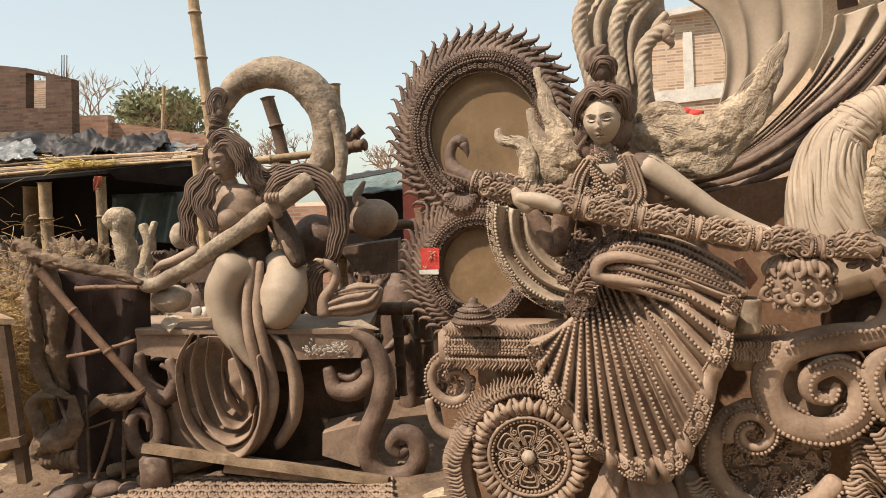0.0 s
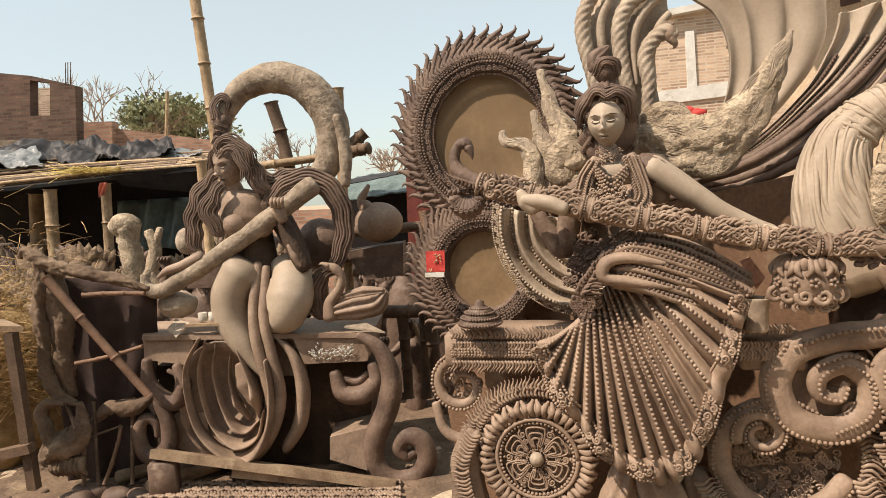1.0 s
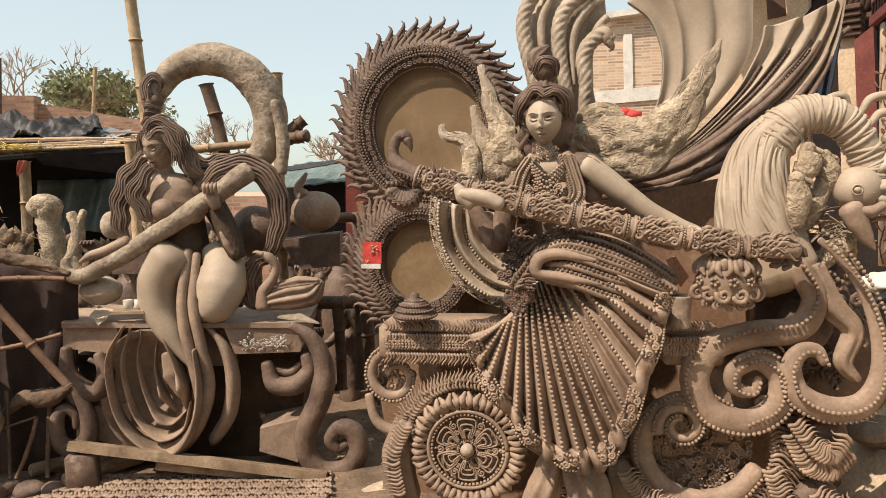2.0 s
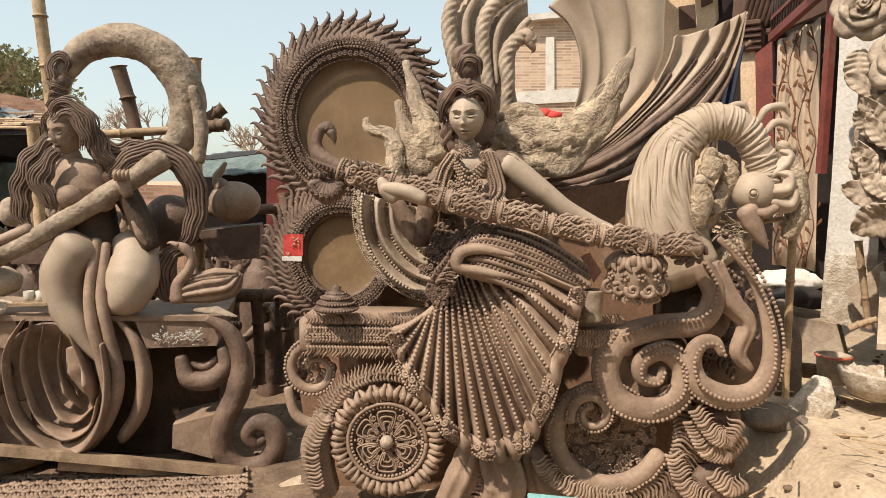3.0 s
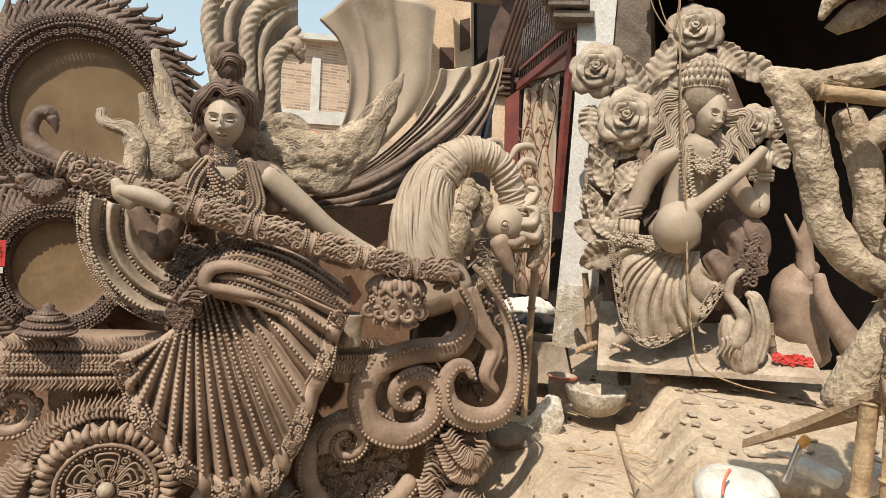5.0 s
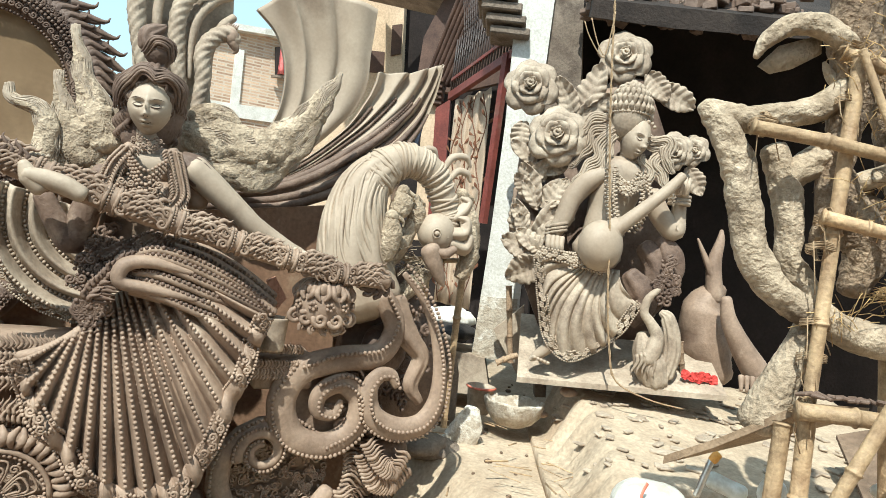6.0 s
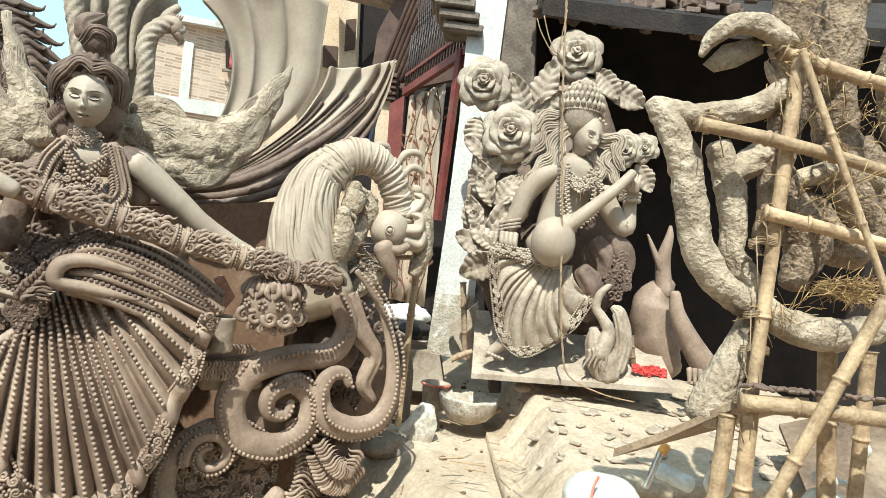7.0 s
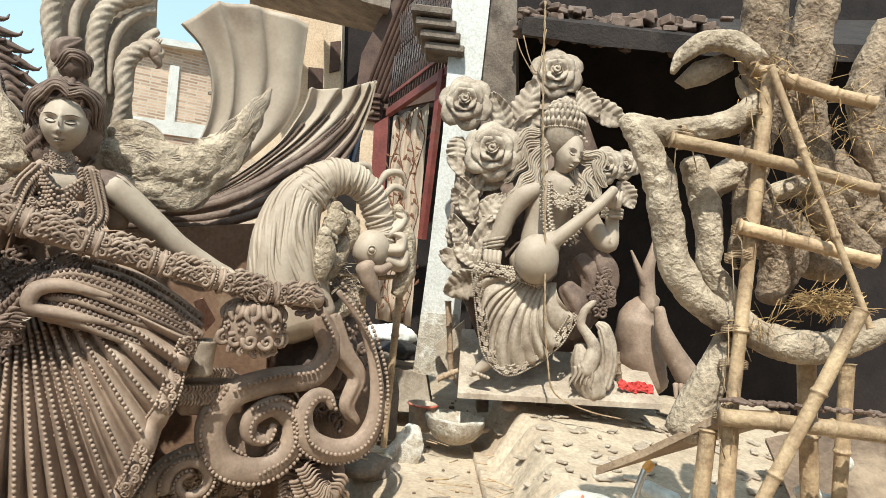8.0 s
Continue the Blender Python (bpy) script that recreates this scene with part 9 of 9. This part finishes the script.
for k in range(5):
    p = Vector((3.544, 2.436, 0.997)) + RT * 0.022 * k - UP * 0.004 * (k - 2) ** 2
    wave(s, p, (-UP + RT * 0.1 * (k - 1)).normalized(), RT, 0.14, 0.012, 0.12, 0.1, 8, 6)
lone("swan_statue", s, CLAY_PALE, (3.719, 2.407, 0.809), "smooth pale clay swan beside the musician's feet", "statue")
for a, b in (((3.907, 2.364, 1.084), (3.942, 2.33, 0.885)), ((3.226, 3.299, 1.28), (3.288, 3.239, 0.745)), ((3.144, 3.239, 0.748), (3.246, 3.14, 0.824))):
    s = Sculpt()
    bamboo(s, a, b, 0.022)
    lone("wooden_stick", s, WOOD, a, "short wooden stick by the statue's base", "stick", "sticks")
s = Sculpt()
for i in range(6):
    p = Vector((3.871, 2.259, 0.858)) + RT * 0.03 * i - UP * 0.01 * (i % 2)
    leaf(s, p, p + UP * 0.06 + RT * random.uniform(-0.05, 0.05), 0.03, F, 0.2, 3, 0.004)
lone("red_rag", s, RED_CLOTH, (3.915, 2.217, 0.808), "bright red rag on the base board", "rag")
s = Sculpt()
tube(s, [(4.319, 2.313, 0.86), (4.258, 2.373, 1.065), (4.222, 2.407, 1.296), (4.278, 2.353, 1.464)], [0.12, 0.16, 0.14, 0.06], 16, 8, front=F, lump=0.1)
tube(s, [(4.224, 2.336, 1.384), (4.197, 2.362, 1.614), (4.21, 2.349, 1.773), (4.209, 2.35, 1.851)], [0.06, 0.05, 0.03, 0.012], 12, 7, front=F)
tube(s, [(4.18, 2.351, 1.536), (4.121, 2.407, 1.681), (4.085, 2.442, 1.772)], [0.03, 0.018, 0.008], 8, 5, front=F)
tube(s, [(4.277, 2.007, 0.946), (4.181, 2.099, 1.115), (4.113, 2.165, 1.271), (4.088, 2.189, 1.397)], [0.09, 0.07, 0.05, 0.035], 14, 7, front=F)
for k in range(4):
    p = Vector((4.109, 2.03, 0.927)) + RT * 0.035 * k
    tube(s, [p, p - UP * 0.08 + F * 0.03], [0.02, 0.012], 7, 4)
lone("raw_limb_figure", s, CLAY, (4.303, 2.26, 0.833), "brown half-made clay body with raised limbs", "figure")
s = Sculpt()
pts = [(3.14, 2.687, 3.199), (3.169, 2.658, 2.749), (3.213, 2.617, 2.233), (3.265, 2.566, 1.72), (3.299, 2.533, 1.308), (3.337, 2.496, 1.003), (3.385, 2.45, 0.811), (3.538, 2.303, 0.728), (3.69, 2.156, 0.703)]
for k in (0, 1):
    line = evenly(spline(pts, 6), 0.02)
    tube(s, [p + RT * 0.004 * math.cos(i * 0.9 + 3.14 * k) + F * 0.004 * math.sin(i * 0.9 + 3.14 * k) for i, p in enumerate(line)], 0.0042, 5, 0)
tube(s, [(3.335, 2.998, 3.111), (3.376, 2.959, 2.966), (3.42, 2.917, 2.879), (3.435, 2.903, 3.015), (3.442, 2.895, 3.169)], 0.004, 5, 5)
tube(s, [(3.305, 3.028, 3.086), (3.335, 2.999, 2.996), (3.392, 2.944, 2.885), (3.422, 2.915, 2.86)], 0.004, 5, 5)
lone("jute_rope", s, JUTE, (3.363, 2.472, 0.73), "thin twisted jute rope hanging from the slab", "rope")

# bowl, bucket, stones and offcuts before the doorstep
t = thing("cement_bowl", (3.259, 3.128, 0.342), "round bowl caked in dried cement", "bowl")
s = Sculpt()
lathe(s, Vector((3.259, 3.128, 0.342)), [(0.08, 0), (0.14, 0.03), (0.185, 0.09), (0.205, 0.16), (0.208, 0.175), (0.19, 0.178), (0.165, 0.11), (0.1, 0.06), (0.0, 0.05)], 28, 0.012)
part("shell", s, CRUST, t)
s = Sculpt()
lathe(s, Vector((3.2, 3.4, 0.36)), [(0.075, 0), (0.08, 0.01), (0.095, 0.17), (0.1, 0.175), (0.1, 0.19), (0.09, 0.19), (0.085, 0.1), (0.0, 0.09)], 22, 0.003)
t = thing("paint_bucket", (3.2, 3.4, 0.36), "small stained plastic bucket with a red rim", "bucket")
part("body", s, CLAY_PALE, t)
s = Sculpt()
c = Vector((3.2, 3.4, 0.36)) + UP * 0.18
tube(s, [c + Vector((math.cos(i / 16 * 6.283) * 0.1, math.sin(i / 16 * 6.283) * 0.1, 0)) for i in range(17)], 0.009, 7, 0)
part("rim", s, PLASTIC_RED, t, "faded red rim")
s = Sculpt()
tube(s, [(2.888, 3.139, 0.46), (2.868, 3.152, 0.345), (2.838, 3.174, 0.22), (2.79, 3.208, 0.08)], [0.05, 0.1, 0.12, 0.05], 20, 8, flat=0.3, front=F, lump=0.12)
lone("stone_slab", s, CRUST, (2.812, 3.142, 0.128), "leaning flat slab caked with clay", "slab", smooth=False)
for p, r in (((2.637, 3.172, 0.217), 0.14), ((2.508, 3.158, 0.27), 0.12), ((2.7, 3.111, 0.211), 0.10)):
    s = Sculpt()
    ball(s, p, (r * 1.3, r, r * 0.55), 14, 10, 0.35, scale=8)
    lone("dark_sack", s, CONCRETE, p, "crumpled dark sack on the ground", "sack", "sacks")
s = Sculpt()
tube(s, [(2.799, 3.432, 0.863), (2.825, 3.407, 0.644), (2.842, 3.39, 0.349)], [0.07, 0.11, 0.1], 14, 6, flat=0.5, front=F)
lone("clay_post", s, CONCRETE, (2.855, 3.379, 0.277), "dark upright slab behind the chariot's scroll", "slab")
s = Sculpt()
ball(s, (3.323, 3.899, 0.845), (0.2, 0.15, 0.07), 14, 10, 0.3)
lone("cloth_bundle", s, TARP, (3.329, 3.894, 0.781), "dark cloth bundle on the doorstep", "bundle")
s = Sculpt()
ball(s, (3.415, 4.089, 0.926), (0.25, 0.2, 0.09), 40, 28, 0.22, scale=9)
lone("white_sack", s, WHITE, (3.423, 4.081, 0.837), "white cloth sack on the doorstep", "sack", "sacks")
for i, (p, r) in enumerate((((2.585, 3.068, -0.06), 0.045), ((2.681, 2.845, -0.062), 0.05), ((3.149, 2.854, -0.007), 0.07), ((3.392, 3, 0.45), 0.04), ((3.432, 2.822, 0.643), 0.05))):
    s = Sculpt()
    ball(s, p, (r * 1.5, r, r * 0.6), 10, 8, 0.35, scale=25)
    lone("clay_clod", s, CLAY, p, "dry clod of clay on the ground", "clod", "clods")
s = Sculpt()
rn = random.Random(77)
for i in range(26):
    p = Vector((2.834, 2.843, 0.296)) + RT * rn.uniform(-0.5, 0.5) + F * rn.uniform(-0.4, 0.8)
    p.z = ground_height(p.x, p.y) + 0.012
    tube(s, [p, p + Vector((rn.uniform(-1, 1), rn.uniform(-1, 1), 0)).normalized() * rn.uniform(0.06, 0.22)], rn.uniform(0.002, 0.006), 5, 2)
lone("twigs", s, BAMBOO, (2.834, 2.843, 0.296), "thin split canes and twigs on the earth", "twigs", kind="stuff")

settle(earlier, 0.9)

# ---- the straw-and-clay framework lashed to bamboo ----
earlier = set(bpy.data.objects)
def framework():
    t = thing("straw_framework", (2.671, 1.333, 0.92), "unfinished figure of clay-smeared straw lashed to bamboo", "figure")
    limbs = (([(2.315, 1.537, 2.159), (2.377, 1.477, 2.068), (2.431, 1.426, 1.931), (2.464, 1.393, 1.778), (2.495, 1.364, 1.625), (2.569, 1.293, 1.492), (2.675, 1.19, 1.398)], [0.03, 0.06, 0.062, 0.06, 0.062, 0.06, 0.05]),
             ([(2.347, 1.534, 2.156), (2.432, 1.452, 2.125), (2.527, 1.36, 2.159), (2.623, 1.268, 2.19), (2.706, 1.188, 2.279)], [0.035, 0.05, 0.045, 0.05, 0.05]),
             ([(2.433, 1.424, 2.367), (2.458, 1.4, 2.435), (2.517, 1.343, 2.503), (2.598, 1.265, 2.511), (2.676, 1.189, 2.457)], [0.012, 0.03, 0.04, 0.042, 0.045]),
             ([(2.728, 1.208, 2.751), (2.732, 1.204, 2.519), (2.757, 1.18, 2.338), (2.751, 1.186, 2.129), (2.745, 1.192, 1.92), (2.742, 1.195, 1.688)], [0.085, 0.09, 0.075, 0.06, 0.05, 0.045]),
             ([(2.993, 1.091, 2.83), (2.977, 1.108, 2.537), (2.986, 1.098, 2.299), (3.036, 1.05, 2.068), (3.115, 0.974, 1.866), (3.229, 0.864, 1.744)], [0.07, 0.09, 0.085, 0.08, 0.07, 0.06]),
             ([(2.599, 1.375, 2.033), (2.647, 1.328, 1.878), (2.675, 1.301, 1.72), (2.689, 1.288, 1.606), (2.769, 1.21, 1.457)], [0.05, 0.055, 0.05, 0.045, 0.05]),
             ([(2.643, 1.333, 1.924), (2.719, 1.259, 2.008), (2.797, 1.183, 2.069)], [0.05, 0.06, 0.05]),
             ([(2.732, 1.191, 1.504), (2.728, 1.195, 1.365), (2.699, 1.222, 1.223), (2.663, 1.257, 1.079), (2.629, 1.29, 0.947)], [0.035, 0.05, 0.062, 0.078, 0.08]),
             ([(2.706, 1.16, 1.415), (2.793, 1.076, 1.352), (2.908, 0.965, 1.335), (3.05, 0.828, 1.388), (3.142, 0.74, 1.45)], [0.05, 0.06, 0.062, 0.05, 0.04]),
             ([(2.939, 1.213, 1.929), (3.002, 1.153, 1.818), (3.079, 1.078, 1.735), (3.189, 0.972, 1.682)], [0.08, 0.1, 0.09, 0.06]),
             ([(3.174, 1.056, 2.095), (3.258, 0.975, 1.961), (3.341, 0.895, 1.828)], [0.12, 0.14, 0.1]),
             ([(2.745, 1.206, 2.314), (2.7, 1.249, 2.352), (2.679, 1.269, 2.395)], [0.03, 0.02, 0.008]))
    limbs += (([(3.28, 0.9, 2.75), (3.2, 0.93, 2.45), (3.24, 0.88, 2.15), (3.33, 0.8, 1.95)], [0.05, 0.07, 0.06, 0.05]),
              ([(2.8, 1.25, 2.05), (2.86, 1.18, 1.85), (2.93, 1.1, 1.7), (2.9, 1.12, 1.52)], [0.05, 0.085, 0.09, 0.05]),
              ([(2.86, 1.15, 1.95), (3.0, 1.02, 2.02), (3.12, 0.92, 1.98)], [0.035, 0.045, 0.03]))
    for k, (line, r) in enumerate(limbs):
        s = Sculpt()
        tube(s, line, r, 26, 14, front=F, lump=0.05 if k == 7 else 0.2, seed=k * 3.1)
        part("limb", s, CLAY_STRAW_BROWN if k in (3, 4, 9, 10, 12, 13) else CLAY_ROUGH, t, "rough straw limb smeared with clay")
    s = Sculpt()
    slab(s, [(2.483, 1.431, 2.351), (2.53, 1.385, 2.434), (2.641, 1.279, 2.496), (2.648, 1.272, 2.421), (2.579, 1.338, 2.355), (2.519, 1.396, 2.325)], INTO, 0.02)
    part("fin", s, CLAY_ROUGH, t, "thin clay fin under the curved limb")
    s = Sculpt()
    for c in ((2.678, 1.187, 2.43), (2.673, 1.165, 2.222), (2.441, 1.36, 2.1), (2.635, 1.16, 1.656), (2.649, 1.145, 1.371), (2.654, 1.141, 1.239), (2.872, 1.083, 2.384), (2.842, 1.029, 2.063), (2.645, 1.15, 1.769), (2.604, 1.12, 1.044)):
        wrap(s, c, (0.15, 0.1, 1), 0.05, 5, 0.0024)
        wrap(s, c, (0.8, -0.7, 0.1), 0.045, 4, 0.0022)
    part("lashing", s, JUTE, t, "straw cord lashings with loose ends", kind="stuff")
    s = Sculpt()
    straws(s, (2.966, 0.937, 1.493), (0.07, 0.06, 0.03), 420, 0.0016, 0.085, 0.5, 5)
    straws(s, (2.699, 1.167, 2.298), (0.05, 0.04, 0.12), 70, 0.0018, 0.09, 0.9, 6)
    straws(s, (2.85, 1.02, 1.75), (0.12, 0.1, 0.2), 110, 0.0015, 0.11, 1.2, 11)
    straws(s, (2.95, 0.95, 2.15), (0.12, 0.1, 0.16), 90, 0.0015, 0.1, 1.2, 12)
    straws(s, (2.758, 1.11, 1.38), (0.08, 0.05, 0.04), 60, 0.0018, 0.1, 0.9, 7)
    part("loose_straw", s, STRAW, t, "reddish dry straw sticking out", kind="stuff")


framework()
for a, b, r, lab in (((2.66, 1.135, 2.395), (2.613, 1.111, 1.028), 0.03, "upright bamboo carrying the framework"), ((2.592, 1.103, 1.075), (2.617, 1.079, -0.75), 0.034, "lower bamboo upright of the framework"), ((2.356, 1.359, 2.073), (2.942, 0.794, 1.975), 0.028, "horizontal bamboo rail lashed with cord"), ((2.642, 1.194, 2.415), (2.912, 0.823, 2.306), 0.03, "upper bamboo rail lashed with cord"),
                     ((2.571, 1.151, 1.772), (2.907, 0.758, 1.696), 0.028, "middle bamboo rail of the framework"), ((2.498, 1.111, 1.049), (2.872, 0.653, 1.064), 0.034, "low bamboo rail under the plank"), ((2.707, 0.743, 1.506), (2.08, 1.346, -0.64), 0.027, "slanting bamboo strut of the framework"), ((2.608, 1.116, 2.403), (2.794, 0.728, 1.441), 0.015, "thin slanting cane across the framework"),
                     ((2.554, 1.167, 0.985), (2.555, 1.167, -0.75), 0.034, "short bamboo post under the plank"), ((3.034, 0.844, 1.295), (3.09, 0.79, -0.5), 0.03, "bamboo post at the back"), ((3.079, 1.009, 1.31), (3.26, 0.83, -0.45), 0.04, "dark bamboo post at the back")):
    s = Sculpt()
    bamboo(s, a, b, r)
    lone("bamboo_pole", s, BAMBOO, a, lab, "pole", "scaffold poles")
s = Sculpt()
slab(s, [(2.456, 1.568, 0.732), (2.519, 1.396, 0.851), (2.601, 1.122, 1.07), (3.163, 1.067, 1.038), (3.039, 1.464, 0.85)], -UP, 0.035)
lone("plank", s, WOOD, (2.607, 1.394, 0.874), "warped dusty plank resting on the low rail", "plank", smooth=False)
s = Sculpt()
rn = random.Random(9)
for i in range(24):
    p = Vector((2.542, 1.11, 1.065)).lerp(Vector((2.877, 0.69, 1.089)), i / 23)
    box(s, p + UP * 0.045, (rn.uniform(0.03, 0.08), 0.03, 0.014), rn.uniform(0, 180), rn.uniform(-20, 20), rn.uniform(-20, 20), 0.004)
lone("wood_chips", s, CLAY_DARK, (2.675, 0.912, 1.092), "torn bark and clay scraps along the rail", "scraps", kind="stuff", smooth=False)

settle(earlier, 0.72)

# ---- sacks, bags and tools on the floor behind the framework ----
earlier = set(bpy.data.objects)
t = thing("gas_canister", (2.636, 1.367, 0.657), "red and white gas canister lying on the rubble", "canister")
for a, b, r, m, n in (((2.595, 1.406, 0.672), (2.603, 1.288, 0.657), 0.036, PLASTIC, "body"), ((2.617, 1.378, 0.662), (2.62, 1.326, 0.656), 0.0365, PLASTIC_RED, "label"), ((2.593, 1.422, 0.675), (2.597, 1.404, 0.67), 0.02, STEEL, "neck")):
    s = Sculpt()
    tube(s, [a, b], r, 16, 3, front=F)
    part(n, s, m, t, "red printed band" if n == "label" else "")
t = thing("blow_torch", (2.475, 1.383, 0.653), "steel blow torch with an orange cap", "torch")
s = Sculpt()
tube(s, [(2.488, 1.37, 0.778), (2.475, 1.383, 0.709), (2.461, 1.396, 0.632)], 0.014, 10, 3, front=F)
part("barrel", s, STEEL, t)
s = Sculpt()
tube(s, [(2.502, 1.357, 0.803), (2.491, 1.367, 0.779)], 0.019, 10, 3, front=F)
part("cap", s, ORANGE, t, "orange plastic cap")


def crumpled(name, c, r, mat, label, cat, seed):
    s = Sculpt()
    ball(s, c, r, 40, 26, 0.09, scale=9)
    return lone(name, s, mat, c, label, cat)


crumpled("white_sack", (2.336, 1.517, 0.555), (0.17, 0.15, 0.1), PLASTIC, "full white plastic sack with a red printed stripe", "sack", 1)
s = Sculpt()
tube(s, [Vector((2.205, 1.463, 0.686)), Vector((2.176, 1.463, 0.647)), Vector((2.157, 1.453, 0.597))], 0.006, 6, 5, flat=0.3, front=F)
lone("sack_stripe", s, PLASTIC_RED, (2.19, 1.463, 0.668), "faded red stripe printed on the sack", "print")
crumpled("white_bag", (2.512, 1.139, 0.727), (0.06, 0.05, 0.06), PLASTIC, "white plastic bag among the poles", "bag", 2)
crumpled("white_bag", (2.587, 0.719, 0.979), (0.03, 0.03, 0.03), PLASTIC, "white plastic bag among the poles", "bag", 2)
t = thing("plastic_jug", (2.693, 0.825, 0.772), "milky plastic jug under crumpled plastic", "jug")
s = Sculpt()
lathe(s, Vector((2.693, 0.825, 0.68)) - UP * 0.06, [(0.07, 0), (0.075, 0.02), (0.075, 0.12), (0.06, 0.15), (0.025, 0.17), (0.022, 0.19), (0.0, 0.19)], 20, 0.003)
part("body", s, PLASTIC, t)
s = Sculpt()
tube(s, [(2.659, 0.789, 0.832), (2.688, 0.761, 0.827), (2.698, 0.751, 0.769), (2.692, 0.757, 0.708)], 0.012, 8, 5, front=F)
part("handle", s, PLASTIC, t)
crumpled("plastic_wrap", (2.65, 0.83, 0.83), (0.06, 0.045, 0.03), PLASTIC, "crumpled white wrapper with green print", "wrapper", 4)
s = Sculpt()
slab(s, [(3.394, 1.052, 0.524), (3.855, 0.608, 0.608), (4.576, 0.746, 1.054), (3.906, 1.392, 0.745)], UP, 0.02)
lone("dark_floor_patch", s, DIRT, (3.715, 1.02, 0.535), "darker floor patch under the scaffold", "floor", kind="structure", smooth=False)
settle(earlier, 0.9)
s = Sculpt()
box(s, (1.086, 2.499, 0.18), (0.3, 0.12, 0.02), -8, 8, 4, 0.005, 0.01)
lone("turquoise_bag", s, CYAN, (1.086, 2.499, 0.167), "turquoise printed plastic bag on the ground", "bag")

s = Sculpt()
bamboo(s, (2.644, 4.096, 2.348), (2.872, 4.051, 2.51), 0.02)
bamboo(s, (2.66, 4.1, 2.38), (2.66, 4.1, -0.1), 0.025)
lone("cloth_rail", s, BAMBOO_DARK, (2.663, 4.093, 2.36), "dark cane rail carrying a cloth", "rail")
s = Sculpt()
sheet(s, lambda u, v: Vector((2.688, 4.075, 2.4)).lerp(Vector((2.828, 4.05, 2.496)), u) - UP * (0.55 * v) - RC * (0.08 * v) + FRONT_C * 0.02 * math.sin(u * 16), 24, 8, 0.01, -FRONT_C)
lone("dark_cloth", s, BLUE, (2.75, 4.055, 1.917), "dark cloth hanging from a rail behind the screen", "cloth")
